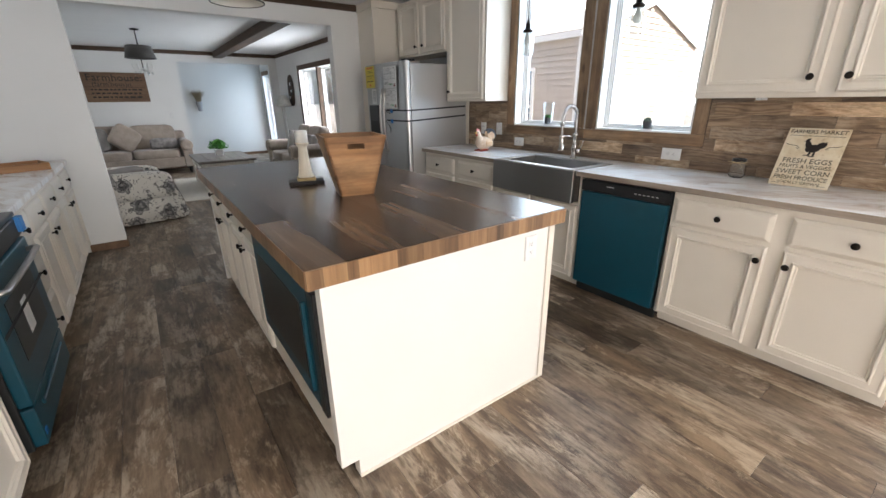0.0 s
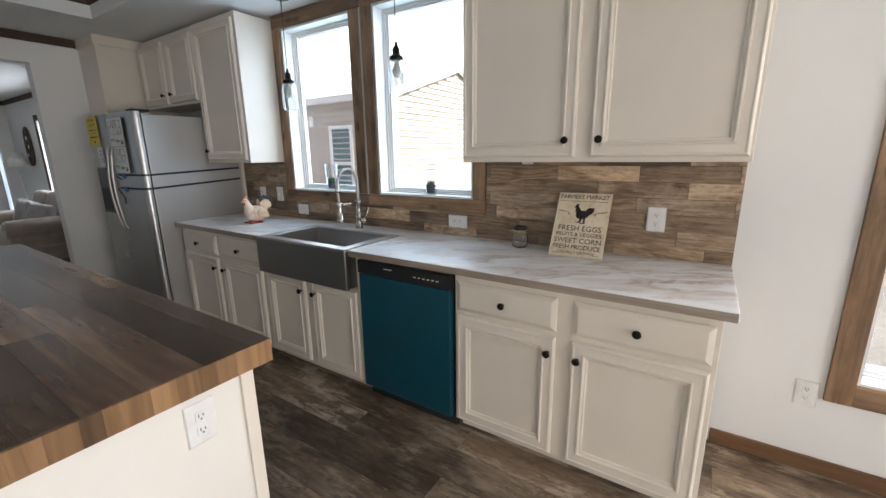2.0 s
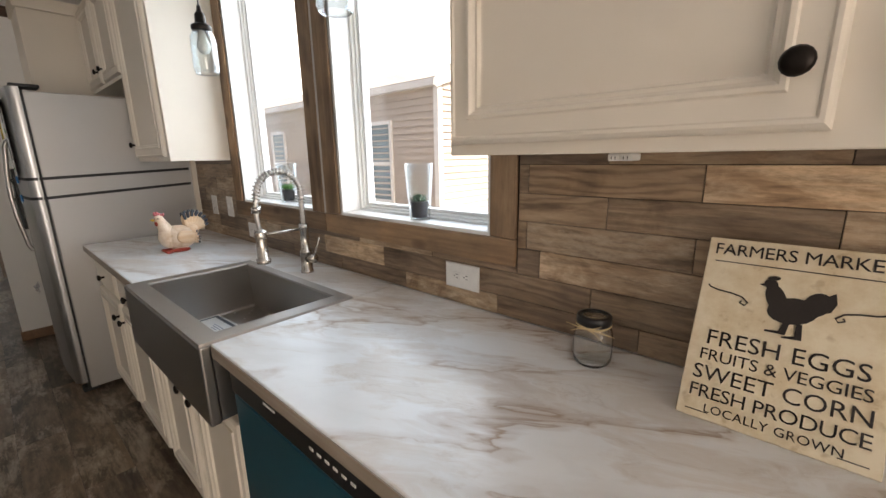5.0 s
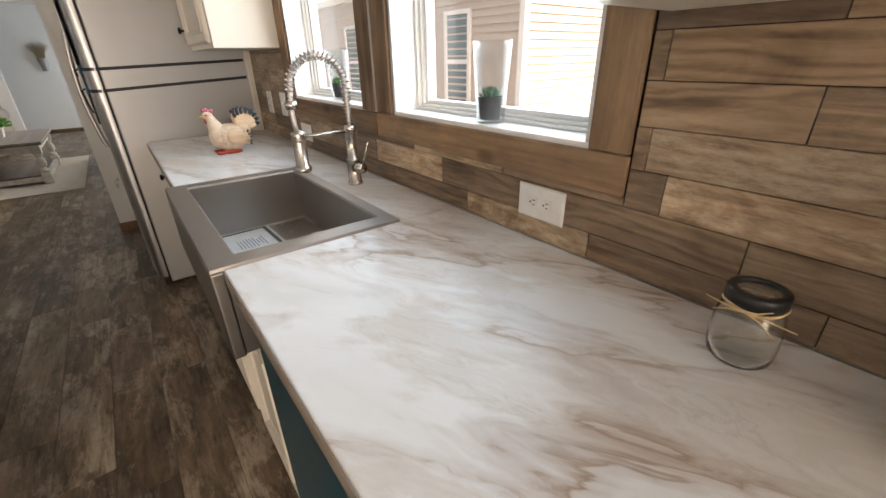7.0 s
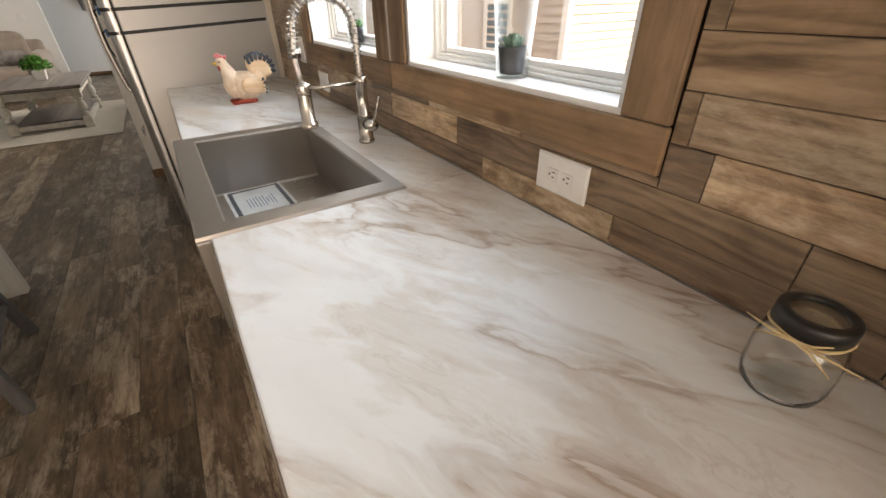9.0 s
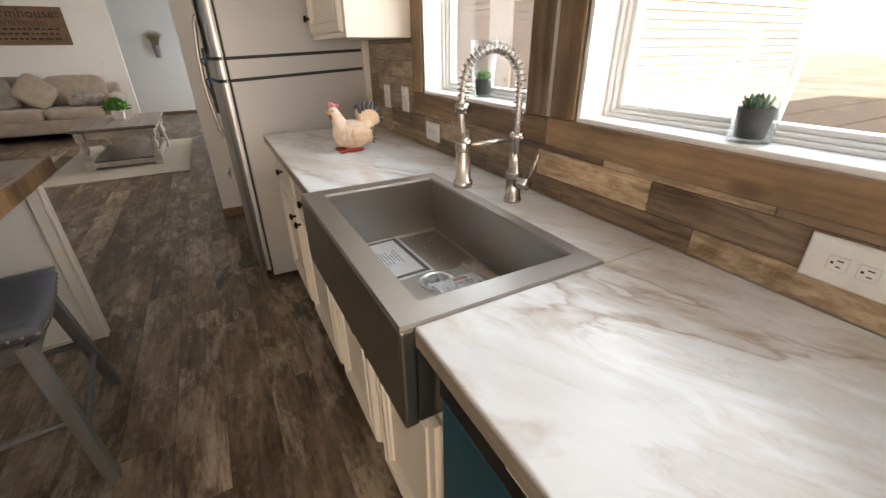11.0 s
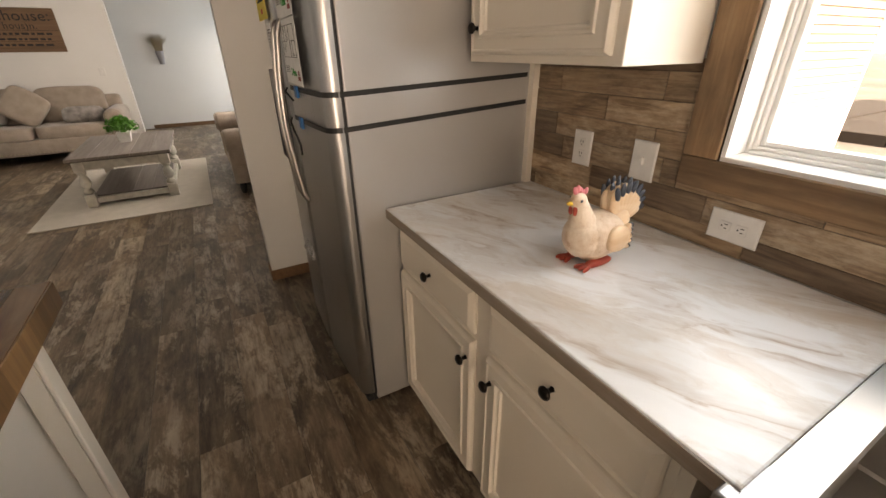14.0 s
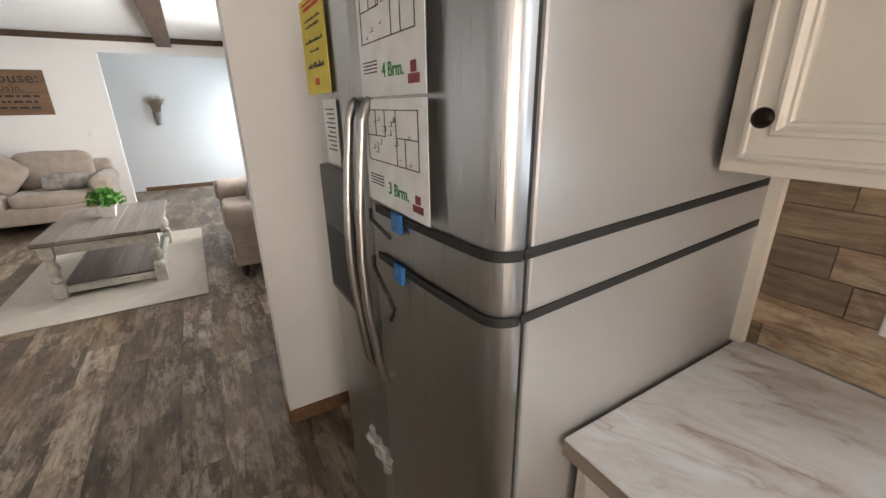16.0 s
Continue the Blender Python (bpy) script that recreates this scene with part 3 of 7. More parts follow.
part("scalloped_border", bm, plain("border_ink", (0.13, 0.135, 0.15), 0.8), sheet, "black scalloped border")
bm = bmesh.new()
random.seed(5)
for i in range(9):
    ln = random.uniform(0.05, 0.1)
    box(bm, -0.045 + i * 0.011, -0.041 + i * 0.011, -ln / 2, ln / 2, 0.0012, 0.0015)
part("printed_line", bm, plain("grey_print", (0.35, 0.38, 0.45), 0.8), sheet)

# crumpled plastic bag and manuals in the sink
man = thing("manual_packet", pose(2.783, 2.078, 0.7215, 1, 2, 3), "paper manuals in a clear plastic bag in the sink", "paper")
part("booklet", one(-0.075, 0.075, -0.10, 0.10, 0, 0.006, 0.001), PAPER, man)
bm = bmesh.new()
for i in range(12):
    box(bm, -0.06 + i * 0.0085, -0.057 + i * 0.0085, -0.08, 0.05 + 0.02 * math.sin(i * 2.1), 0.006, 0.0066)
part("printed_line", bm, plain("grey_print_2", (0.4, 0.4, 0.42), 0.8), man)
RED_PRINT = plain("red_print", (0.55, 0.06, 0.05), 0.8)
part("red_print", one(-0.012, 0.034, 0.078, 0.090, 0.006, 0.0067), RED_PRINT, man, "red printed heading")
film_m = bpy.data.materials.new("plastic_film")
film_m.use_nodes = True
nt = film_m.node_tree
nt.nodes.remove(nt.nodes["Principled BSDF"])
tr, gl, di, mx, mx2 = (nt.nodes.new("ShaderNode" + k) for k in ("BsdfTransparent", "BsdfGlossy", "BsdfDiffuse", "MixShader", "MixShader"))
di.inputs[0].default_value = (0.8, 0.8, 0.8, 1)
gl.inputs["Roughness"].default_value = 0.15
mx.inputs[0].default_value, mx2.inputs[0].default_value = 0.30, 0.36
nt.links.new(di.outputs[0], mx.inputs[1])
nt.links.new(gl.outputs[0], mx.inputs[2])
nt.links.new(tr.outputs[0], mx2.inputs[1])
nt.links.new(mx.outputs[0], mx2.inputs[2])
nt.links.new(mx2.outputs[0], nt.nodes["Material Output"].inputs[0])
FILM = film_m


def crumpled(w, d, h, seed, n=18):
    bm = bmesh.new()
    g = [[bm.verts.new(((i / n - 0.5) * w + 0.012 * noise.noise((i * 0.9, j * 0.9, seed + 9)), (j / n - 0.5) * d, 0.008 + h * abs(noise.noise((i * 0.33, j * 0.33, seed))) + 0.3 * h * abs(noise.noise((i * 0.9, j * 0.8, seed + 4))))) for j in range(n + 1)] for i in range(n + 1)]
    for i in range(n):
        for j in range(n):
            bm.faces.new((g[i][j], g[i + 1][j], g[i + 1][j + 1], g[i][j + 1]))
    return bm


part("plastic_bag", crumpled(0.22, 0.28, 0.024, 3, 30), FILM, man, "crumpled clear plastic")
tan = thing("cardboard_strip", pose(2.872, 2.09, 0.7135, 0, 0, 3), "tan cardboard strip leaning in the sink", "cardboard")
bm = one(-0.014, 0.014, -0.14, 0.17, 0, 0.035, 0.002)
for v in bm.verts:
    if v.co.y > 0.1 and v.co.z > 0.02:
        v.co.z -= 0.022
    v.co.x += 0.25 * v.co.z
part("strip", bm, plain("tan_card", (0.50, 0.40, 0.27), 0.8), tan)

# ---- spring faucet ----
fc = thing("faucet", pose(3.008, 2.215, 0.92), "brushed nickel spring pull-down kitchen faucet", "faucet")
NICKEL = metal("brushed_nickel", (0.54, 0.51, 0.47), 0.24)
part("post", lathe([(0.027, 0), (0.027, 0.008), (0.0235, 0.010), (0.0235, 0.085), (0.025, 0.088), (0.025, 0.094), (0.0175, 0.097), (0.0175, 0.185), (0.0205, 0.187), (0.0205, 0.205), (0.017, 0.208)], 24), NICKEL, fc, "", True)
bm = tube([(0.0, -0.018, 0.062), (0.006, -0.058, 0.066)], 0.0185, 18)
lv = part("valve_body", bm, NICKEL, fc, "", True)
part("lever", tube([(0.008, -0.05, 0.078), (0.02, -0.064, 0.12), (0.028, -0.07, 0.155)], [0.006, 0.0045, 0.0045], 10), NICKEL, lv, "thin steel lever", True)
part("dock_arm", tube([(-0.015, 0, 0.188), (-0.16, -0.006, 0.190)], 0.0055, 10), NICKEL, fc, "", True)
part("dock_ring", lathe([(0.0215, 0.176), (0.0225, 0.18), (0.0225, 0.2), (0.0215, 0.204)], 20, (-0.184, -0.007, 0)), NICKEL, fc, "", True)
part("spray_head", lathe([(0.026, 0.078), (0.027, 0.081), (0.027, 0.094), (0.021, 0.099), (0.0205, 0.17), (0.0205, 0.20), (0.012, 0.205), (0.011, 0.21)], 24, (-0.184, -0.007, 0)), NICKEL, fc, "", True)
arch = []
R = 0.092
for i in range(25):
    a = math.pi * i / 24
    arch.append(Vector((-R + R * math.cos(a), -0.0035 * i / 24, 0.335 + R * 1.0 * math.sin(a))))
hose = [Vector((0, 0, 0.2 + 0.02 * i)) for i in range(7)] + arch + [Vector((-0.19, -0.005, 0.30)), Vector((-0.192, -0.006, 0.265)), Vector((-0.189, -0.007, 0.23)), Vector((-0.184, -0.007, 0.20))]
part("hose", tube(hose, 0.0085, 10), metal("hose_steel", (0.5, 0.47, 0.45), 0.35), fc, "", True)
# spring wound round the upper hose: tight on the post, open over the arch
pts, turns = [], 0.0
path = [Vector((0, 0, 0.208 + 0.005 * i)) for i in range(27)] + arch + [Vector((-0.186, -0.005, 0.315)), Vector((-0.1885, -0.005, 0.305)), Vector((-0.19, -0.005, 0.295)), Vector((-0.1905, -0.0055, 0.285))]
total = sum((b2 - a2).length for a2, b2 in zip(path, path[1:]))
run = 0.0
for a2, b2 in zip(path, path[1:]):
    seg_len = (b2 - a2).length
    d = (b2 - a2).normalized()
    side = Vector((0, 1, 0))
    nrm = d.cross(side).normalized()
    steps = max(3, int(seg_len / 0.0012))
    for k in range(steps):
        s2 = run + seg_len * k / steps
        pitch = 0.0062 if s2 < 0.09 or s2 > total - 0.035 else 0.0135
        turns += seg_len / steps / pitch
        ang = 2 * math.pi * turns
        c = a2 + d * seg_len * k / steps
        pts.append(c + 0.0145 * (math.cos(ang) * nrm + math.sin(ang) * side))
    run += seg_len
part("spring", tube(pts[::2], 0.0022, 5), NICKEL, fc, "coiled steel spring", True)
part("spring_collar", lathe([(0.018, -0.01), (0.018, 0.012), (0.014, 0.014)], 18, (-0.190, -0.0055, 0.285)), NICKEL, fc, "", True)
part("set_screw", tube([(0.0, -0.018, 0.195), (0.0, -0.027, 0.195)], 0.005, 10), NICKEL, fc, "", True)

# ---- dishwasher ----
dw = thing("dishwasher", pose(0, 0, 0), "built-in dishwasher with teal protective film and black controls", "dishwasher")
part("body", one(2.53, 3.1, 1.122, 1.742, 0.075, 0.872), BLACK_MATTE, dw)
part("door", one(2.497, 2.535, 1.128, 1.738, 0.085, 0.785, 0.006, 2), TEAL, dw, "teal film-covered door")
ctl = part("control_panel", one(2.494, 2.535, 1.124, 1.742, 0.790, 0.866, 0.005, 2), BLACK, dw, "glossy black control panel")
part("button", boxes(*[(2.4925, 2.495, 1.19 + 0.028 * i, 1.204 + 0.028 * i, 0.822, 0.828) for i in range(6)]), PLATE, ctl)
part("nameplate", one(2.4925, 2.495, 1.49, 1.545, 0.836, 0.842), PLATE, ctl)
part("toe_panel", one(2.56, 2.58, 1.125, 1.741, 0.0, 0.082), BLACK_MATTE, dw)

# ---- refrigerator ----
FRIDGE = pose(-0.026, -0.040, 0)   # it stands against the worktop
fr = thing("refrigerator", FRIDGE, "stainless side-by-side refrigerator with packing straps and taped papers", "refrigerator")
part("body", one(2.398, 3.150, 3.842, 4.748, 0.03, 1.765, 0.006, 2), FRIDGE_SIDE, fr, "grey textured steel cabinet")
part("gasket", one(2.388, 2.40, 3.848, 4.742, 0.06, 1.77), BLACK_MATTE, fr, "black door gasket")


def fridge_door(y0, y1, near_round):
    """Door with a rounded outer edge and a slightly bowed front."""
    bm = bmesh.new()
    prof = []
    n = 14
    for i in range(n + 1):
        a = math.pi / 2 * i / n
        prof.append((2.335 + 0.042 - 0.042 * math.sin(a), y0 + 0.042 - 0.042 * math.cos(a)) if near_round else (2.335 + 0.012 - 0.012 * math.sin(a), y0 + 0.012 - 0.012 * math.cos(a)))
    m2 = 12
    for i in range(1, m2):
        t = i / m2
        y = prof[n][1] + (y1 - 0.02 - prof[n][1]) * t
        prof.append((2.335 - 0.018 * math.sin(math.pi * t * 0.5 + (0 if near_round else math.pi / 2)), y))
    for i in range(n + 1):
        a = math.pi / 2 * i / n
        r = 0.012 if near_round else 0.042
        bx = 2.317 if near_round else 2.335
        prof.append((bx + r - r * math.cos(a), y1 - r + r * math.sin(a)))
    prof += [(2.387, y1), (2.387, y0)]
    lo = [bm.verts.new((p[0], p[1], 0.075)) for p in prof]
    hi = [bm.verts.new((p[0], p[1], 1.785)) for p in prof]
    for i in range(len(prof)):
        j = (i + 1) % len(prof)
        bm.faces.new((lo[i], hi[i], hi[j], lo[j]))
    bm.faces.new(lo)
    bm.faces.new(list(reversed(hi)))
    bmesh.ops.recalc_face_normals(bm, faces=bm.faces[:])
    return bm


d1 = part("door", fridge_door(3.843, 4.268, True), STEEL_V, fr, "brushed stainless door")
d2 = part("freezer_door", fridge_door(4.276, 4.747, False), STEEL_V, fr, "brushed stainless freezer door with a dispenser")
for d, y in ((d1, 4.232), (d2, 4.312)):
    p = [(2.318, y, 1.525), (2.308, y, 1.515), (2.297, y, 1.485)] + [(2.295 - 0.022 * math.sin(math.pi * k / 10), y, 1.46 - 0.054 * k) for k in range(11)] + [(2.297, y, 0.895), (2.308, y, 0.872), (2.318, y, 0.865)]
    part("handle", tube(p, 0.0105, 12), STEEL, d, "long curved steel bar handle", True)
disp = part("dispenser", one(2.300, 2.33, 4.40, 4.62, 0.98, 1.36, 0.006, 2), BLACK, d2, "black water dispenser")
part("dispenser_recess", one(2.2985, 2.30, 4.42, 4.60, 1.0, 1.19), BLACK_MATTE, disp)
for z, n in ((1.308, 0), (1.202, 1)):
    bm = one(2.384, 3.115, 3.8385, 3.8415, z - 0.008, z + 0.008)
    for v in bm.verts:   # pulled a little higher at the back
        v.co.z += (0.031 + 0.009 * n) * (v.co.x - 2.384) / 0.731
    part("strap", bm, BLACK_MATTE, fr, "black packing strap")
    bm = bmesh.new()
    prof = []
    for i in range(13):
        a = math.pi / 2 * i / 12
        prof.append((2.335 + 0.044 - 0.046 * math.sin(a), 3.841 + 0.044 - 0.044 * math.cos(a) - 0.0015))
    for i in range(1, 9):
        t = i / 8
        prof.append((2.3315 - 0.018 * math.sin(math.pi * t * 0.5), 3.885 + t * 0.345))
    lo = [bm.verts.new((p[0], p[1], z - 0.008)) for p in prof]
    hi = [bm.verts.new((p[0], p[1], z + 0.008)) for p in prof]
    for i in range(len(prof) - 1):
        bm.faces.new((lo[i], lo[i + 1], hi[i + 1], hi[i]))
    so = part("strap", bm, BLACK_MATTE, fr, "black packing strap")
    md = so.modifiers.new("thick", "SOLIDIFY")
    md.thickness = 0.002
    part("tape", one(2.306, 2.316, 4.10, 4.14, z - 0.028, z + 0.012, 0.003), BLUE_TAPE, fr, "blue tape tab")
    part("strap_tail", tube([(2.30, 4.23, z - 0.002), (2.285, 4.19, z - 0.01), (2.295, 4.12, z - 0.035 - 0.05 * n), (2.303, 4.16, z - 0.06 - 0.07 * n)][:3 + n], 0.004, 6), BLACK_MATTE, fr, "loose black strap end", True)
for y in (3.90, 4.70):
    part("foot", one(2.36, 2.44, y - 0.03, y + 0.03, 0.0, 0.035, 0.006), BLACK_MATTE, fr)
part("hinge_cover", one(2.35, 2.47, 3.86, 3.98, 1.785, 1.803, 0.006, 2), BLACK_MATTE, fr)
part("toe_grille", one(2.385, 2.41, 3.86, 4.73, 0.012, 0.07), BLACK_MATTE, fr)
part("peeling_film", crumpled(0.05, 0.16, 0.03, 11, 10), FILM, fr, "torn clear protective film").matrix_local = pose(2.305, 4.27, 0.62, 0, -80, 0)

# ---- lettering ----
def letters(body, size, mat, parent, m, name="lettering", align="CENTER", spacing=1.0, label=""):
    """Flat raised letters in the built-in font, as a mesh."""
    cu = bpy.data.curves.new(name, "FONT")
    cu.body, cu.size, cu.extrude, cu.align_x, cu.align_y, cu.space_character = body, size, 0.0006, align, "CENTER", spacing
    cu.resolution_u = 3
    tmp = bpy.data.objects.new("tmp", cu)
    me = bpy.data.meshes.new_from_object(tmp)
    bpy.data.objects.remove(tmp)
    me.materials.clear()
    me.materials.append(mat)
    ob = new(name, me)
    ob.parent = parent
    ob.matrix_local = m
    if label:
        ob["label"] = label
    return ob


def on_minus_x(x, y, z, tilt=0.0):
    """Pose for flat lettering that faces -x: text runs towards -y, up is z."""
    return pose(x, y, z, 90, 0, -90) @ pose(0, 0, 0, tilt, 0, 0)


letters("HEAT", 0.026, RED_PRINT, man, pose(0.012, 0.058, 0.0068, 0, 0, -8), label="red printed heading")

# ---- papers on the fridge ----
GREEN_INK = plain("green_ink", (0.02, 0.25, 0.06), 0.7)
RED_INK = plain("red_ink", (0.6, 0.06, 0.03), 0.7)
YELLOW = plain("yellow_paper", (0.72, 0.58, 0.10), 0.8)


def sheet_on_fridge(name, y0, y1, z0, z1, mat, label, x=2.3125):
    t = thing(name, FRIDGE @ pose(x, (y0 + y1) / 2, (z0 + z1) / 2), label, "paper")
    hw, hh = (y1 - y0) / 2, (z1 - z0) / 2
    part("sheet", one(-0.0008, 0.0008, -hw, hw, -hh, hh), mat, t)
    return t, hw, hh


def plan_sheet(z0, z1, text, tall_rooms):
    t, hw, hh = sheet_on_fridge("floor_plan_sheet", 3.985, 4.265, z0, z1, PAPER, "white floor plan sheet with green handwriting on the fridge")
    t.matrix_world = t.matrix_world @ pose(0, 0, 0, 0, 0, -1.2)
    bm = bmesh.new()
    k = -0.0014

    def bar(ya, yb, za, zb):
        box(bm, k - 0.0003, k + 0.0006, ya, yb, za, zb)
    L, Rr, B, T = -hw + 0.03, hw - 0.02, -hh * 0.15, hh * 0.82
    w = 0.0016
    bar(L, Rr, T - w, T), bar(L, Rr, B, B + w), bar(L, L + w, B, T), bar(Rr - w, Rr, B, T)
    mid = (B + T) / 2
    bar(L, L + (Rr - L) * 0.38, mid, mid + w), bar(L + (Rr - L) * 0.6, Rr, mid, mid + w)
    for f in (0.22, 0.38, 0.6, 0.8):
        bar(L + (Rr - L) * f, L + (Rr - L) * f + w, B if f < 0.5 else mid, T if f > 0.3 else mid)
    random.seed(int(z0 * 100))
    for i in range(16):
        y, z, s = random.uniform(L, Rr - 0.03), random.uniform(B, T - 0.01), random.uniform(0.004, 0.02)
        bar(y, y + s, z, z + 0.0008)
        bar(y, y + 0.0008, z, z + s * 0.6)
    for i in range(4):
        bar(hw - 0.09, hw - 0.02, -hh * 0.45 - i * 0.006, -hh * 0.45 - i * 0.006 + 0.002)
    part("plan_drawing", bm, INK, t, "thin printed plan lines")
    letters(text, 0.034, GREEN_INK, t, on_minus_x(-0.0016, -0.02, -hh * 0.62, 0), "handwriting", label="green handwritten note")
    part("stamp", boxes((k, -0.0006, -hw + 0.02, -hw + 0.06, -hh * 0.85, -hh * 0.72), (k, -0.0006, -hw + 0.03, -hw + 0.05, -hh * 0.70, -hh * 0.55)), plain("maroon_print", (0.25, 0.05, 0.05), 0.8), t)
    return t


plan_sheet(1.325, 1.525, "3 Brm.", True)
plan_sheet(1.53, 1.745, "4 Brm.", False)
ys, hw, hh = sheet_on_fridge("price_sheet", 4.47, 4.69, 1.545, 1.772, YELLOW, "yellow handwritten price sheet taped to the freezer door", 2.3125)
bm, bm2 = bmesh.new(), bmesh.new()
random.seed(9)
for i, (z, ln, th) in enumerate(((0.06, 0.15, 0.006), (0.045, 0.12, 0.006), (0.01, 0.16, 0.009), (-0.012, 0.08, 0.006), (-0.05, 0.15, 0.014))):
    a = -ln / 2
    while a < ln / 2:
        s = random.uniform(0.006, 0.02)
        box(bm, -0.0016, -0.0006, a, min(a + s, ln / 2), z, z + th * random.uniform(0.5, 1))
        a += s + 0.005
part("handwriting", bm, INK, ys)["kind"] = "stuff"
part("red_print", boxes((-0.0016, -0.0006, -0.07, 0.07, 0.085, 0.093), (-0.0016, -0.0006, -0.02, 0.02, -0.092, -0.075), (-0.0016, -0.0006, -0.08, 0.08, 0.098, 0.103)), RED_INK, ys)["kind"] = "stuff"
ws, hw, hh = sheet_on_fridge("notice_sheet", 4.45, 4.56, 1.37, 1.53, PAPER, "small white printed notice on the freezer door", 2.3135)
part("printed_line", boxes(*[(-0.0016, -0.0006, -0.04, 0.035 - 0.01 * (i % 3), 0.055 - i * 0.011, 0.058 - i * 0.011) for i in range(10)]), INK, ws)

# ---- market sign ----
m, nt, b = material("worn_cream_board")
n1 = node(nt, "TexNoise", Scale=14.0, Detail=8.0, Roughness=0.7)
nt.links.new(mapped(nt, (1, 1, 1)), n1.inputs["Vector"])
n2 = node(nt, "TexNoise", Scale=45.0, Detail=5.0)
nt.links.new(mapped(nt, (1, 1, 1)), n2.inputs["Vector"])
c = ramp(nt, n1.outputs[0], [(0.27, (0.32, 0.19, 0.09)), (0.4, (0.68, 0.56, 0.38)), (0.6, (0.78, 0.69, 0.53))])
c = mix(nt, ramp(nt, n2.outputs[0], [(0.60, (0, 0, 0)), (0.72, (0.5, 0.5, 0.5))]), c, (0.45, 0.32, 0.18))
nt.links.new(c, b.inputs["Base Color"])
b.inputs["Roughness"].default_value = 0.6
CREAM_BOARD = m
SIGN_INK = plain("sign_black", (0.018, 0.012, 0.01), 0.55)
tilt = math.degrees(math.atan2(3.09 - 2.938, 1.228 - 0.92))
sg = thing("market_sign", pose(2.938, 0.658, 0.921, 0, 0, -90) @ pose(0, 0, 0, -tilt + 0.0, 0, 0), "cream farmers market sign with black hen leaning on the backsplash", "sign")
SW, SH = 0.268, 0.345
part("board", one(-SW / 2, SW / 2, 0.0, 0.009, 0.002, SH, 0.0015), CREAM_BOARD, sg)
flat = lambda x, z: pose(x, -0.0007, z, 90, 0, 0)
for txt, z, size, sp in (("FARMERS MARKET", 0.322, 0.031, 0.97), ("FRESH EGGS", 0.150, 0.040, 1.0), ("FRUITS & VEGGIES", 0.1175, 0.029, 0.98), ("SWEET CORN", 0.084, 0.038, 1.0), ("FRESH PRODUCE", 0.050, 0.033, 0.94), ("LOCALLY GROWN", 0.0225, 0.021, 1.05)):
    letters(txt, size, SIGN_INK, sg, flat(0, z), "lettering", spacing=sp)
part("rule_line", boxes((-0.12, 0.12, -0.0012, 0.0002, 0.298, 0.2995), (-0.12, -0.085, -0.0012, 0.0002, 0.014, 0.0155), (0.085, 0.12, -0.0012, 0.0002, 0.014, 0.0155)), SIGN_INK, sg)["kind"] = "stuff"


def blob(bm, pts, depth=0.0012):
    """Flat closed shape in the board's plane."""
    f = [bm.verts.new((x, -depth, z)) for x, z in pts]
    k = [bm.verts.new((x, 0.0, z)) for x, z in pts]
    bm.faces.new(f)
    for i in range(len(pts)):
        j = (i + 1) % len(pts)
        bm.faces.new((f[i], k[i], k[j], f[j]))


def oval(cx, cz, rx, rz, turn=0.0, n=18):
    t = radians(turn)
    return [(cx + rx * math.cos(a) * math.cos(t) - rz * math.sin(a) * math.sin(t), cz + rx * math.cos(a) * math.sin(t) + rz * math.sin(a) * math.cos(t)) for a in (2 * math.pi * i / n for i in range(n))]


bm = bmesh.new()
blob(bm, oval(0.004, 0.226, 0.034, 0.023, 12))
blob(bm, oval(-0.020, 0.244, 0.014, 0.026, 22), 0.0013)
blob(bm, oval(-0.030, 0.268, 0.010, 0.009), 0.0014)
blob(bm, [(-0.039, 0.268), (-0.046, 0.265), (-0.038, 0.262)], 0.0015)
blob(bm, oval(-0.027, 0.279, 0.009, 0.004, 10), 0.00155)
blob(bm, oval(0.034, 0.244, 0.017, 0.022, -30), 0.0016)
blob(bm, [(0.03, 0.25), (0.055, 0.268), (0.058, 0.25), (0.052, 0.235), (0.03, 0.225)], 0.0017)
blob(bm, [(-0.004, 0.208), (-0.010, 0.188), (-0.028, 0.186), (-0.028, 0.183), (0.0, 0.183), (0.004, 0.208)], 0.0018)
blob(bm, [(0.012, 0.206), (0.012, 0.184), (-0.004, 0.180), (-0.004, 0.177), (0.022, 0.179), (0.020, 0.206)], 0.0019)
part("hen_silhouette", bm, SIGN_INK, sg, "black hen silhouette")
for sgn in (-1, 1):
    sp = [(sgn * 0.122, -0.001, 0.250), (sgn * 0.118, -0.001, 0.246), (sgn * 0.105, -0.001, 0.242), (sgn * 0.085, -0.001, 0.240), (sgn * 0.068, -0.001, 0.236), (sgn * 0.058, -0.001, 0.227), (sgn * 0.062, -0.001, 0.221), (sgn * 0.07, -0.001, 0.225), (sgn * 0.067, -0.001, 0.229)]
    part("flourish", tube(sp, 0.0014, 5), SIGN_INK, sg)


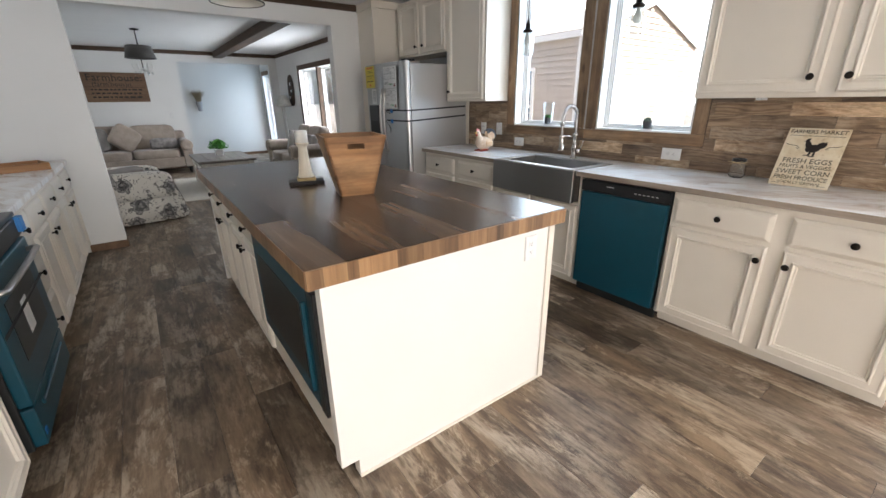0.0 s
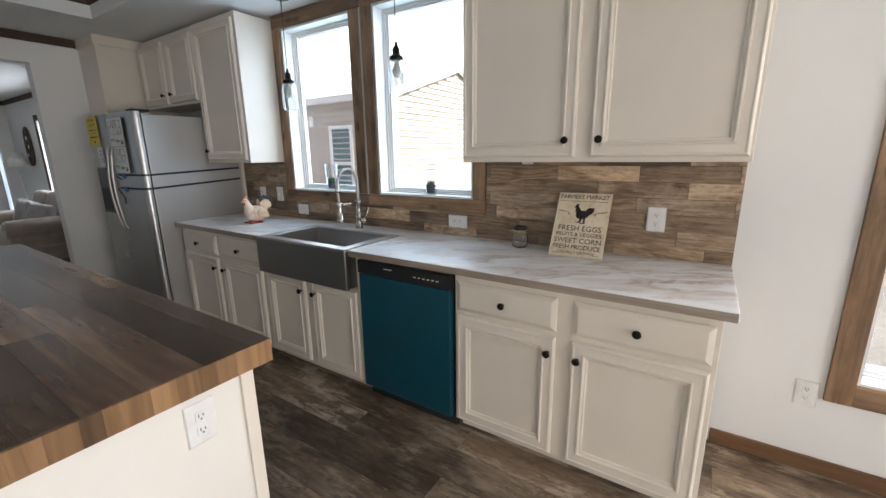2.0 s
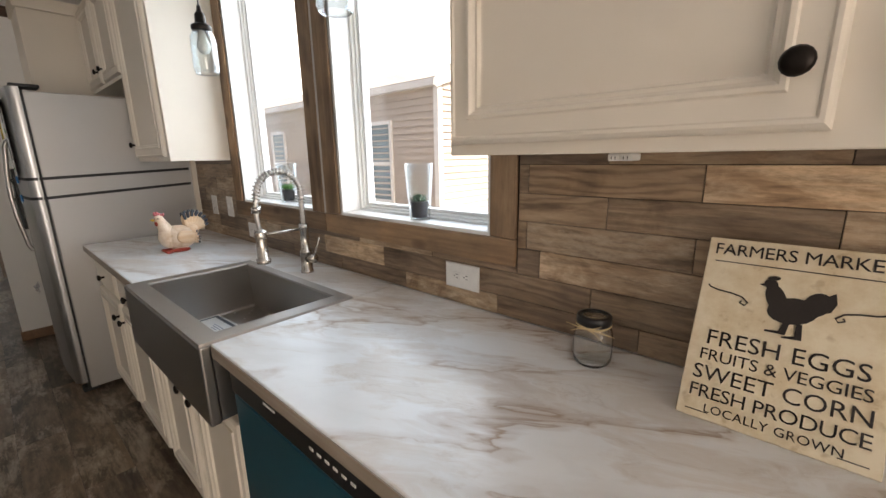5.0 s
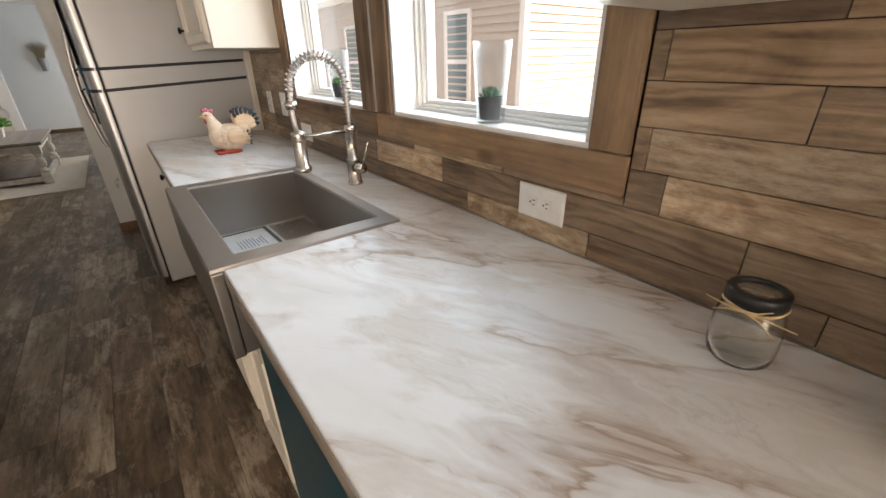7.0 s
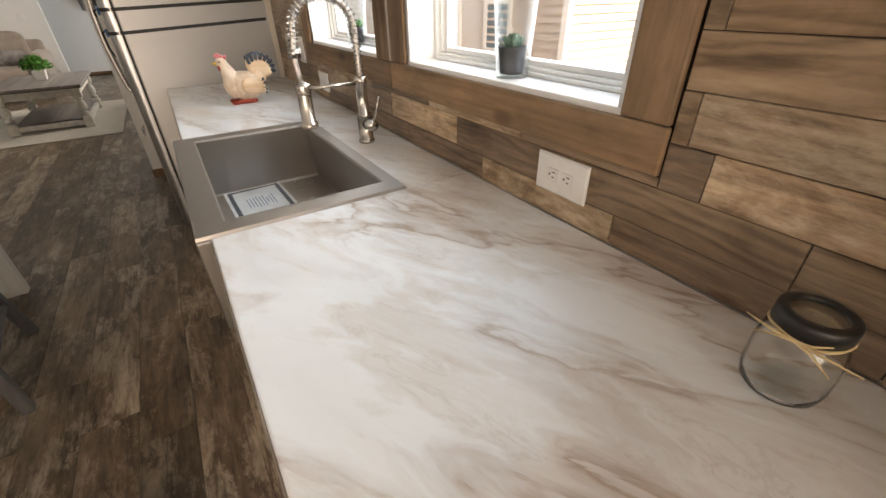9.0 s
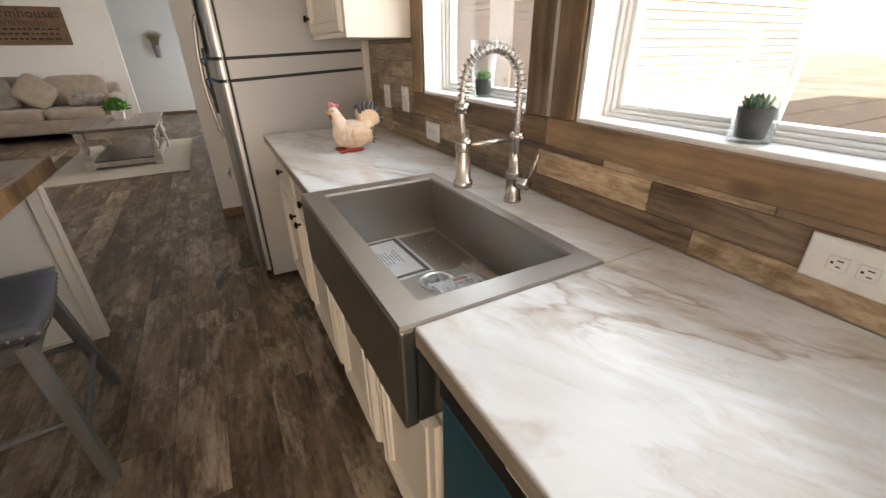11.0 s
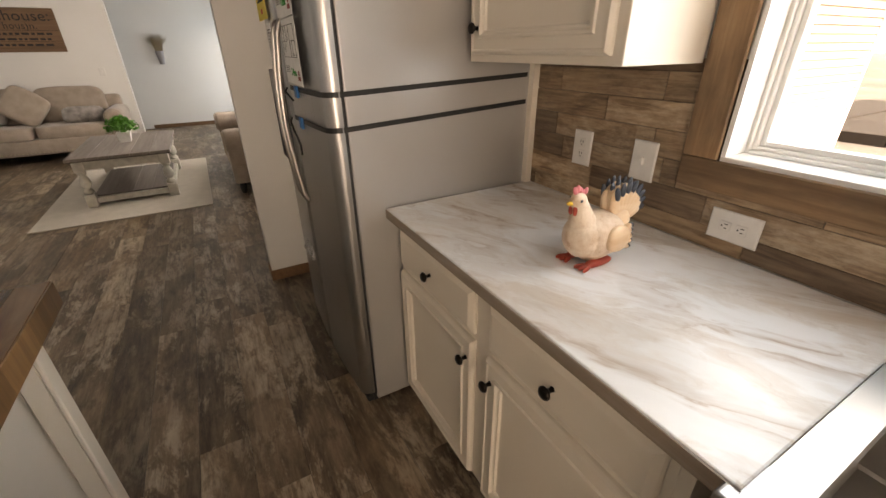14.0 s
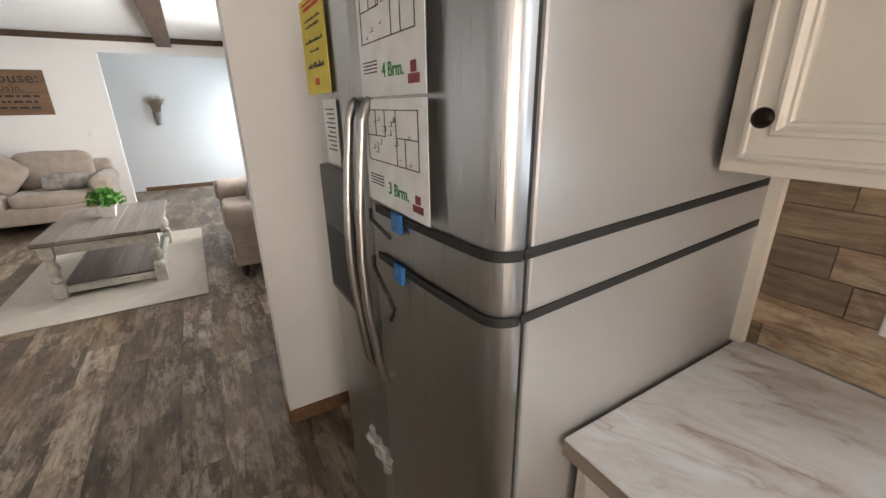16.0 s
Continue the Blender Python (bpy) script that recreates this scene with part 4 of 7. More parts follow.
# ---- soft shapes ----
def lump(bm, centre, radii, e=1.0, n=20, rot=None, mat_index=0):
    """Superellipsoid; e below 1 is boxier."""
    def pw(v):
        return math.copysign(abs(v) ** e, v)
    rows = []
    m4 = Matrix.Translation(centre) @ (rot.to_4x4() if rot is not None else Matrix.Identity(4))
    k = n // 2
    for i in range(1, k):
        v = -math.pi / 2 + math.pi * i / k
        rows.append([bm.verts.new(m4 @ Vector((radii[0] * pw(math.cos(v)) * pw(math.cos(u)), radii[1] * pw(math.cos(v)) * pw(math.sin(u)), radii[2] * pw(math.sin(v))))) for u in (2 * math.pi * j / n for j in range(n))])
    lo, hi = bm.verts.new(m4 @ Vector((0, 0, -radii[2]))), bm.verts.new(m4 @ Vector((0, 0, radii[2])))
    fs = []
    for a, c in zip(rows, rows[1:]):
        for j in range(n):
            fs.append(bm.faces.new((a[j], a[(j + 1) % n], c[(j + 1) % n], c[j])))
    for j in range(n):
        fs.append(bm.faces.new((lo, rows[0][(j + 1) % n], rows[0][j])))
        fs.append(bm.faces.new((hi, rows[-1][j], rows[-1][(j + 1) % n])))
    for f in fs:
        f.material_index = mat_index
    return bm


def eul(rx, ry, rz):
    return Euler([radians(a) for a in (rx, ry, rz)]).to_matrix()


# ---- hen figurine (one plain mesh) ----
m, nt, b = material("hen_body_paint")
n1 = node(nt, "TexNoise", Scale=22.0, Detail=7.0, Roughness=0.65)
nt.links.new(mapped(nt, (1, 1, 1)), n1.inputs["Vector"])
n2 = node(nt, "TexNoise", Scale=120.0, Detail=3.0)
nt.links.new(mapped(nt, (1, 1, 0.4)), n2.inputs["Vector"])
c = ramp(nt, n1.outputs[0], [(0.30, (0.42, 0.26, 0.16)), (0.44, (0.63, 0.47, 0.34)), (0.6, (0.73, 0.60, 0.48))])
nt.links.new(c, b.inputs["Base Color"])
b.inputs["Roughness"].default_value = 0.45
bumped(nt, b, n2.outputs[0], 0.5, 0.003)
HEN = m
HEN_DARK = plain("hen_tail_paint", (0.035, 0.045, 0.065), 0.45)
HEN_RED = plain("hen_red", (0.42, 0.06, 0.035), 0.5)
HEN_PINK = plain("hen_comb", (0.62, 0.18, 0.20), 0.5)
HEN_BEAK = plain("hen_beak", (0.75, 0.48, 0.06), 0.5)
HEN_WING = wood("hen_wing_paint", (0.58, 0.36, 0.20), (0.74, 0.55, 0.38), (0.82, 0.70, 0.55), 0, 0.5, False, 55, 0.4)
bm = bmesh.new()
lump(bm, (0.0, 0, 0.080), (0.086, 0.066, 0.064), 0.92, 30, eul(0, 4, 0))
lump(bm, (-0.048, 0, 0.082), (0.052, 0.055, 0.060), 1.0, 24)
for k in range(9):   # neck, drawn up into the small head
    t = k / 8
    lump(bm, (-0.050 - 0.030 * t, 0, 0.105 + 0.078 * t), (0.047 - 0.026 * t ** 0.7, 0.045 - 0.026 * t ** 0.7, 0.036 - 0.013 * t), 1.0, 20)
lump(bm, (-0.083, 0, 0.187), (0.024, 0.020, 0.022), 1.0, 18)
for s in (-1, 1):
    lump(bm, (0.020, s * 0.056, 0.080), (0.050, 0.017, 0.037), 0.85, 24, eul(0, 12, s * -7), 5)
    for k in range(5):
        lump(bm, (0.060 + 0.006 * math.sin(k * 1.1), s * 0.052, 0.050 + k * 0.013), (0.022, 0.011, 0.0085), 1.0, 10, eul(0, 24 - k * 10, s * -12), 5)
        lump(bm, (0.079 + 0.004 * math.sin(k * 1.1), s * 0.048, 0.043 + k * 0.0155), (0.010, 0.009, 0.0065), 1.0, 8, eul(0, 24 - k * 10, s * -12), 1)
lump(bm, (0.062, 0, 0.110), (0.040, 0.044, 0.045), 1.0, 20, None, 5)
# tail feathers in an upright fan, dark at the tips
for s in (-1, 0, 1):
    for k in range(8):
        a = 14 + k * 12 + (5 if s else 0)
        ca, sa = math.cos(radians(a)), math.sin(radians(a))
        ln = 0.060 + 0.012 * math.sin(math.pi * k / 7) - 0.004 * abs(s)
        way = Vector((ca, s * 0.20, sa))
        root = Vector((0.052, s * 0.007, 0.108))
        lump(bm, root + way * ln * 0.78, (ln * 0.80, 0.013, 0.0165), 0.95, 12, eul(0, -a, s * 9), 5)
        lump(bm, root + way * ln * 1.46, (0.021, 0.0045, 0.0085), 0.9, 10, eul(0, -a, s * 9), 1)
for k in range(5):
    lump(bm, (-0.098 + k * 0.009, 0, 0.211 + 0.007 * math.sin(k * 1.3 + 0.6)), (0.008, 0.005, 0.012), 1.0, 8, eul(0, -20 + k * 12, 0), 3)
lump(bm, (-0.110, 0, 0.184), (0.013, 0.006, 0.006), 1.0, 10, eul(0, 12, 0), 4)
for s in (-1, 1):
    lump(bm, (-0.097, s * 0.007, 0.164), (0.007, 0.006, 0.014), 1.0, 10, None, 2)
    lump(bm, (-0.091, s * 0.0185, 0.192), (0.004, 0.003, 0.004), 1.0, 8, None, 1)
    lump(bm, (-0.012, s * 0.034, 0.010), (0.048, 0.013, 0.010), 0.7, 14, None, 2)
    for k in (-1, 0, 1):
        lump(bm, (-0.066, s * 0.034 + k * 0.011, 0.007), (0.020, 0.005, 0.007), 0.8, 10, eul(0, 0, k * -16), 2)
lump(bm, (-0.002, 0, 0.022), (0.040, 0.036, 0.020), 0.7, 16, None, 0)
hen = part("hen_figurine", bm, HEN, None, "", True)
for mt in (HEN_DARK, HEN_RED, HEN_PINK, HEN_BEAK, HEN_WING):
    hen.data.materials.append(mt)
hen.matrix_world = pose(2.80, 3.145, 0.92, 0, 0, 0) @ Matrix.Diagonal((0.96, 0.96, 0.96, 1))
tagged(hen, "painted cream hen figurine with dark tail on the worktop", "figurine")

# ---- jar with raffia ----
jar = thing("storage_jar", pose(3.018, 0.984, 0.9205) @ Matrix.Diagonal((0.93, 0.93, 1, 1)), "clear glass jar with black lid ring and raffia bow", "jar")
prof_o = [(0.020, 0.0), (0.036, 0.002), (0.044, 0.010), (0.047, 0.025), (0.047, 0.065), (0.043, 0.085), (0.036, 0.097), (0.035, 0.115)]
prof_i = [(0.0325, 0.115), (0.0335, 0.098), (0.0405, 0.084), (0.0445, 0.064), (0.0445, 0.026), (0.041, 0.012), (0.034, 0.006), (0.012, 0.006)]
g = part("glass_body", lathe(prof_o + prof_i, 32), SOLID_GLASS, jar, "clear glass", True)
g.visible_shadow = False
bm = lathe([(0.0385, 0.098), (0.041, 0.099), (0.041, 0.116), (0.0395, 0.119), (0.030, 0.120), (0.029, 0.118), (0.029, 0.114)], 32, cap=False)
part("lid_ring", bm, BLACK, jar, "black lid ring", True).modifiers.new("thick", "SOLIDIFY").thickness = 0.0015
g = part("lid_glass", lathe([(0.029, 0.1155), (0.029, 0.1165)], 28), JAR_GLASS, jar)
g.visible_shadow = False
RAFFIA = plain("raffia", (0.62, 0.47, 0.26), 0.8)
ring = [(0.0405 * math.cos(a), 0.0405 * math.sin(a), 0.0965 + 0.002 * math.sin(3 * a)) for a in (2 * math.pi * k / 24 for k in range(25))]
rf = part("raffia_tie", tube(ring, 0.0022, 6), RAFFIA, jar, "straw-coloured raffia tie", True)
for dy, dz, ln in ((1, 0.0, 0.055), (0.92, -0.012, 0.045), (-1, -0.006, 0.062), (-0.9, -0.02, 0.045), (-1.0, 0.006, 0.03)):
    part("raffia_strand", tube([(-0.041, 0.0, 0.096), (-0.043, dy * ln * 0.5, 0.098 + dz * 0.4), (-0.035, dy * ln, 0.098 + dz * 1.4)], [0.002, 0.0015, 0.0008], 5), RAFFIA, rf)

# ---- plants on the window sills ----
POT = plain("charcoal_pot", (0.035, 0.035, 0.04), 0.45)
SUCC = plain("succulent_green", (0.055, 0.16, 0.10), 0.55)
GRASSY = plain("bright_plant_green", (0.06, 0.24, 0.05), 0.6)


def leaf_fan(count, length, width, mat, parent, z, spread, seed, name="leaf", up=(25, 80)):
    random.seed(seed)
    for k in range(count):
        az = 137.5 * k
        el = up[1] - (up[1] - up[0]) * (k / count)
        bm = bmesh.new()
        pts = [(0, 0.35), (0.3, 0.9), (0.6, 1.0), (0.85, 0.55), (1.0, 0.06)]
        lo = [[bm.verts.new((length * t, s * width * w / 2, 0.25 * length * t * t + (0 if s else -width * 0.18))) for s in (-1, 0, 1)] for t, w in pts]
        for a, c in zip(lo, lo[1:]):
            for i in range(2):
                bm.faces.new((a[i], c[i], c[i + 1], a[i + 1]))
        r = spread * (1 - 0.4 * random.random())
        ob = part(name, bm, mat, parent, "", True)
        sc = random.uniform(0.8, 1.15)
        ob.matrix_local = pose(r * math.cos(radians(az)) * 0.4, r * math.sin(radians(az)) * 0.4, z, 0, 0, az) @ pose(0, 0, 0, 0, -el, 0) @ Matrix.Diagonal((sc, sc, sc, 1))
        ob.modifiers.new("thick", "SOLIDIFY").thickness = 0.0015


def sill_plant(x, y, mat, label, seed, leaves=(26, 0.03, 0.011)):
    p = thing("potted_plant", pose(x, y, 1.1805), label, "plant", "sill plants")
    part("pot", lathe([(0.024, 0.0), (0.027, 0.002), (0.033, 0.055), (0.0335, 0.058), (0.031, 0.058), (0.029, 0.048), (0.006, 0.047)], 24), POT, p, "charcoal tapered pot", True)
    leaf_fan(leaves[0], leaves[1], leaves[2], mat, p, 0.050, 0.03, seed)
    return p


sill_plant(3.182, 1.700, SUCC, "small green succulent in a charcoal pot inside a glass vase", 4)
sill_plant(3.205, 2.690, GRASSY, "small bright green plant in a charcoal pot inside a glass vase", 7, (34, 0.034, 0.009))
for y, x in ((1.700, 3.184), (2.690, 3.205)):
    v = thing("glass_vase", pose(x, y, 1.1725), "tall clear glass vase standing on the window sill", "vase", "sill vases")
    ob = part("glass_body", lathe([(0.036, 0.0), (0.038, 0.004), (0.042, 0.08), (0.050, 0.195), (0.0505, 0.198), (0.0485, 0.198), (0.0405, 0.08), (0.0365, 0.008), (0.006, 0.0075)], 28), VASE_GLASS, v, "", True)
    ob.visible_shadow = False

# ---- mason jar pendants ----
BULB = plain("bulb_glass", (0.7, 0.68, 0.62), 0.2)
for y, zc in ((2.722, 1.955), (1.730, 1.985)):
    p = thing("pendant_lamp", pose(2.90, y, zc), "mason jar pendant lamp with dark metal cap on a cord", "lamp", "mason jar pendants")
    part("cord", tube([(0, 0, 0.085), (0, 0, CZ - zc - 0.02)], 0.003, 6), BLACK_MATTE, p, "thin dark cord")
    part("canopy", lathe([(0.055, CZ - zc - 0.02), (0.055, CZ - zc - 0.008), (0.03, CZ - zc - 0.001)], 24), BRONZE, p, "", True)
    part("cap", lathe([(0.039, -0.014), (0.0405, -0.012), (0.0405, 0.004), (0.037, 0.008), (0.026, 0.012), (0.022, 0.022), (0.021, 0.05), (0.014, 0.06), (0.010, 0.064), (0.008, 0.085)], 24), BRONZE, p, "dark bronze socket cap", True)
    part("bulb", lathe([(0.012, -0.01), (0.014, -0.03), (0.026, -0.065), (0.028, -0.08), (0.02, -0.1), (0.005, -0.108)], 18), BULB, p, "frosted bulb", True)
    gl2 = part("jar_shade", lathe([(0.035, -0.01), (0.036, -0.022), (0.047, -0.042), (0.049, -0.055), (0.049, -0.175), (0.045, -0.188), (0.046, -0.190), (0.051, -0.176), (0.051, -0.055), (0.049, -0.040), (0.038, -0.020), (0.037, -0.01)], 28, cap=False), JAR_GLASS, p, "clear glass mason jar", True)
    gl2.visible_shadow = False


# dome pendant over the island
dp = thing("dome_pendant", pose(0.68, 3.10, 1.99), "cream enamel dome pendant lamp over the island", "lamp")
ENAMEL = painted("cream_enamel", (0.74, 0.70, 0.62), 0.35, 0.06)
part("shade", lathe([(0.155, 0.0), (0.158, 0.006), (0.150, 0.03), (0.125, 0.075), (0.08, 0.115), (0.045, 0.135), (0.035, 0.17)], 36, cap=False), ENAMEL, dp, "cream dome shade", True).modifiers.new("thick", "SOLIDIFY").thickness = 0.004
part("rim", tube([(0.157 * math.cos(a), 0.157 * math.sin(a), 0.002) for a in (2 * math.pi * k / 40 for k in range(41))], 0.005, 6, cap=False), BRONZE, dp, "dark rolled rim", True)
part("socket", lathe([(0.036, 0.165), (0.036, 0.20), (0.02, 0.225), (0.006, 0.235)], 18), BRONZE, dp, "", True)
part("cord", tube([(0, 0, 0.23), (0, 0, 0.69)], 0.004, 6), BLACK_MATTE, dp)
part("canopy", lathe([(0.06, 0.688), (0.06, 0.70), (0.03, 0.709)], 20), BRONZE, dp, "", True)
part("bulb", lathe([(0.014, 0.14), (0.03, 0.09), (0.03, 0.07), (0.015, 0.045), (0.003, 0.04)], 16), BULB, dp, "frosted bulb", True)


# ---- outlets and switches ----
def wall_plate(m, w, h, kind, label):
    """Plate facing local -y."""
    p = thing("outlet" if kind != "switch" else "light_switch", m, label, "outlet" if kind != "switch" else "switch", "wall plates")
    part("plate", ring_panel(w, h, [(0.0, 0.003), (0.003, 0.006), (0.006, 0.0065)], 0.0, -w / 2, -h / 2), PLATE, p)
    if kind == "switch":
        part("toggle", boxes((-0.006, 0.006, -0.016, -0.005, -0.012, 0.012), bevel=0.002), PLATE, p)
        return p
    spots = [(0, 0.02), (0, -0.02)] if kind == "upright" else [(0.02, 0), (-0.02, 0)]
    for sx, sz in spots:
        rec = part("socket", one(sx - 0.014, sx + 0.014, -0.0078, -0.006, sz - 0.0135, sz + 0.0135, 0.0012), PLATE, p)
        if kind == "upright":
            part("slot", boxes((sx - 0.0065, sx - 0.0045, -0.0084, -0.0075, sz - 0.002, sz + 0.007), (sx + 0.0045, sx + 0.0065, -0.0084, -0.0075, sz - 0.001, sz + 0.006), (sx - 0.002, sx + 0.002, -0.0084, -0.0075, sz - 0.0095, sz - 0.0055)), INK, rec)
        else:
            part("slot", boxes((sx - 0.002, sx + 0.007, -0.0084, -0.0075, sz + 0.0045, sz + 0.0065), (sx - 0.001, sx + 0.006, -0.0084, -0.0075, sz - 0.0065, sz - 0.0045), (sx - 0.0095, sx - 0.0055, -0.0084, -0.0075, sz - 0.002, sz + 0.002)), INK, rec)
    return p


BX = WX - 0.0125
wall_plate(face_minus_x(BX, 0.323, 1.112), 0.082, 0.122, "upright", "white duplex outlet on the plank backsplash")
wall_plate(face_minus_x(BX, 1.457, 1.014), 0.136, 0.082, "flat", "white wide outlet plate set sideways on the backsplash")
wall_plate(face_minus_x(BX, 2.975, 1.0), 0.125, 0.082, "flat", "white wide outlet plate set sideways near the sink")
wall_plate(face_minus_x(BX, 3.517, 1.11), 0.08, 0.12, "upright", "white duplex outlet near the fridge")
wall_plate(face_minus_x(BX, 3.272, 1.115), 0.082, 0.12, "switch", "white light switch beside the kitchen window")
wall_plate(face_minus_x(WX, -0.343, 0.379), 0.08, 0.12, "upright", "white duplex outlet on the dining wall")
wall_plate(pose(1.34, 1.172, 0.766), 0.075, 0.118, "upright", "white duplex outlet on the island end panel")
wall_plate(pose(0.72, YF, 1.16), 0.075, 0.118, "switch", "white light switch beside the entry opening")

# ---- island ----
isl = thing("kitchen_island", pose(0, 0, 0), "white kitchen island with dark butcher-block top and end panels", "island")
part("base", one(0.385, 1.02, 1.222, 3.63, 0.075, 0.85), CABINET, isl)
part("toe_kick", one(0.44, 1.0, 1.222, 3.63, 0.0, 0.075), CABINET, isl)
bm = boxes((0.362, 1.485, 1.172, 1.222, 0.085, 0.849), (0.432, 1.485, 1.172, 1.222, 0.0, 0.085))
part("end_panel", bm, CAB_IN, isl, "plain white end panel")
bm = boxes((0.362, 1.498, 3.63, 3.66, 0.0, 0.849))
part("end_panel", bm, CAB_IN, isl, "plain white end panel")
part("corner_trim", boxes((1.455, 1.493, 1.163, 1.172, 0.0, 0.849), (1.485, 1.495, 1.172, 1.235, 0.0, 0.849), bevel=0.002), CABINET, isl, "white corner moulding")
part("corner_trim", boxes((1.498, 1.51, 3.615, 3.672, 0.0, 0.849), (1.45, 1.498, 3.618, 3.63, 0.0, 0.849), bevel=0.003), CABINET, isl, "white corner moulding")
part("base_strip", one(0.432, 1.455, 1.165, 1.172, 0.0, 0.012), CABINET, isl)
part("base_strip", one(1.02, 1.45, 3.618, 3.63, 0, 0.035), CABINET, isl)
# island fronts on the range side
fx = 0.385
for yy, wd in ((3.62, 0.74), (2.87, 0.72)):
    w2 = (wd - 0.05) / 2
    for i in range(2):
        lx = yy - 0.012 - i * (w2 + 0.026)
        dob = part("drawer", ring_panel(w2, 0.145, DRAWER), CABINET, isl)
        dob.matrix_local = face_minus_x(fx, lx, 0.69)
        knob(dob, w2 / 2, 0.072)
        dob = part("door", ring_panel(w2, 0.575, DOOR), CABINET, isl)
        dob.matrix_local = face_minus_x(fx, lx, 0.09)
        knob(dob, w2 - 0.03 if i == 0 else 0.03, 0.51)
mw = thing("microwave", pose(0, 0, 0), "built-in microwave with teal protective film in the island", "microwave")
part("body", one(0.372, 0.384, 1.235, 2.13, 0.275, 0.80), TEAL, mw)
part("door", one(0.352, 0.372, 1.30, 2.12, 0.29, 0.79, 0.004, 2), TEAL, mw, "teal film-covered door")
part("door_window", one(0.3495, 0.3525, 1.40, 2.04, 0.37, 0.71, 0.001), BLACK, mw, "dark glass window")
part("control_strip", one(0.351, 0.372, 1.232, 1.296, 0.285, 0.80, 0.003), BLACK, mw, "black control strip")
part("handle", one(0.335, 0.352, 1.318, 1.334, 0.36, 0.74, 0.004, 2), TEAL, mw)

# butcher-block staves
STAVE = wood("butcher_block", (0.036, 0.020, 0.014), (0.10, 0.059, 0.038), (0.28, 0.185, 0.115), 1, 0.25, True, 15, 0.04, 0.62, 0.11)
top = part("countertop", one(0.33, 1.545, 1.168, 3.742, 0.852, 0.912), DARK_WOOD, isl, "dark rustic butcher-block top")
random.seed(21)
x = 0.32
widths = [0.135, 0.115, 0.145, 0.12, 0.13, 0.15, 0.11, 0.14, 0.12, 0.09]
for w in widths:
    x2 = min(x + w, 1.552)
    y = 1.16
    while y < 3.75 - 0.001:
        ln = random.choice((0.45, 0.62, 0.8, 0.98, 1.2))
        y2 = 3.75 if y + ln > 3.45 else y + ln
        part("stave", one(x + 0.0002, x2 - 0.0002, y + 0.0002, y2 - 0.0002, 0.85, 0.92, 0.0007), STAVE, top)
        y = y2
    x = x2
EDGE = wood("block_end_grain", (0.09, 0.045, 0.02), (0.22, 0.12, 0.055), (0.38, 0.235, 0.115), 2, 0.35, True, 40, 0.1, 0.55)
y = 0.32
while y < 1.552 - 0.001:
    y2 = min(1.552, y + random.choice((0.04, 0.055, 0.07, 0.09, 0.11)))
    part("edge_block", one(y + 0.0002, y2 - 0.0002, 1.1535, 1.1598, 0.852, 0.918), EDGE, top)
    y = y2
y = 1.16
while y < 3.75 - 0.001:
    y2 = min(3.75, y + random.choice((0.06, 0.09, 0.12, 0.16)))
    for xx in (0.3165, 1.5522):
        part("edge_block", one(xx, xx + 0.0033, y + 0.0002, y2 - 0.0002, 0.852, 0.918), EDGE, top)
    y = y2

# tapered wooden planter box on the island
CRATE = wood("pine_planter", (0.105, 0.045, 0.017), (0.30, 0.155, 0.068), (0.46, 0.275, 0.14), 0, 0.55, True, 24, 0.15, 0.16, knots=True)
CRATE_Y = wood("pine_planter_side", (0.14, 0.065, 0.028), (0.30, 0.16, 0.075), (0.46, 0.28, 0.15), 1, 0.55, True, 28, 0.15, 0.12)
cr = thing("planter_box", pose(0.925, 2.125, 0.92, 0, 0, -13), "tapered natural wood planter box with handle slots", "box")
hb, ht, H, th = 0.090, 0.160, 0.315, 0.012


def crate_side(half_b, half_t, off_b, off_t, hole):
    """A slanting board with an optional slot, facing local -y."""
    bm = bmesh.new()

    def p(u, v, d):
        hw2 = half_b + (half_t - half_b) * v
        return bm.verts.new((u * hw2, -(off_b + (off_t - off_b) * v) + d, v * H))
    us = [-1, -0.3, 0.3, 1]
    vs = [0, 0.80, 0.885, 1]
    for d in (0.0, th):
        g = [[p(u, v, d) for v in vs] for u in us]
        for i in range(3):
            for j in range(3):
                if hole and i == 1 and j == 1:
                    continue
                bm.faces.new((g[i][j], g[i + 1][j], g[i + 1][j + 1], g[i][j + 1]) if d == 0 else (g[i][j], g[i][j + 1], g[i + 1][j + 1], g[i + 1][j]))
        if d == 0.0:
            g0 = g
    for i in range(3):
        for j in (0, 3):
            bm.faces.new((g0[i][j], g[i][j], g[i + 1][j], g0[i + 1][j]))
            bm.faces.new((g0[j][i], g0[j][i + 1], g[j][i + 1], g[j][i]))
    if hole:
        for (i, j), (k2, l) in (((1, 1), (2, 1)), ((2, 1), (2, 2)), ((2, 2), (1, 2)), ((1, 2), (1, 1))):
            bm.faces.new((g0[i][j], g0[k2][l], g[k2][l], g[i][j]))
    bmesh.ops.recalc_face_normals(bm, faces=bm.faces[:])
    return bm


for k in range(4):
    ob = part("side_board", crate_side(hb, ht, hb, ht, k % 2 == 0), CRATE, cr)
    ob.matrix_local = pose(0, 0, 0, 0, 0, 90 * k)
part("bottom_board", one(-hb + 0.01, hb - 0.01, -hb + 0.01, hb - 0.01, 0.004, 0.016), CRATE_Y, cr)

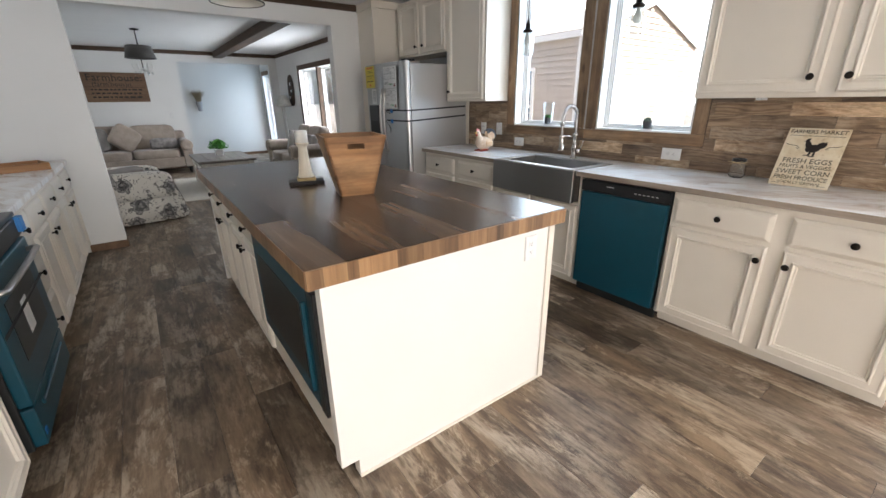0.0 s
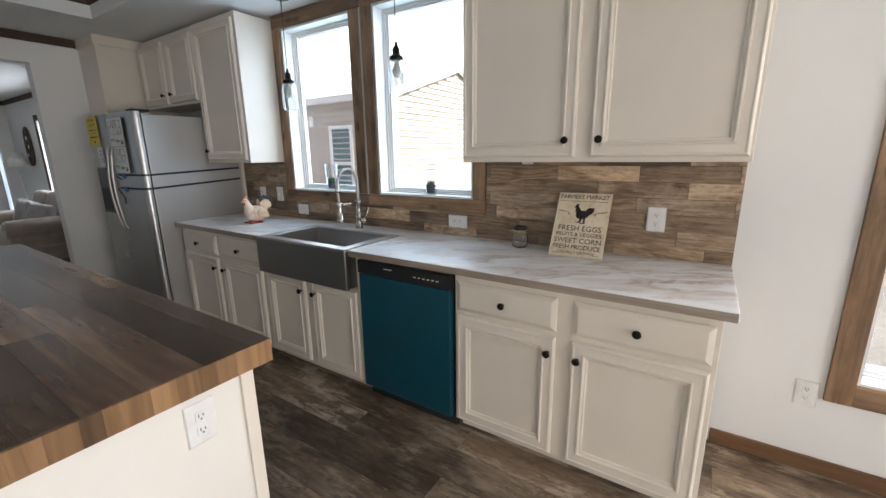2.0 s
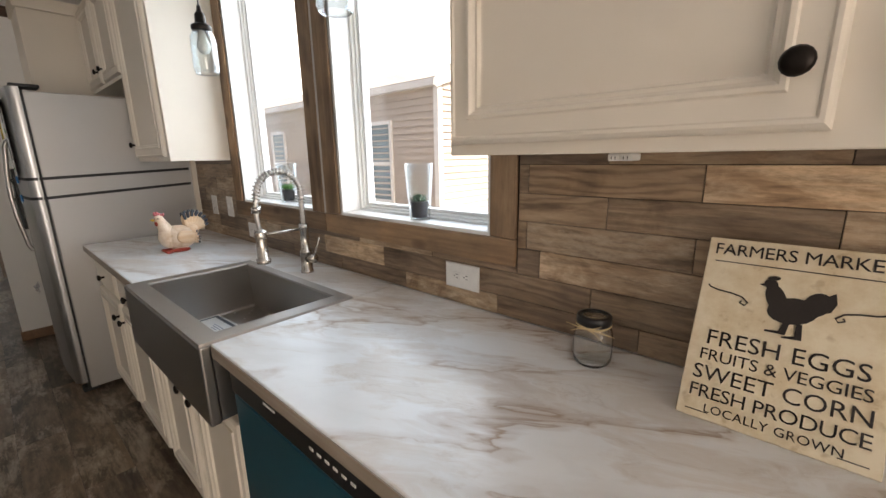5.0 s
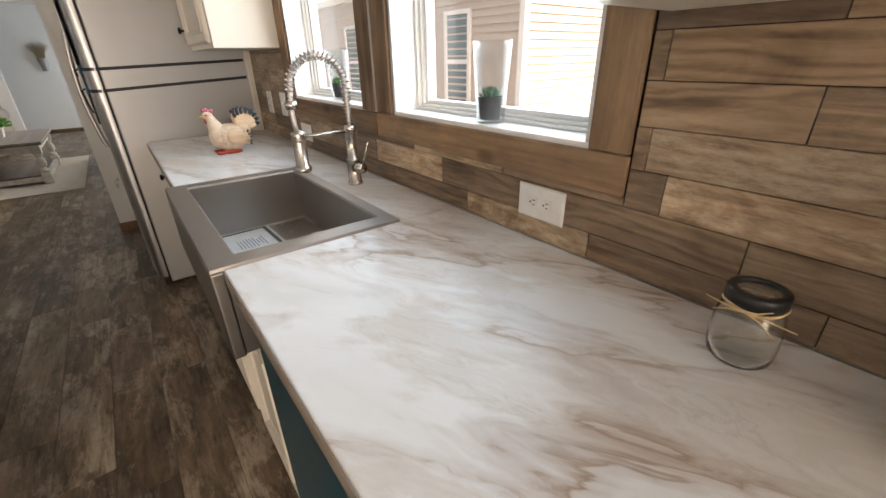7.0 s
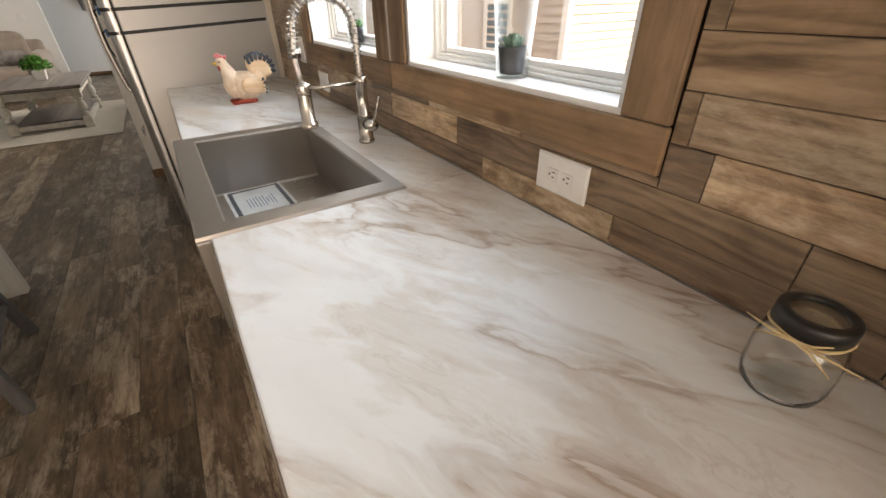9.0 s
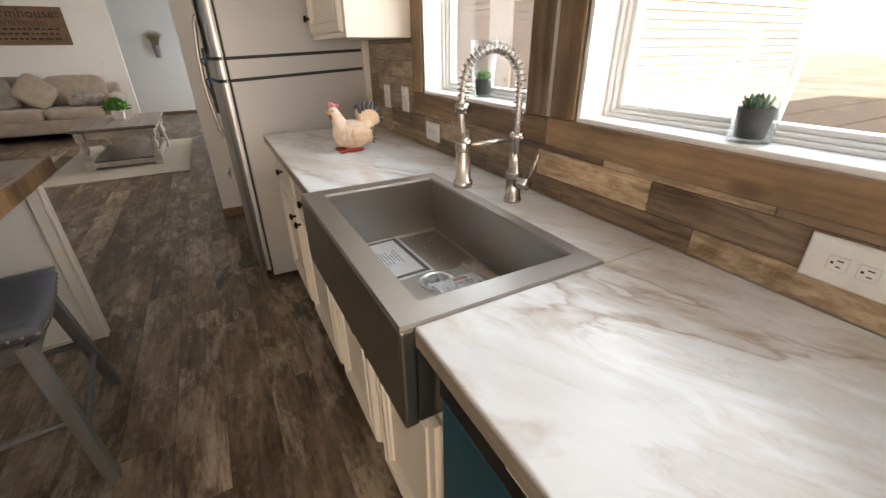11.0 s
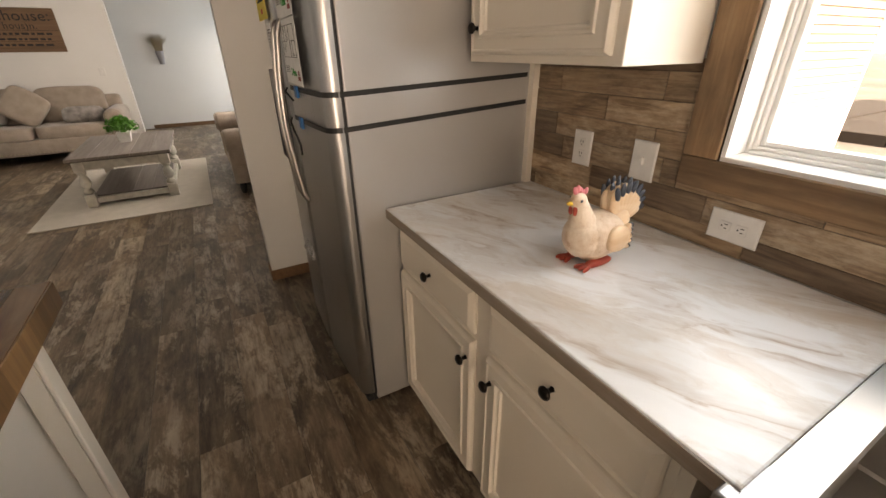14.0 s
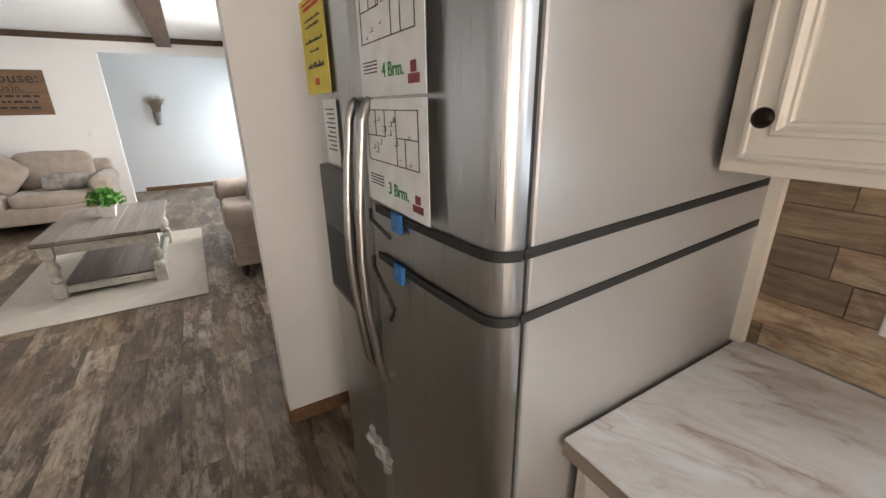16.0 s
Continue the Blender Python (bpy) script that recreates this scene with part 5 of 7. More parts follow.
# candle stand
cs = thing("candle_holder", pose(0.80, 2.56, 0.92, 0, 0, -15), "white candle on a pale wooden holder", "candle holder")
WHITEWOOD = wood("whitewashed_wood", (0.40, 0.32, 0.22), (0.6, 0.52, 0.40), (0.75, 0.7, 0.6), 2, 0.6, True, 30)
part("base", one(-0.105, 0.105, -0.06, 0.06, 0.0, 0.022, 0.004, 2), BLACK_MATTE, cs, "dark iron base plate")
part("plinth", one(-0.055, 0.055, -0.05, 0.05, 0.022, 0.042, 0.004, 2), plain("aged_brass", (0.36, 0.27, 0.13), 0.45, 0.6), cs, "aged brass plinth")
part("column", lathe([(0.046, 0.042), (0.046, 0.055), (0.040, 0.075), (0.034, 0.13), (0.027, 0.20), (0.025, 0.222), (0.033, 0.234), (0.041, 0.244), (0.041, 0.25)], 20), WHITEWOOD, cs, "turned whitewashed column", True)
part("candle", lathe([(0.036, 0.25), (0.037, 0.253), (0.037, 0.318), (0.033, 0.322), (0.02, 0.318), (0.002, 0.318)], 24), plain("candle_wax", (0.82, 0.79, 0.72), 0.5), cs, "white pillar candle", True)

# ---- stool at the island ----
GREYWOOD = wood("grey_stool_wood", (0.075, 0.068, 0.064), (0.125, 0.116, 0.11), (0.18, 0.168, 0.158), 2, 0.5, True, 40)
LEATHER = painted("black_leather", (0.085, 0.088, 0.10), 0.36, 0.25, 0.35, 30.0)
st = thing("counter_stool", pose(1.415, 2.89, 0, 0, 0, 7), "dark grey wooden counter stool with black leather saddle seat", "stool")
bm = bmesh.new()
n = 16
hx, hy = 0.215, 0.23
g1 = []
for side in (1, 0):
    g = []
    for i in range(n + 1):
        row = []
        for j in range(n + 1):
            u, v = -1 + 2 * i / n, -1 + 2 * j / n
            px, py = u * hx, v * hy
            z = 0.60 + 0.040 * v * v + 0.0 if side else 0.55 + 0.03 * v * v
            edge = max(abs(u), abs(v))
            if side and edge > 0.95:
                z -= 0.014
            row.append(bm.verts.new((px * (1.0 if side else 0.97), py * (1.0 if side else 0.98), z)))
        g.append(row)
    for i in range(n):
        for j in range(n):
            q = (g[i][j], g[i + 1][j], g[i + 1][j + 1], g[i][j + 1])
            bm.faces.new(q if side else q[::-1])
    g1.append(g)
a, c = g1
for i in range(n):
    bm.faces.new((a[i][0], c[i][0], c[i + 1][0], a[i + 1][0]))
    bm.faces.new((a[i + 1][n], c[i + 1][n], c[i][n], a[i][n]))
    bm.faces.new((a[0][i + 1], c[0][i + 1], c[0][i], a[0][i]))
    bm.faces.new((a[n][i], c[n][i], c[n][i + 1], a[n][i + 1]))
seat = part("seat", bm, LEATHER, st, "black leather saddle seat", True)
bm = bmesh.new()
for i in range(17):
    v = -1 + 2 * i / 16
    for s in (-1, 1):
        lump(bm, (s * (hx * 0.985 + 0.001), v * hy * 0.97, 0.566 + 0.033 * v * v), (0.004, 0.006, 0.006), 1.0, 8)
for i in range(14):
    u = -1 + 2 * i / 13
    for s in (-1, 1):
        lump(bm, (u * hx * 0.96, s * (hy * 0.99), 0.600), (0.006, 0.004, 0.006), 1.0, 8)
part("nailhead_trim", bm, metal("antique_nail", (0.35, 0.28, 0.2), 0.35), seat, "row of bronze nailheads", True)["kind"] = "stuff"
for q in ((-0.17, 0.17, -0.215, -0.19, 0.52, 0.575), (-0.17, 0.17, 0.19, 0.215, 0.52, 0.575), (-0.18, -0.155, -0.19, 0.19, 0.505, 0.555), (0.155, 0.18, -0.19, 0.19, 0.505, 0.555)):
    part("apron_rail", one(*q, 0.003), GREYWOOD, st)
for sx in (-1, 1):
    for sy in (-1, 1):
        bm = one(-0.02, 0.02, -0.022, 0.022, 0.0, 0.565, 0.003)
        for v in bm.verts:
            f = 1 - v.co.z / 0.565
            v.co.x += sx * (0.16 + 0.055 * f)
            v.co.y += sy * (0.195 + 0.085 * f)
        part("leg", bm, GREYWOOD, st)
    part("stretcher", tube([(sx * 0.196, -0.25, 0.20), (sx * 0.196, 0.25, 0.20)], 0.013, 8), GREYWOOD, st)
for sy in (-1, 1):
    part("stretcher", tube([(-0.19, sy * 0.24, 0.27), (0.19, sy * 0.24, 0.27)], 0.013, 8), GREYWOOD, st)

# ---- cabinets, range and tray on the opposite wall ----
BFX = -0.625
c3 = base_cabinet(face_plus_x(BFX, 2.79), 0.44, "white painted base cabinet with three stacked drawers", 1, 0)
for z, h in ((0.39, 0.26), (0.095, 0.265)):
    drawer_front(c3, 0.018, z, 0.404, h)
base_cabinet(face_plus_x(BFX, 3.235), 0.98, "white painted base cabinet with drawers above paneled doors")
base_cabinet(face_plus_x(BFX, 4.22), 0.97, "white painted base cabinet with drawers next to the opening")
base_cabinet(face_plus_x(BFX, 0.9), 1.05, "white painted base cabinet before the range")
for a, c in ((2.785, 5.195), (0.9, 1.965)):
    w2 = thing("worktop", pose(0, 0, 0), "marble-look laminate worktop beside the range", "worktop")
    part("slab", one(LX + 0.002, -0.59, a, c, 0.884, 0.92, 0.004, 2), MARBLE, w2)
rg = thing("range_cooker", pose(0, 0, 0), "electric range with teal protective film and dark oven window", "range")
part("body", one(LX + 0.01, -0.60, 1.985, 2.765, 0.09, 0.90, 0.004), BLACK_MATTE, rg)
part("cooktop", one(LX + 0.01, -0.565, 1.98, 2.77, 0.90, 0.922, 0.006, 2), BLACK, rg, "black glass cooktop")
od = part("oven_door", one(-0.60, -0.555, 1.992, 2.758, 0.29, 0.80, 0.008, 2), TEAL, rg, "teal film-covered oven door")
part("oven_window", one(-0.5555, -0.552, 2.13, 2.62, 0.42, 0.68, 0.001), BLACK, od, "dark glass oven window")
part("oven_label", one(-0.5525, -0.5515, 2.30, 2.40, 0.47, 0.62), PAPER, od)
part("handle", tube([(-0.555, 2.05, 0.745), (-0.515, 2.06, 0.75), (-0.51, 2.37, 0.75), (-0.515, 2.69, 0.75), (-0.555, 2.70, 0.745)], 0.013, 10), STEEL, od, "steel bar handle", True)
part("control_panel", one(-0.60, -0.56, 1.992, 2.758, 0.81, 0.898, 0.006, 2), BLACK, rg)
wd = part("warming_drawer", one(-0.60, -0.557, 1.992, 2.758, 0.10, 0.28, 0.006, 2), TEAL, rg, "teal film-covered lower drawer")
part("drawer_grip", one(-0.557, -0.545, 2.10, 2.65, 0.225, 0.245, 0.003), TEAL, wd)
for q in ((-0.556, -0.5515, 2.0, 2.03, 0.14, 0.17), (-0.565, -0.54, 2.70, 2.765, 0.83, 0.90)):
    part("tape", one(*q, 0.002), BLUE_TAPE, rg, "bright blue tape")
part("packing_strap", one(-0.5515, -0.549, 1.99, 2.76, 0.585, 0.6), BLACK_MATTE, rg)
ty = thing("wooden_tray", pose(-0.86, 4.55, 0.92, 0, 0, 20), "brown wooden serving tray on the worktop", "tray")
TRAY = wood("tray_wood", (0.20, 0.085, 0.03), (0.40, 0.19, 0.075), (0.56, 0.30, 0.13), 0, 0.45)
part("tray_bottom", one(-0.2, 0.2, -0.13, 0.13, 0.0, 0.01), TRAY, ty)
for q in ((-0.2, 0.2, -0.142, -0.13, 0.0, 0.055), (-0.2, 0.2, 0.13, 0.142, 0.0, 0.055), (-0.212, -0.2, -0.142, 0.142, 0.0, 0.055), (0.2, 0.212, -0.142, 0.142, 0.0, 0.055)):
    part("tray_side", one(*q, 0.002), TRAY, ty)

# ---- living room ----
SOFA_FABRIC = fabric("taupe_linen", (0.42, 0.345, 0.285))
SOFA_GREY = fabric("grey_linen", (0.36, 0.33, 0.31))
FLORAL_PILLOW = fabric("mottled_pillow", (0.42, 0.38, 0.36), 300, 0.7)
NAIL = metal("nailhead_brass", (0.45, 0.38, 0.28), 0.35)


def cushion(w, d, h, mat, parent, m, name="cushion", e=0.42, label=""):
    bm = lump(bmesh.new(), (0, 0, 0), (w / 2, d / 2, h / 2), e, 28)
    for v in bm.verts:
        v.co.z += 0.02 * h * noise.noise(v.co * 9)
        v.co += Vector((1, 1, 1)) * 0.004 * noise.noise(v.co * 17)
    ob = part(name, bm, mat, parent, label, True)
    ob.matrix_local = m
    return ob


def sofa(m, width, seats, label, mat, depth=0.98):
    """Faces local -y; origin at the middle of the front, on the floor."""
    s = thing("sofa", m, label, "sofa", "sofas")
    arm = 0.24
    base = part("base", one(-width / 2 + 0.02, width / 2 - 0.02, 0.05, depth, 0.13, 0.34, 0.02, 3), mat, s)
    part("back", one(-width / 2 + 0.06, width / 2 - 0.06, depth - 0.24, depth - 0.02, 0.30, 0.84, 0.06, 4), mat, s)
    w = (width - 2 * arm) / seats
    for i in range(seats):
        cx = -width / 2 + arm + w * (i + 0.5)
        cushion(w - 0.008, 0.66, 0.19, mat, s, pose(cx, 0.37, 0.415), "seat_cushion", 0.3)
        cushion(w + 0.01, 0.25, 0.52, mat, s, pose(cx, 0.70, 0.72, -14, 0, 0), "back_cushion", 0.4)
    for sx in (-1, 1):
        ax = sx * (width / 2 - arm / 2)
        a = part("arm", one(ax - arm / 2 + 0.03, ax + arm / 2 - 0.03, 0.03, depth - 0.06, 0.13, 0.56, 0.02, 3), mat, s)
        roll = tube([(ax, 0.02, 0.575), (ax, 0.05, 0.575), (ax, depth - 0.1, 0.575)], [0.112, 0.122, 0.122], 24)
        part("arm_roll", roll, mat, a, "", True)
        part("arm_face", lathe([(0.10, 0), (0.10, 0.012), (0.07, 0.02), (0.03, 0.012)], 24), mat, a, "", True).matrix_local = pose(ax, 0.022, 0.575, 90)
        bm = bmesh.new()
        for k in range(14):
            t = 2 * math.pi * k / 14
            lump(bm, (ax + 0.09 * math.cos(t), 0.008, 0.575 + 0.09 * math.sin(t)), (0.008, 0.006, 0.008), 1.0, 8)
        part("nailhead", bm, NAIL, a, "", True)["kind"] = "stuff"
    bm = bmesh.new()
    n = int(width / 0.045)
    for k in range(n):
        lump(bm, (-width / 2 + 0.04 + k * 0.045, 0.048, 0.165), (0.010, 0.006, 0.010), 1.0, 8)
    part("nailhead_trim", bm, NAIL, base, "row of nailheads along the base", True)["kind"] = "stuff"
    for sx in (-1, 1):
        for yy in (0.1, depth - 0.1):
            part("foot", lathe([(0.022, 0), (0.03, 0.03), (0.036, 0.08), (0.03, 0.13)], 14, (sx * (width / 2 - 0.12), yy, 0)), BLACK_MATTE, s, "dark turned foot", True)
    return s


sofa(pose(-0.165, 10.30, 0), 2.17, 2, "taupe upholstered sofa with rolled arms and nailhead trim", SOFA_FABRIC)
sofa(pose(2.08, 8.18, 0, 0, 0, -90), 1.78, 2, "taupe upholstered loveseat with nailhead trim under the window", SOFA_FABRIC)


def throw_pillow(m, w, h, mat, label):
    p = thing("throw_pillow", m, label, "pillow", "throw pillows")
    cushion(w, 0.17, h, mat, p, pose(0, 0, 0), "pillow_body", 0.42)
    part("piping", tube([(w / 2 * 0.96 * math.copysign(abs(math.cos(a)) ** 0.35, math.cos(a)), 0, h / 2 * 0.96 * math.copysign(abs(math.sin(a)) ** 0.35, math.sin(a))) for a in (2 * math.pi * k / 40 for k in range(41))], 0.006, 6), mat, p, "", True)
    return p


throw_pillow(pose(-0.22, 10.68, 0.76, -20, 38, 0), 0.48, 0.46, SOFA_FABRIC, "taupe square throw pillow leaning on the sofa")
throw_pillow(pose(-0.70, 10.72, 0.72, -16, -8, 0), 0.46, 0.44, SOFA_GREY, "grey square throw pillow on the sofa")
throw_pillow(pose(0.42, 10.62, 0.60, -40, 0, 0), 0.50, 0.24, FLORAL_PILLOW, "grey patterned lumbar pillow on the sofa")
throw_pillow(pose(2.50, 7.66, 0.66, -16, 0, -78), 0.42, 0.38, SOFA_GREY, "grey throw pillow on the loveseat")
throw_pillow(pose(2.52, 8.10, 0.66, -16, 10, -95), 0.42, 0.38, FLORAL_PILLOW, "patterned throw pillow on the loveseat")
throw_pillow(pose(2.52, 8.62, 0.67, -16, -10, -100), 0.44, 0.40, SOFA_GREY, "pale grey throw pillow on the loveseat")

# patterned armchair
m, nt, b = material("floral_slipcover")
vo = node(nt, "TexVoronoi", Scale=5.0)
pn = node(nt, "TexNoise", Scale=16.0, Detail=3.0)
nt.links.new(mapped(nt, (1, 1, 1)), pn.inputs["Vector"])
pv = nt.nodes.new("ShaderNodeMix")
pv.data_type = "VECTOR"
pv.inputs[0].default_value = 0.13
nt.links.new(mapped(nt, (1, 1, 1)), pv.inputs[4])
nt.links.new(pn.outputs["Color"], pv.inputs[5])
nt.links.new(pv.outputs[1], vo.inputs["Vector"])
wv = node(nt, "TexNoise", Scale=17.0, Detail=2.0, Distortion=2.4)
nt.links.new(mapped(nt, (1, 1, 1)), wv.inputs["Vector"])
flower = ramp(nt, vo.outputs["Distance"], [(0.10, (0.34, 0.32, 0.30)), (0.15, (0.12, 0.115, 0.11)), (0.26, (0.15, 0.145, 0.14)), (0.31, (0.46, 0.43, 0.40)), (0.38, (0.13, 0.125, 0.12)), (0.43, (0.72, 0.68, 0.61))])
leafy = ramp(nt, wv.outputs[0], [(0.385, (0.2, 0.19, 0.19)), (0.40, (1.0, 1.0, 1.0))])
nt.links.new(mix(nt, 0.9, flower, leafy, "MULTIPLY"), b.inputs["Base Color"])
b.inputs["Roughness"].default_value = 0.9
FLORAL = m
ac = thing("armchair", pose(-0.30, 6.48, 0, 0, 0, 8), "cream slipcovered armchair with grey floral print and ruffled skirt", "armchair")
part("base", one(-0.40, 0.52, -0.40, 0.40, 0.10, 0.40, 0.05, 3), FLORAL, ac)
cushion(0.80, 0.60, 0.20, FLORAL, ac, pose(0.10, 0, 0.47), "seat_cushion", 0.35)
part("backrest", lump(bmesh.new(), (-0.33, 0, 0.64), (0.16, 0.42, 0.42), 0.5, 24, eul(0, -8, 0)), FLORAL, ac, "", True)
for s in (-1, 1):
    part("arm", lump(bmesh.new(), (0.04, s * 0.36, 0.46), (0.46, 0.11, 0.17), 0.5, 24), FLORAL, ac, "", True)
bm = bmesh.new()
ring = []
N = 160
for k in range(N):
    a = 2 * math.pi * k / N
    ex = lambda v: math.copysign(abs(v) ** 0.35, v)
    px, py = 0.06 + 0.50 * ex(math.cos(a)), 0.44 * ex(math.sin(a))
    rf2 = 1 + 0.05 * math.sin(k * 1.35) + 0.025 * math.sin(k * 0.7)
    ring.append((px, py, rf2))
rows3 = [[bm.verts.new((0.06 + (px - 0.06) * (1 + (f - 1) * t) * (0.97 + 0.07 * t), py * (1 + (f - 1) * t) * (0.97 + 0.07 * t), z)) for px, py, f in ring] for z, t in ((0.33, 0.15), (0.18, 0.7), (0.02, 1.1))]
for a2, c2 in zip(rows3, rows3[1:]):
    for k in range(N):
        bm.faces.new((a2[k], c2[k], c2[(k + 1) % N], a2[(k + 1) % N]))
sk2 = part("ruffled_skirt", bm, FLORAL, ac, "gathered fabric skirt", True)
sk2.modifiers.new("thick", "SOLIDIFY").thickness = 0.006
cushion(0.40, 0.62, 0.06, fabric("brown_throw", (0.20, 0.145, 0.12), 80, 0.5), ac, pose(0.06, 0.02, 0.60, 0, -6, 0), "throw", 0.5, "brown striped throw")

# rug, coffee table, plant
rug = thing("area_rug", pose(1.115, 8.33, 0), "cream woven area rug under the coffee table", "rug")
RUG = fabric("cream_rug", (0.66, 0.60, 0.51), 420, 0.12)
part("woven_surface", one(-0.735, 0.735, -1.18, 1.18, 0.0, 0.010, 0.003), RUG, rug)
for q in ((-0.735, 0.735, -1.186, -1.18, 0.0, 0.011), (-0.735, 0.735, 1.18, 1.186, 0.0, 0.011)):
    part("binding", one(*q), fabric("rug_binding", (0.58, 0.52, 0.43), 200), rug)
tb = thing("coffee_table", pose(1.14, 8.35, 0.0105), "farmhouse coffee table with grey wood top and white turned legs", "table")
GREYTOP = wood("grey_table_top", (0.10, 0.085, 0.075), (0.19, 0.165, 0.15), (0.30, 0.27, 0.245), 1, 0.4, True, 40)
WORN_WHITE = painted("distressed_white", (0.70, 0.67, 0.60), 0.55, 0.25, 0.2, 18.0)
tt = part("tabletop", one(-0.435, 0.435, -0.69, 0.69, 0.462, 0.470), DARK_WOOD, tb)
for i in range(5):
    part("top_plank", one(-0.44 + i * 0.176, -0.44 + (i + 1) * 0.176 - 0.002, -0.70, 0.70, 0.47, 0.50, 0.003), GREYTOP, tt)
part("apron", boxes((-0.36, 0.36, -0.625, -0.60, 0.37, 0.462), (-0.36, 0.36, 0.60, 0.625, 0.37, 0.462), (-0.375, -0.35, -0.60, 0.60, 0.37, 0.462), (0.35, 0.375, -0.60, 0.60, 0.37, 0.462)), WORN_WHITE, tb)
leg_p = [(0.022, 0.13), (0.040, 0.14), (0.047, 0.155), (0.042, 0.172), (0.026, 0.185), (0.024, 0.195), (0.038, 0.205), (0.047, 0.235), (0.048, 0.26), (0.040, 0.295), (0.027, 0.315), (0.026, 0.325), (0.040, 0.335), (0.040, 0.35), (0.03, 0.36)]
for sx in (-1, 1):
    for sy in (-1, 1):
        lg = part("leg", lathe(leg_p, 20, (sx * 0.36, sy * 0.625, 0)), WORN_WHITE, tb, "white turned leg", True)
        for za, zc in ((0.0, 0.132), (0.358, 0.4615)):
            part("leg_block", one(sx * 0.36 - 0.046, sx * 0.36 + 0.046, sy * 0.625 - 0.046, sy * 0.625 + 0.046, za, zc, 0.004), WORN_WHITE, lg)
for q in ((-0.315, 0.315, -0.645, -0.605, 0.03, 0.085), (-0.315, 0.315, 0.605, 0.645, 0.03, 0.085), (-0.38, -0.34, -0.58, 0.58, 0.03, 0.085), (0.34, 0.38, -0.58, 0.58, 0.03, 0.085)):
    part("lower_rail", one(*q, 0.003), WORN_WHITE, tb)
for i in range(4):
    part("shelf_board", one(-0.34 + i * 0.17, -0.34 + (i + 1) * 0.17 - 0.002, -0.605, 0.605, 0.086, 0.10, 0.002), GREYTOP, tb)
pl = thing("potted_plant", pose(1.13, 8.42, 0.511), "bushy bright green plant in a white square pot", "plant")
bm = one(-0.07, 0.07, -0.07, 0.07, 0, 0.11, 0.004)
for v in bm.verts:
    k = 0.72 + 0.28 * v.co.z / 0.11
    v.co.x, v.co.y = v.co.x * k, v.co.y * k
part("pot", bm, PLATE, pl, "white square tapered pot")
random.seed(12)
bm = bmesh.new()
for k in range(420):
    az, el, r = random.uniform(0, 2 * math.pi), random.uniform(-0.15, 1.45), random.uniform(0.06, 0.165)
    c = Vector((r * math.cos(az) * math.cos(el), r * math.sin(az) * math.cos(el), 0.145 + 0.85 * r * math.sin(el)))
    q = eul(random.uniform(-60, 60), random.uniform(-60, 60), random.uniform(0, 360))
    s = random.uniform(0.016, 0.028)
    vs2 = [bm.verts.new(c + q @ Vector(p)) for p in ((-s, 0, 0), (-s * 0.3, s * 0.62, s * 0.12), (s * 0.6, s * 0.5, 0), (s, 0, -s * 0.2), (s * 0.6, -s * 0.5, 0), (-s * 0.3, -s * 0.62, s * 0.12))]
    bm.faces.new(vs2)
lf = part("foliage", bm, plain("herb_green", (0.07, 0.27, 0.03), 0.55), pl, "many small bright green leaves")
lf["kind"] = "stuff"
for k in range(9):
    a = 0.7 * k
    part("stem", tube([(0.01 * math.cos(a), 0.01 * math.sin(a), 0.1), (0.05 * math.cos(a), 0.05 * math.sin(a), 0.19)], 0.003, 5), SUCC, pl)

# chandelier with a drum shade
ch = thing("chandelier", pose(0.30, 8.45, 0), "grey drum shade chandelier with crystal arms", "chandelier")
SHADE = fabric("charcoal_shade", (0.07, 0.065, 0.06))
part("canopy", lathe([(0.06, 2.475), (0.06, 2.49), (0.02, 2.499)], 20), BRONZE, ch, "", True)
part("stem", tube([(0, 0, 2.476), (0, 0, 1.90)], 0.007, 8), BRONZE, ch)
bm = lathe([(0.165, 2.255), (0.205, 2.075)], 32, cap=False)
part("drum_shade", bm, SHADE, ch, "charcoal fabric drum shade", True).modifiers.new("thick", "SOLIDIFY").thickness = 0.004
part("shade_top", lathe([(0.163, 2.250), (0.163, 2.253)], 32), SHADE, ch)
for k in range(6):
    a = math.pi * k / 3
    ca, sa = math.cos(a), math.sin(a)
    arm2 = part("arm", tube([(0, 0, 1.93), (0.05 * ca, 0.05 * sa, 1.895), (0.11 * ca, 0.11 * sa, 1.90), (0.13 * ca, 0.13 * sa, 1.95)], 0.010, 7), PLATE, ch, "", True)
    part("crystal", lathe([(0.001, 1.835), (0.016, 1.862), (0.005, 1.89)], 8, (0.11 * ca, 0.11 * sa, 0)), JAR_GLASS, arm2)
    part("candle_cup", lathe([(0.014, 1.948), (0.018, 1.955), (0.011, 1.96), (0.011, 2.0)], 10, (0.13 * ca, 0.13 * sa, 0)), PLATE, arm2)
part("finial", lathe([(0.002, 1.84), (0.02, 1.865), (0.025, 1.89), (0.012, 1.92)], 12), JAR_GLASS, ch)

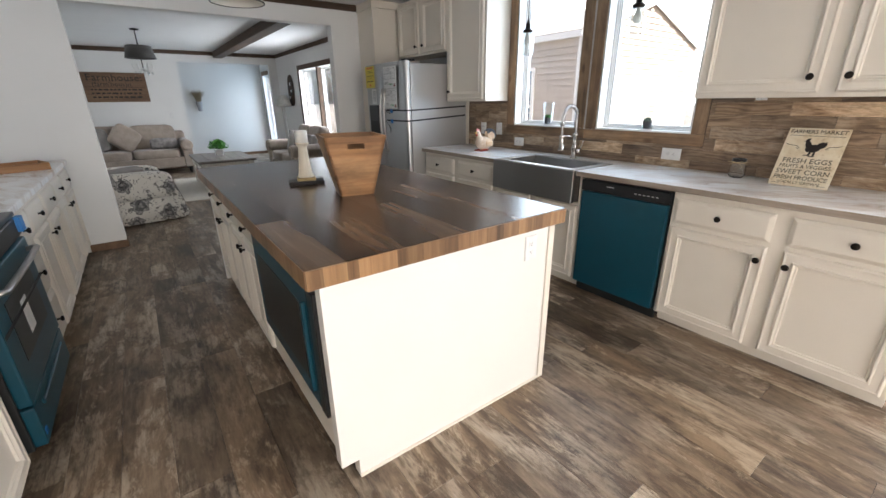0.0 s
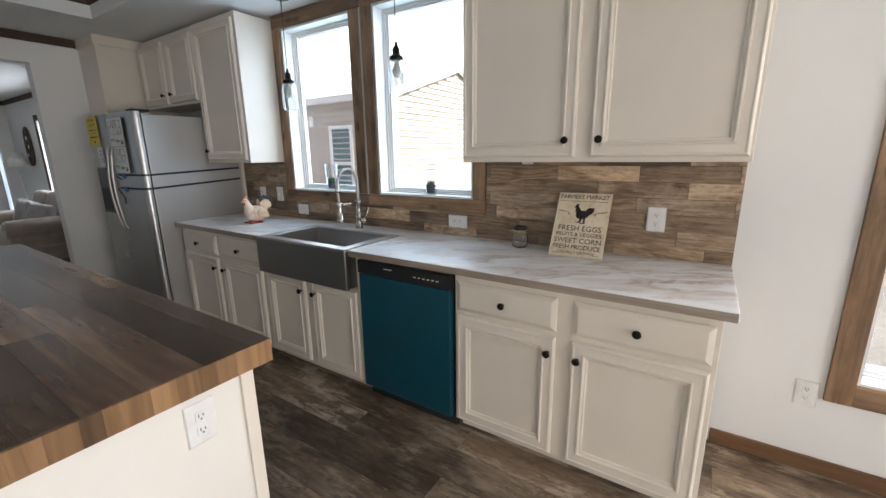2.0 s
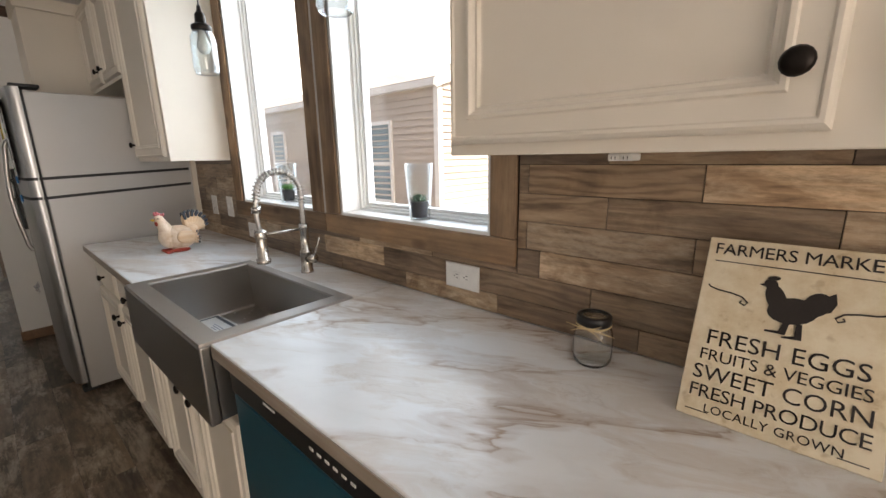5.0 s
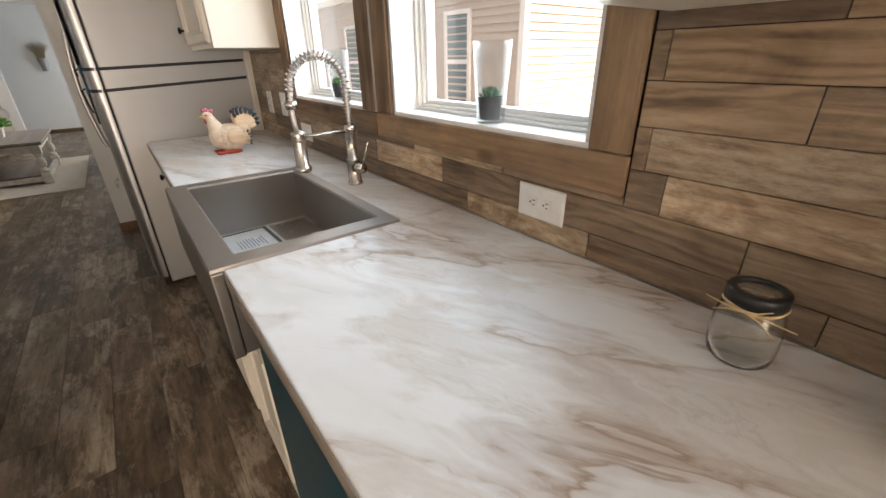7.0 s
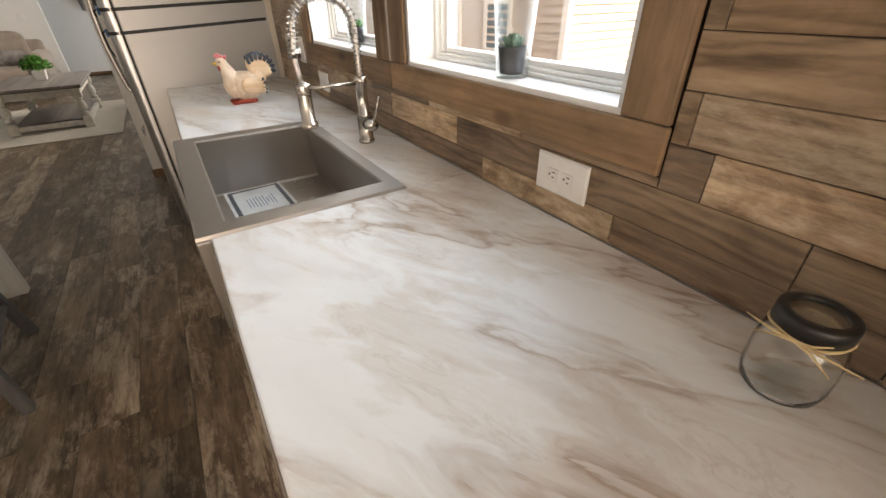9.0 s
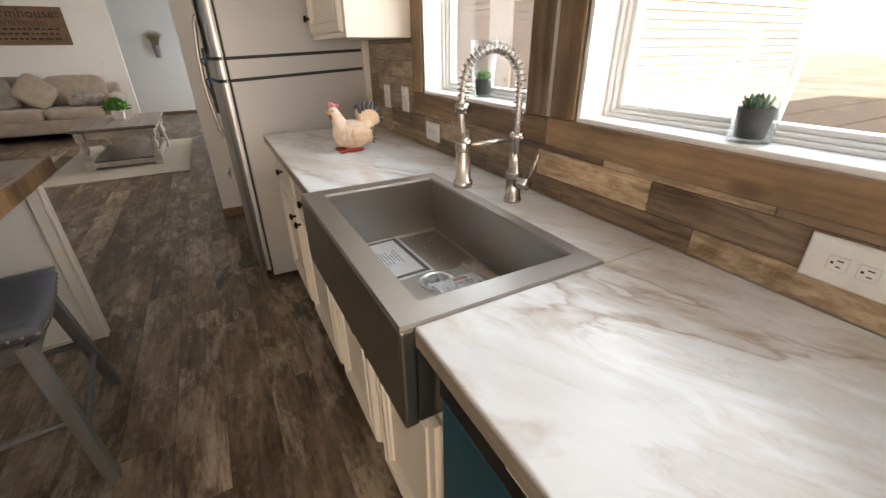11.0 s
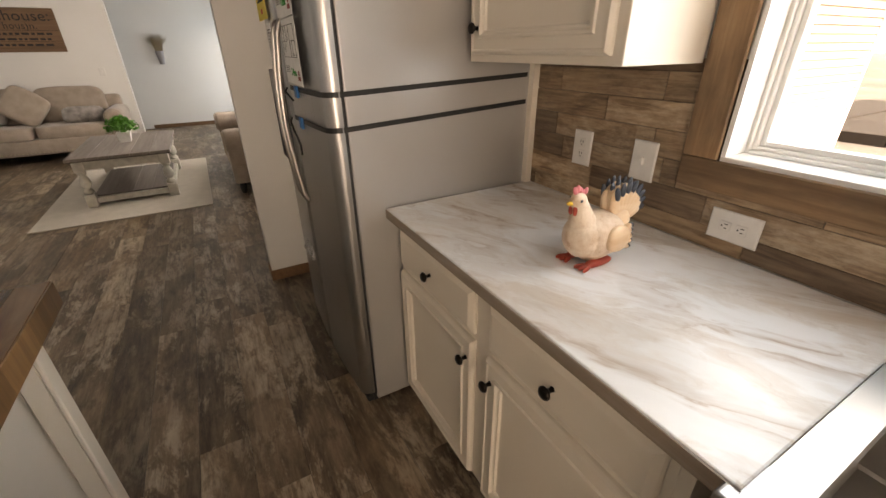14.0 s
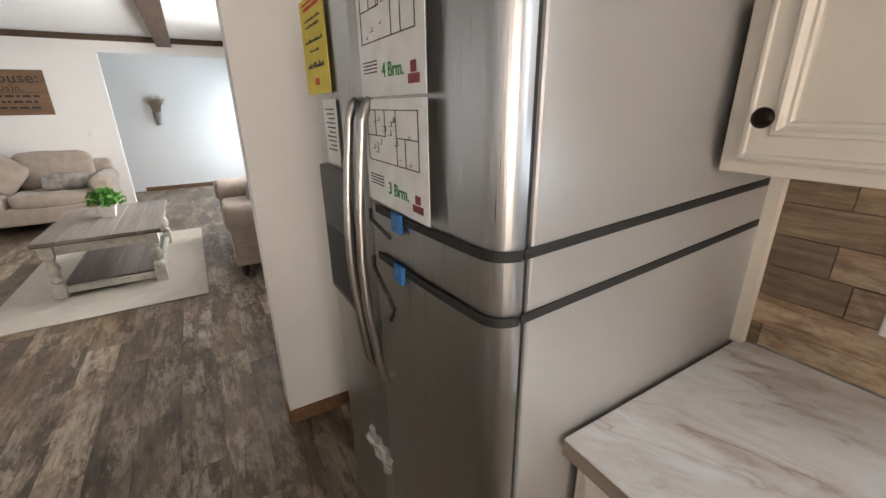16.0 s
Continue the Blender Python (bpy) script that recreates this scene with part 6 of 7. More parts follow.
# wooden lettered sign on the sofa wall
PLAQUE = wood("plaque_wood", (0.09, 0.048, 0.026), (0.17, 0.094, 0.05), (0.25, 0.15, 0.085), 0, 0.55, False, 40)
fs = thing("wall_plaque", pose(-0.14, YF - 0.03, 1.735), "brown wooden plaque with dark lettering above the sofa", "sign")
part("plaque_board", one(-0.53, 0.53, 0.0, 0.03, -0.285, 0.285, 0.003), PLAQUE, fs)
for i in range(3):
    part("board_seam", one(-0.53, 0.53, -0.0008, 0.001, -0.145 + i * 0.143, -0.142 + i * 0.143), DARK_WOOD, fs)
up = lambda x2, z2: pose(x2, -0.001, z2, 90, 0, 0)
letters("Farmhouse:", 0.19, SIGN_INK, fs, up(0.0, 0.18), spacing=1.05)
letters("(farm'hous)n.", 0.12, SIGN_INK, fs, up(-0.05, 0.055), spacing=1.05)
random.seed(31)
bm = bmesh.new()
for z in (-0.045, -0.115, -0.19):
    a = -0.42
    while a < 0.40:
        s = random.uniform(0.03, 0.10)
        box(bm, a, min(a + s, 0.43), -0.0014, 0.0002, z - 0.014, z + 0.014)
        a += s + 0.025
part("small_print", bm, SIGN_INK, fs, "rows of small dark script")["kind"] = "stuff"

# wall pocket with dried grass on the entry wall
wp = thing("wall_vase", pose(1.49, YA - 0.055, 1.21), "grey metal wall pocket with dried grass", "vase")
bm = lathe([(0.042, 0.0), (0.045, 0.004), (0.078, 0.235), (0.082, 0.24), (0.078, 0.24), (0.072, 0.22), (0.01, 0.2)], 20)
for v in bm.verts:
    v.co.y *= 0.62
part("pocket", bm, metal("zinc", (0.42, 0.41, 0.42), 0.5), wp, "grey zinc cone", True)
random.seed(3)
bm = bmesh.new()
for k in range(210):
    a, ln = random.uniform(-0.72, 0.72), random.uniform(0.22, 0.36)
    y = random.uniform(-0.03, 0.02)
    x2 = random.uniform(-0.05, 0.05)
    tube([(x2, y, 0.2), (x2 + 0.4 * ln * math.sin(a) * 0.6, y, 0.2 + ln * 0.6), (x2 + ln * math.sin(a) * 0.8, y - 0.01, 0.2 + ln * math.cos(a))], [0.0022, 0.0022, 0.0012], 3, bm, False)
dg = part("dried_grass", bm, plain("dried_grass", (0.32, 0.245, 0.16), 0.9), wp, "brown dried grass stems")
dg["kind"] = "stuff"

# floor lamp, carved wall art and side table by the loveseat
lp = thing("floor_lamp", pose(2.96, 10.45, 0), "white floor lamp with a pale conical shade", "lamp")
part("base", lathe([(0.14, 0), (0.14, 0.015), (0.03, 0.03), (0.016, 0.05)], 24), PLATE, lp, "", True)
part("pole", lathe([(0.014, 0.05), (0.014, 0.7), (0.024, 0.72), (0.024, 0.78), (0.014, 0.8), (0.014, 1.36)], 14), PLATE, lp, "", True)
part("shade", lathe([(0.18, 1.32), (0.085, 1.56)], 28, cap=False), fabric("pale_shade", (0.78, 0.76, 0.70)), lp, "pale fabric shade", True).modifiers.new("thick", "SOLIDIFY").thickness = 0.003
wa = thing("carved_wall_art", pose(WX - 0.001, 10.30, 1.66), "dark carved wooden wall panel with pale cut-outs", "wall art")
bm = lump(bmesh.new(), (-0.014, 0, 0), (0.014, 0.22, 0.34), 0.75, 30)
part("panel", bm, WOOD_TRIM, wa, "", True)
for k in range(7):
    part("carving", lathe([(0.034, 0), (0.036, 0.006), (0.02, 0.008)], 14), PLATE if k % 2 else BLACK_MATTE, wa).matrix_local = pose(-0.026, 0.09 * math.sin(k * 1.9), -0.22 + k * 0.072, 0, -90, 0)
sd = thing("side_table", pose(2.78, 9.42, 0), "small dark side table beside the loveseat", "table")
part("tabletop", lathe([(0.22, 0.56), (0.225, 0.57), (0.225, 0.585), (0.22, 0.59)], 28), GREYTOP, sd, "", True)
part("pedestal", lathe([(0.03, 0.03), (0.025, 0.3), (0.04, 0.56)], 16), WORN_WHITE, sd, "", True)
part("foot", lathe([(0.17, 0), (0.17, 0.02), (0.04, 0.035)], 24), WORN_WHITE, sd, "", True)
hp = thing("ring_ornament", pose(2.72, 9.40, 0.5905), "dark metal ring ornament on a small stand", "ornament")
part("ring", tube([(0, 0.085 * math.cos(a), 0.15 + 0.085 * math.sin(a)) for a in (2 * math.pi * k / 30 for k in range(31))], 0.007, 8, cap=False), BRONZE, hp, "", True)
part("stand", lathe([(0.05, 0), (0.05, 0.012), (0.012, 0.02), (0.01, 0.066)], 18), BRONZE, hp, "", True)
casing("trim_entry_door", [(WX - 0.02, WX, 11.66, 11.75, 0.0, 2.2), (WX - 0.02, WX, 12.75, 12.80, 0.0, 2.2), (WX - 0.02, WX, 11.75, 12.75, 2.1, 2.2)], [CASING_V, CASING_V, CASING_H], "dark stained wood boards framing the glazed entry door")

# ---- outside ----
GRAVEL, nt, b = material("gravel_lot")
n1 = node(nt, "TexNoise", Scale=14.0, Detail=9.0, Roughness=0.75)
nt.links.new(mapped(nt, (1, 1, 1)), n1.inputs["Vector"])
n2 = node(nt, "TexNoise", Scale=0.35, Detail=4.0)
nt.links.new(mapped(nt, (1, 1, 1)), n2.inputs["Vector"])
c = mix(nt, 0.5, ramp(nt, n1.outputs[0], [(0.3, (0.10, 0.09, 0.08)), (0.7, (0.32, 0.29, 0.26))]), ramp(nt, n2.outputs[0], [(0.35, (0.13, 0.12, 0.10)), (0.65, (0.30, 0.28, 0.25))]))
nt.links.new(c, b.inputs["Base Color"])
b.inputs["Roughness"].default_value = 0.95
bumped(nt, b, n1.outputs[0], 0.6, 0.02)
structure("ground", one(-400, 400, -400, 400, -0.95, -0.75), GRAVEL, "grey gravel lot around the house")
SIDING = painted("tan_vinyl_siding", (0.54, 0.475, 0.415), 0.6, 0.08, 0.1, 3.0)
# roof colour lifted to look washed out in strong sun
ROOFING = plain("pale_shingle", (0.50, 0.48, 0.45), 0.95)
hs = thing("neighbour_house", pose(0, 0, 0), "tan lap-sided single-storey house with white trim and low gable", "house")
HX, HY, HX2, HY2, PK = 7.7, 5.7, 12.6, 19.0, 3.46
MX = (HX + HX2) / 2
core = part("wall", boxes((HX + 0.03, HX2 - 0.03, HY + 0.03, HY2, -0.40, 2.66)), SIDING, hs)
bm = bmesh.new()
h = 0.122


def lap(bm, a, b2, z, out):
    """One lapped board from a to b2 (plan points), lower edge standing out."""
    a, b2, out = Vector((*a, 0)), Vector((*b2, 0)), Vector((*out, 0))
    v = [bm.verts.new(p) for p in (a + out * 0.034 + Vector((0, 0, z)), b2 + out * 0.034 + Vector((0, 0, z)), b2 + out * 0.003 + Vector((0, 0, z + h)), a + out * 0.003 + Vector((0, 0, z + h)), a + Vector((0, 0, z)), b2 + Vector((0, 0, z)))]
    bm.faces.new((v[0], v[1], v[2], v[3]))
    bm.faces.new((v[1], v[0], v[4], v[5]))


z = -0.38
while z < PK - 0.1:
    if z < 2.6:
        lap(bm, (HX + 0.03, HY2), (HX + 0.03, HY + 0.1), z, (-1, 0))
    inset = 0.0 if z + h < 2.66 else (z + h - 2.66) / (PK - 2.66) * (MX - HX)
    if MX - HX - inset > 0.15:
        lap(bm, (HX + 0.1 + inset, HY + 0.03), (HX2 - 0.1 - inset, HY + 0.03), z, (0, -1))
    z += h
sd2 = part("siding", bm, SIDING, core, "horizontal lapped boards")
sd2["kind"] = "stuff"
bm = bmesh.new()
vs3 = [bm.verts.new(p) for p in ((HX, HY + 0.035, 2.62), (HX2, HY + 0.035, 2.62), (MX, HY + 0.035, PK), (HX, HY2, 2.62), (HX2, HY2, 2.62), (MX, HY2, PK))]
for f in ((0, 1, 2), (3, 5, 4), (0, 2, 5, 3), (1, 4, 5, 2)):
    bm.faces.new([vs3[i] for i in f])
part("gable", bm, SIDING, hs)
for sgn in (-1, 1):
    bm = bmesh.new()
    ex2 = HX - 0.12 if sgn < 0 else HX2 + 0.12
    ez = 2.66 - 0.04
    q = []
    for yy in (HY - 0.05, HY2 + 0.3):
        for (px, pz) in ((ex2, ez), (MX, PK + 0.02), (MX, PK + 0.12), (ex2, ez + 0.10)):
            q.append(bm.verts.new((px, yy, pz)))
    for f in ((0, 1, 2, 3), (7, 6, 5, 4), (0, 4, 5, 1), (1, 5, 6, 2), (2, 6, 7, 3), (3, 7, 4, 0)):
        bm.faces.new([q[i] for i in f])
    bmesh.ops.recalc_face_normals(bm, faces=bm.faces[:])
    rf3 = part("roof", bm, ROOFING, hs, "shingle roof slope, coloured pale as if washed out by sun")
    bm = bmesh.new()
    q = []
    for yy in (HY - 0.075, HY - 0.05):
        for (px, pz) in ((ex2, ez - 0.07), (MX, PK - 0.06), (MX, PK + 0.13), (ex2, ez + 0.11)):
            q.append(bm.verts.new((px, yy, pz)))
    for f in ((0, 1, 2, 3), (7, 6, 5, 4), (0, 4, 5, 1), (1, 5, 6, 2), (2, 6, 7, 3), (3, 7, 4, 0)):
        bm.faces.new([q[i] for i in f])
    bmesh.ops.recalc_face_normals(bm, faces=bm.faces[:])
    part("fascia", bm, TRIM_WHITE, rf3, "white fascia board")
part("eave_board", one(HX - 0.14, HX - 0.12, HY - 0.05, HY2 + 0.3, 2.585, 2.70), TRIM_WHITE, hs, "white eave board")
part("soffit", one(HX - 0.12, HX + 0.03, HY - 0.05, HY2 + 0.3, 2.59, 2.605), TRIM_WHITE, hs)
for q in ((HX, HX + 0.11, HY - 0.005, HY + 0.11, -0.4, 2.62), (HX2 - 0.11, HX2, HY - 0.005, HY + 0.11, -0.4, 2.62)):
    part("corner_trim", one(*q), TRIM_WHITE, hs, "white corner trim")
part("skirting", one(HX + 0.05, HX2 - 0.05, HY + 0.06, HY2, -0.76, -0.40), plain("dark_skirting", (0.06, 0.055, 0.05), 0.9), hs, "dark foundation skirting")
BLUEGLASS = plain("blue_window", (0.10, 0.17, 0.21), 0.12, 0.0, 0.8)
for y0w, y1w in ((6.94, 7.68), (11.2, 11.95)):
    wdw = part("window", boxes((HX - 0.03, HX + 0.04, y0w, y0w + 0.07, 0.45, 2.09), (HX - 0.03, HX + 0.04, y1w - 0.07, y1w, 0.45, 2.09), (HX - 0.03, HX + 0.04, y0w + 0.07, y1w - 0.07, 0.45, 0.52), (HX - 0.03, HX + 0.04, y0w + 0.07, y1w - 0.07, 2.02, 2.09), (HX - 0.025, HX + 0.03, y0w + 0.07, y1w - 0.07, 1.22, 1.29)), TRIM_WHITE, hs, "white framed sash window")
    part("pane", one(HX + 0.005, HX + 0.012, y0w + 0.07, y1w - 0.07, 0.52, 1.22), BLUEGLASS, wdw, "blue-grey reflecting pane")
    part("pane", one(HX + 0.005, HX + 0.012, y0w + 0.07, y1w - 0.07, 1.29, 2.02), BLUEGLASS, wdw, "blue-grey reflecting pane")
    part("blind_slats", boxes(*[(HX + 0.001, HX + 0.004, y0w + 0.075, y1w - 0.075, 1.30 + 0.03 * i, 1.318 + 0.03 * i) for i in range(24)]), plain("teal_blind", (0.16, 0.25, 0.28), 0.6), wdw, "closed pale blinds")
hd = part("door", one(HX - 0.03, HX + 0.03, 8.42, 9.18, -0.35, 2.26, 0.01), TRIM_WHITE, hs, "plain white door")
part("door_knob", lump(bmesh.new(), (HX - 0.06, 8.50, 0.75), (0.03, 0.03, 0.03), 1, 12), STEEL, hd)
pl2 = part("porch_light", boxes((HX - 0.10, HX - 0.0, 8.20, 8.27, 2.10, 2.33), bevel=0.01), PLATE, hs, "white porch light")
lb = thing("lumber_stack", pose(0, 0, 0), "dark timber stack on the gravel lot", "lumber")
for j in range(4):
    part("plank_bundle", one(15.5, 24.0, 2.5 + j * 1.6, 4.0 + j * 1.6, -0.75, -0.49, 0.01), plain("dark_timber", (0.05, 0.04, 0.032), 0.9), lb)

# far emissive sheet, its glow standing in for the washed-out sky
m, nt, b = material("sky_glow")
b.inputs["Base Color"].default_value = (0.8, 0.8, 0.8, 1)
b.inputs["Emission Color"].default_value = (1.0, 0.985, 0.96, 1)
b.inputs["Emission Strength"].default_value = 2.0
structure("backdrop", one(150, 150.5, -260, 320, -1.0, 130), m, "glowing sheet that stands in for the white sky low over the horizon")

# ---- light in the openings ----
for hole in WIN:
    window_light(*hole, WX + 0.15, W_KITCHEN, -1)
window_light(*DINE, WX + 0.15, W_DINE, -1, (0.96, 0.97, 1.0))
window_light(*LIVE, WX + 0.15, W_LIVE, -1, (0.84, 0.92, 1.0))
window_light(*ENTRY, WX + 0.15, W_ENTRY, -1)
# fill lamp in the added south opening
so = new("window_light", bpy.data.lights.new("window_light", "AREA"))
so.data.shape, so.data.size, so.data.size_y, so.data.energy, so.data.color = "RECTANGLE", SOUTH[1] - SOUTH[0], SOUTH[3] - SOUTH[2], FILL_SOUTH, (1.0, 0.97, 0.93)
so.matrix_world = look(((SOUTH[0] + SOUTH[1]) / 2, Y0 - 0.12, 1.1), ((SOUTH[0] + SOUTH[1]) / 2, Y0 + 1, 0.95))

# ---- plank backsplash ----
def reclaimed(name, tint, worn, ringed):
    """Weathered board: grain, growth rings, whitish worn patches and dark stains; worn and ringed say how much."""
    m, nt, b = material(name)
    shift, rnd = random_shift(nt, 60.0)
    n1 = node(nt, "TexNoise", Scale=55.0, Detail=9.0, Roughness=0.66, Distortion=0.8)
    n2 = node(nt, "TexNoise", Scale=9.0, Detail=7.0, Roughness=0.65, Distortion=1.2)
    n3 = node(nt, "TexWave", Scale=13.0, Distortion=17.0, Detail=3.0)
    n3.bands_direction = "Z"
    n4 = node(nt, "TexNoise", Scale=70.0, Detail=6.0, Roughness=0.75)
    n5 = node(nt, "TexNoise", Scale=3.2, Detail=3.0, Roughness=0.5)
    for n, way in ((n1, (1, 0.09, 1)), (n2, (1, 0.42, 1)), (n3, (1, 0.17, 1)), (n4, (1, 0.3, 1)), (n5, (1, 0.7, 1))):
        nt.links.new(mapped(nt, way, shift=shift), n.inputs["Vector"])
    grain = ramp(nt, n1.outputs[0], [(0.35, (0.125, 0.088, 0.060)), (0.5, (0.26, 0.19, 0.134)), (0.66, (0.44, 0.345, 0.255))])
    rings = ramp(nt, n3.outputs[1], [(0.05, (0.165, 0.115, 0.08)), (0.35, (0.27, 0.20, 0.142)), (0.95, (0.37, 0.285, 0.21))])
    c = mix(nt, ringed, grain, rings)
    wear = ramp(nt, n2.outputs[0], [(0.42, (0, 0, 0)), (0.56, (1, 1, 1))])
    speck = ramp(nt, n4.outputs[0], [(0.40, (0.25, 0.25, 0.25)), (0.60, (1, 1, 1))])
    wear = mix(nt, 1.0, mix(nt, 1.0, wear, speck, "MULTIPLY"), (worn, worn, worn), "MULTIPLY")
    c = mix(nt, wear, c, (0.60, 0.54, 0.46))
    c = mix(nt, 0.45, c, ramp(nt, n2.outputs[0], [(0.30, (0.32, 0.30, 0.29)), (0.46, (1, 1, 1))]), "MULTIPLY")
    c = mix(nt, 0.6, c, ramp(nt, n5.outputs[0], [(0.34, (0.66, 0.64, 0.63)), (0.5, (1, 1, 1)), (0.66, (1.25, 1.22, 1.16))]), "MULTIPLY")
    c = mix(nt, 1.0, c, tint, "MULTIPLY")
    tone = ramp(nt, rnd, [(0.0, (0.84, 0.83, 0.83)), (0.5, (1.0, 1.0, 1.0)), (1.0, (1.14, 1.11, 1.06))])
    nt.links.new(mix(nt, 1.0, c, tone, "MULTIPLY"), b.inputs["Base Color"])
    b.inputs["Roughness"].default_value = 0.46
    bumped(nt, b, n1.outputs[0], 0.4, 0.0015)
    return m


BROWN_BOARD = reclaimed("brown_board", (0.88, 0.80, 0.69), 0.26, 0.15)
RING_BOARD = reclaimed("ringed_board", (0.98, 0.89, 0.77), 0.2, 0.65)
WORN_BOARD = reclaimed("whitewashed_board", (0.98, 0.90, 0.79), 0.62, 0.2)
PALE_BOARD = reclaimed("pale_board", (1.24, 1.12, 0.96), 0.6, 0.2)
DARK_BOARD = reclaimed("dark_board", (0.62, 0.56, 0.51), 0.15, 0.25)
splash = structure("wall_backsplash", boxes((WX - 0.004, WX - 0.0005, -0.005, 3.828, 0.92, 1.079), (WX - 0.004, WX - 0.0005, -0.005, 1.346, 1.079, 1.40), (WX - 0.004, WX - 0.0005, 3.063, 3.828, 1.079, 1.40)), DARK_WOOD, "reclaimed wood plank backsplash with staggered boards")
random.seed(77)
BOARD_LONG = 0.405
edges = [0.9205, 0.982, 1.060, 1.137, 1.215, 1.292, 1.369, 1.402]
joints = [1.321, 1.038, 1.185, 1.228, 1.012, 1.226, 1.017]     # where one butt joint of each row lies
# boards that stand out, by row and by how many boards they lie from that joint
known = {(0, 0): WORN_BOARD, (0, -1): DARK_BOARD, (0, -2): BROWN_BOARD, (0, -3): WORN_BOARD, (1, 0): RING_BOARD, (1, -1): BROWN_BOARD, (1, 1): DARK_BOARD, (1, 2): PALE_BOARD, (1, -3): WORN_BOARD, (2, 0): DARK_BOARD, (2, -1): PALE_BOARD,
         (3, 0): BROWN_BOARD, (3, -1): WORN_BOARD, (3, -2): RING_BOARD, (3, -3): WORN_BOARD, (4, 0): RING_BOARD, (4, -1): BROWN_BOARD, (4, -2): WORN_BOARD, (5, 0): BROWN_BOARD, (5, -1): RING_BOARD, (5, -2): PALE_BOARD, (5, -3): BROWN_BOARD, (6, 0): DARK_BOARD, (6, -1): BROWN_BOARD}
for r, (za, zb2) in enumerate(zip(edges, edges[1:])):
    for k in range(-5, 8):
        y, y2 = max(joints[r] + k * BOARD_LONG, -0.005), min(joints[r] + (k + 1) * BOARD_LONG, 3.828)
        kind_of = known.get((r, k)) or random.choice((BROWN_BOARD, BROWN_BOARD, RING_BOARD, WORN_BOARD, DARK_BOARD, PALE_BOARD))
        if r < 2:
            cuts = [(y, y2, za, zb2)]
        else:
            cuts = [(y, min(y2, 1.255), za, zb2), (max(y, 3.158), y2, za, zb2)]
            if r == 2:   # the strip under the casing
                cuts.append((max(y, 1.2555), min(y2, 3.1575), za, 1.0785))
        for p, q, lo2, hi2 in cuts:
            if q - p > 0.012:
                part("board", one(WX - 0.0115 - random.uniform(0, 0.0022), WX - 0.004, p + 0.0008, q - 0.0008, lo2 + 0.0007, hi2 - 0.0007, 0.0009), kind_of, splash)
part("end_filler", one(3.10, WX - 0.0005, 3.775, 3.827, 0.92, 1.388), CABINET, bpy.data.objects["wall_backsplash"], "white filler strip by the fridge")

# ---- plank floor ----
m, nt, b = material("rustic_vinyl_plank")
shift, rnd = random_shift(nt, 70.0)
n1 = node(nt, "TexNoise", Scale=46.0, Detail=9.0, Roughness=0.68, Distortion=0.2)
n2 = node(nt, "TexNoise", Scale=4.2, Detail=10.0, Roughness=0.70, Distortion=0.3)
n3 = node(nt, "TexNoise", Scale=6.0, Detail=11.0, Roughness=0.76, Distortion=0.3)
n4 = node(nt, "TexNoise", Scale=2.1, Detail=5.0, Roughness=0.6)
n5 = node(nt, "TexNoise", Scale=17.0, Detail=8.0, Roughness=0.7)
for n, way in ((n1, (1, 0.12, 1)), (n2, (1, 0.30, 1)), (n3, (1, 0.36, 1)), (n4, (1, 0.55, 1)), (n5, (1, 0.5, 1))):
    nt.links.new(mapped(nt, way, shift=shift), n.inputs["Vector"])
grain = ramp(nt, n1.outputs[0], [(0.36, (0.035, 0.026, 0.020)), (0.5, (0.12, 0.094, 0.073)), (0.64, (0.27, 0.225, 0.185))])
patch = ramp(nt, n2.outputs[0], [(0.36, (0.022, 0.015, 0.011)), (0.47, (0.10, 0.073, 0.052)), (0.60, (0.25, 0.20, 0.155))])
c = mix(nt, 0.66, grain, patch)
wash = ramp(nt, n3.outputs[0], [(0.485, (0, 0, 0)), (0.535, (0.55, 0.55, 0.55)), (0.64, (0.92, 0.92, 0.92))])
wash = mix(nt, 1.0, wash, ramp(nt, n1.outputs[0], [(0.36, (0.2, 0.2, 0.2)), (0.52, (1, 1, 1))]), "MULTIPLY")
wash = mix(nt, 1.0, wash, ramp(nt, n4.outputs[0], [(0.36, (0.12, 0.12, 0.12)), (0.56, (1, 1, 1))]), "MULTIPLY")
c = mix(nt, wash, c, (0.47, 0.435, 0.39))
c = mix(nt, 0.7, c, ramp(nt, n5.outputs[0], [(0.34, (0.42, 0.38, 0.34)), (0.46, (1, 1, 1))]), "MULTIPLY")
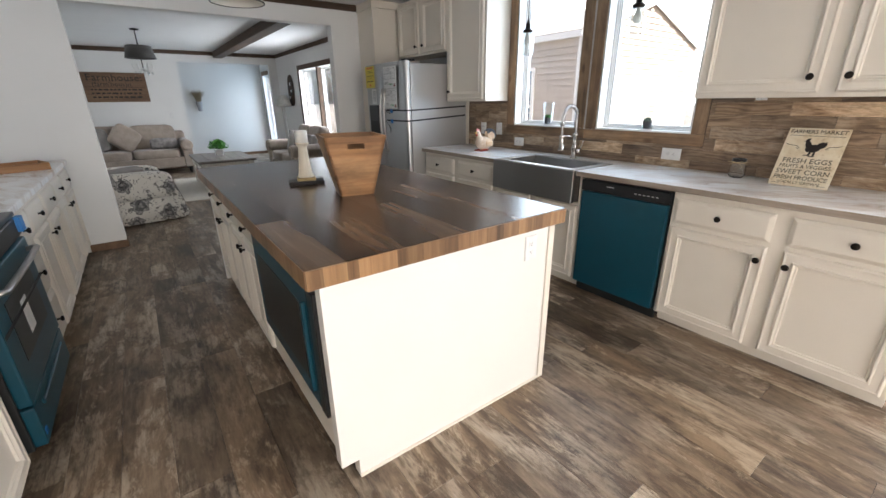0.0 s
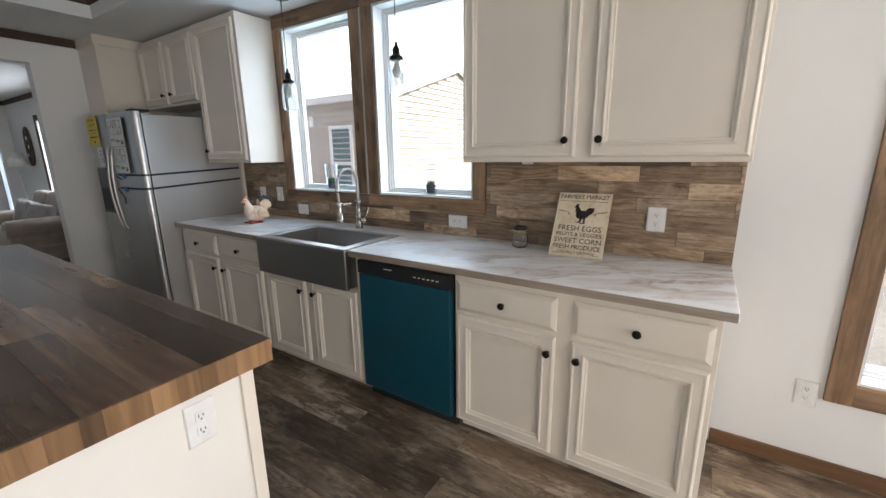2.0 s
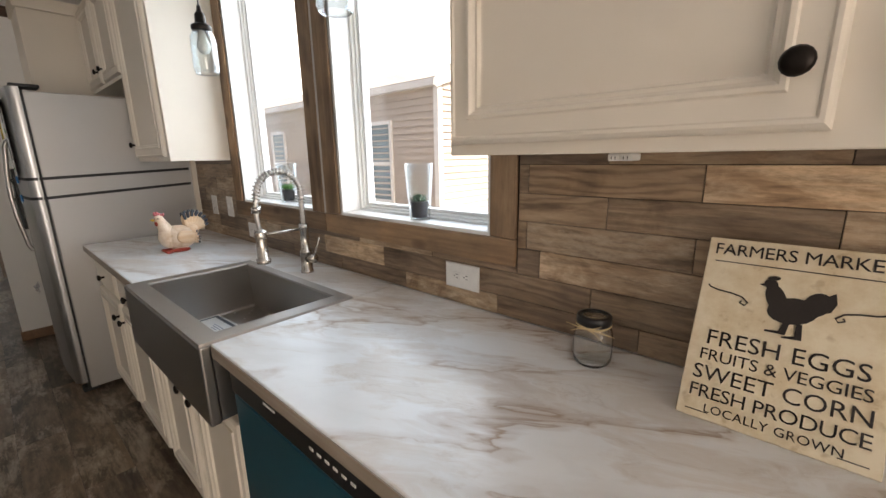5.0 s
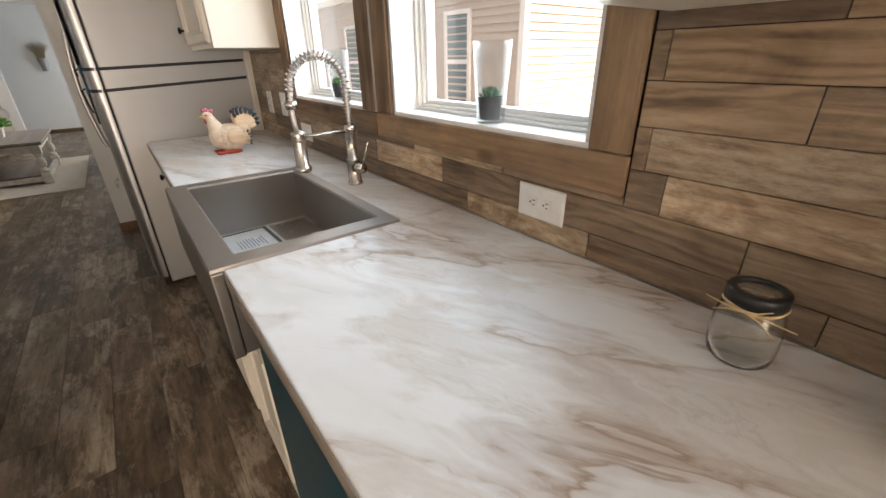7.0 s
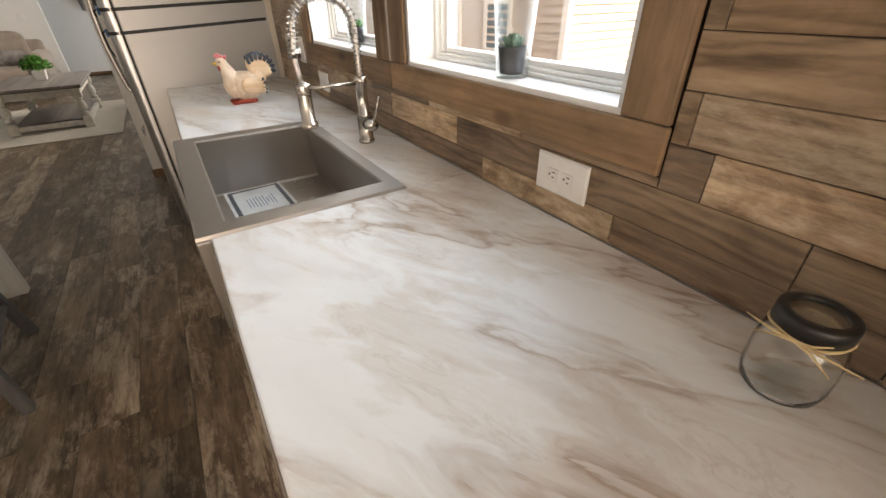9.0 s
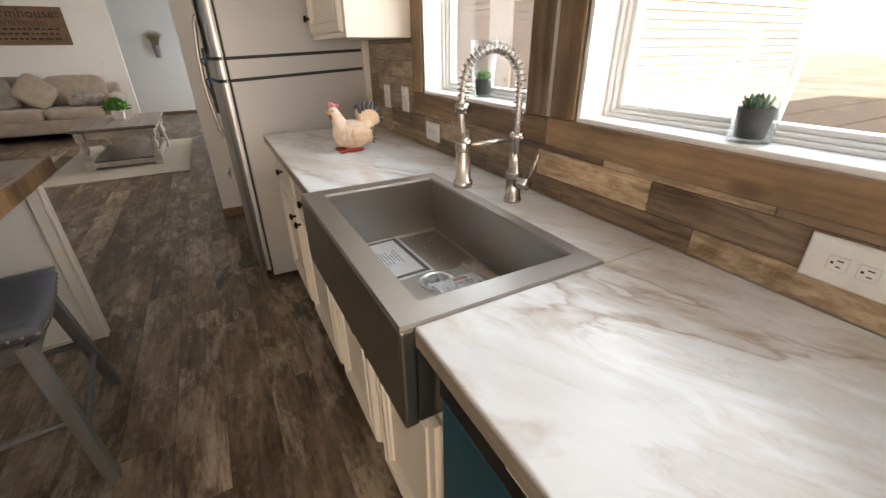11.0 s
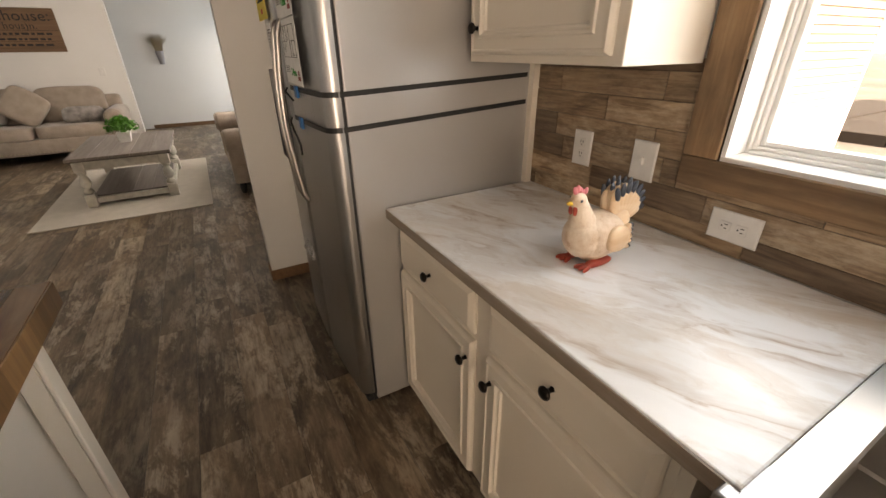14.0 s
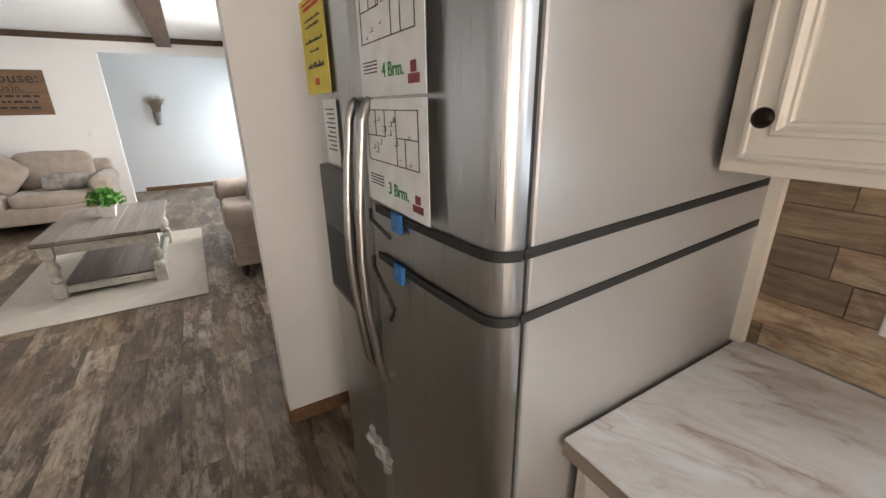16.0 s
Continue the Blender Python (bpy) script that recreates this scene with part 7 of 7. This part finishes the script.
c = mix(nt, 1.0, c, (1.20, 1.11, 0.99), "MULTIPLY")
tone = ramp(nt, rnd, [(0.0, (0.55, 0.53, 0.50)), (0.2, (1.1, 1.07, 1.04)), (0.4, (0.70, 0.67, 0.63)), (0.6, (1.24, 1.22, 1.19)), (0.8, (0.86, 0.78, 0.67)), (1.0, (1.15, 1.12, 1.09))])
nt.links.new(mix(nt, 1.0, c, tone, "MULTIPLY"), b.inputs["Base Color"])
rr = nt.nodes.new("ShaderNodeMapRange")
rr.inputs[3].default_value, rr.inputs[4].default_value = 0.30, 0.50
nt.links.new(n2.outputs[0], rr.inputs[0])
nt.links.new(rr.outputs[0], b.inputs["Roughness"])
bumped(nt, b, n1.outputs[0], 0.2, 0.0012)
VINYL = m
PW, PL = 0.182, 1.22
plank_me = bpy.data.meshes.new("plank")
bm = one(0, PW - 0.0012, 0, PL - 0.0012, -0.006, 0.0, 0.0009)
bm.to_mesh(plank_me)
bm.free()
plank_me.materials.append(VINYL)
random.seed(8)
rest = bmesh.new()
x = LX
while x < WX + 0.1:
    y = Y0 - random.uniform(0, PL)
    while y < YA:
        if y + PL < 10.0 and y > -1.6:
            ob = new("plank", plank_me)
            ob.parent = floor_base
            ob.location = (x, y, 0)
        else:
            box(rest, x, x + PW - 0.0012, y, y + PL - 0.0012, -0.006, 0.0)
        y += PL
    x += PW
pr = part("far_planks", rest, VINYL, floor_base)
pr["kind"] = "stuff"


# ---- origins at the base of each thing ----
bpy.context.view_layer.update()
for ob in [o for o in scene.objects if o.type == "EMPTY" and o.parent is None and o.location.length < 0.3]:
    pts2 = [c2.matrix_world @ Vector(k) for c2 in ob.children_recursive if c2.type == "MESH" for k in c2.bound_box]
    if pts2:
        base = Vector(((min(p.x for p in pts2) + max(p.x for p in pts2)) / 2, (min(p.y for p in pts2) + max(p.y for p in pts2)) / 2, min(p.z for p in pts2)))
        step = ob.matrix_world.inverted() @ base
        ob.location = base
        for c2 in ob.children:
            c2.location = c2.location - step
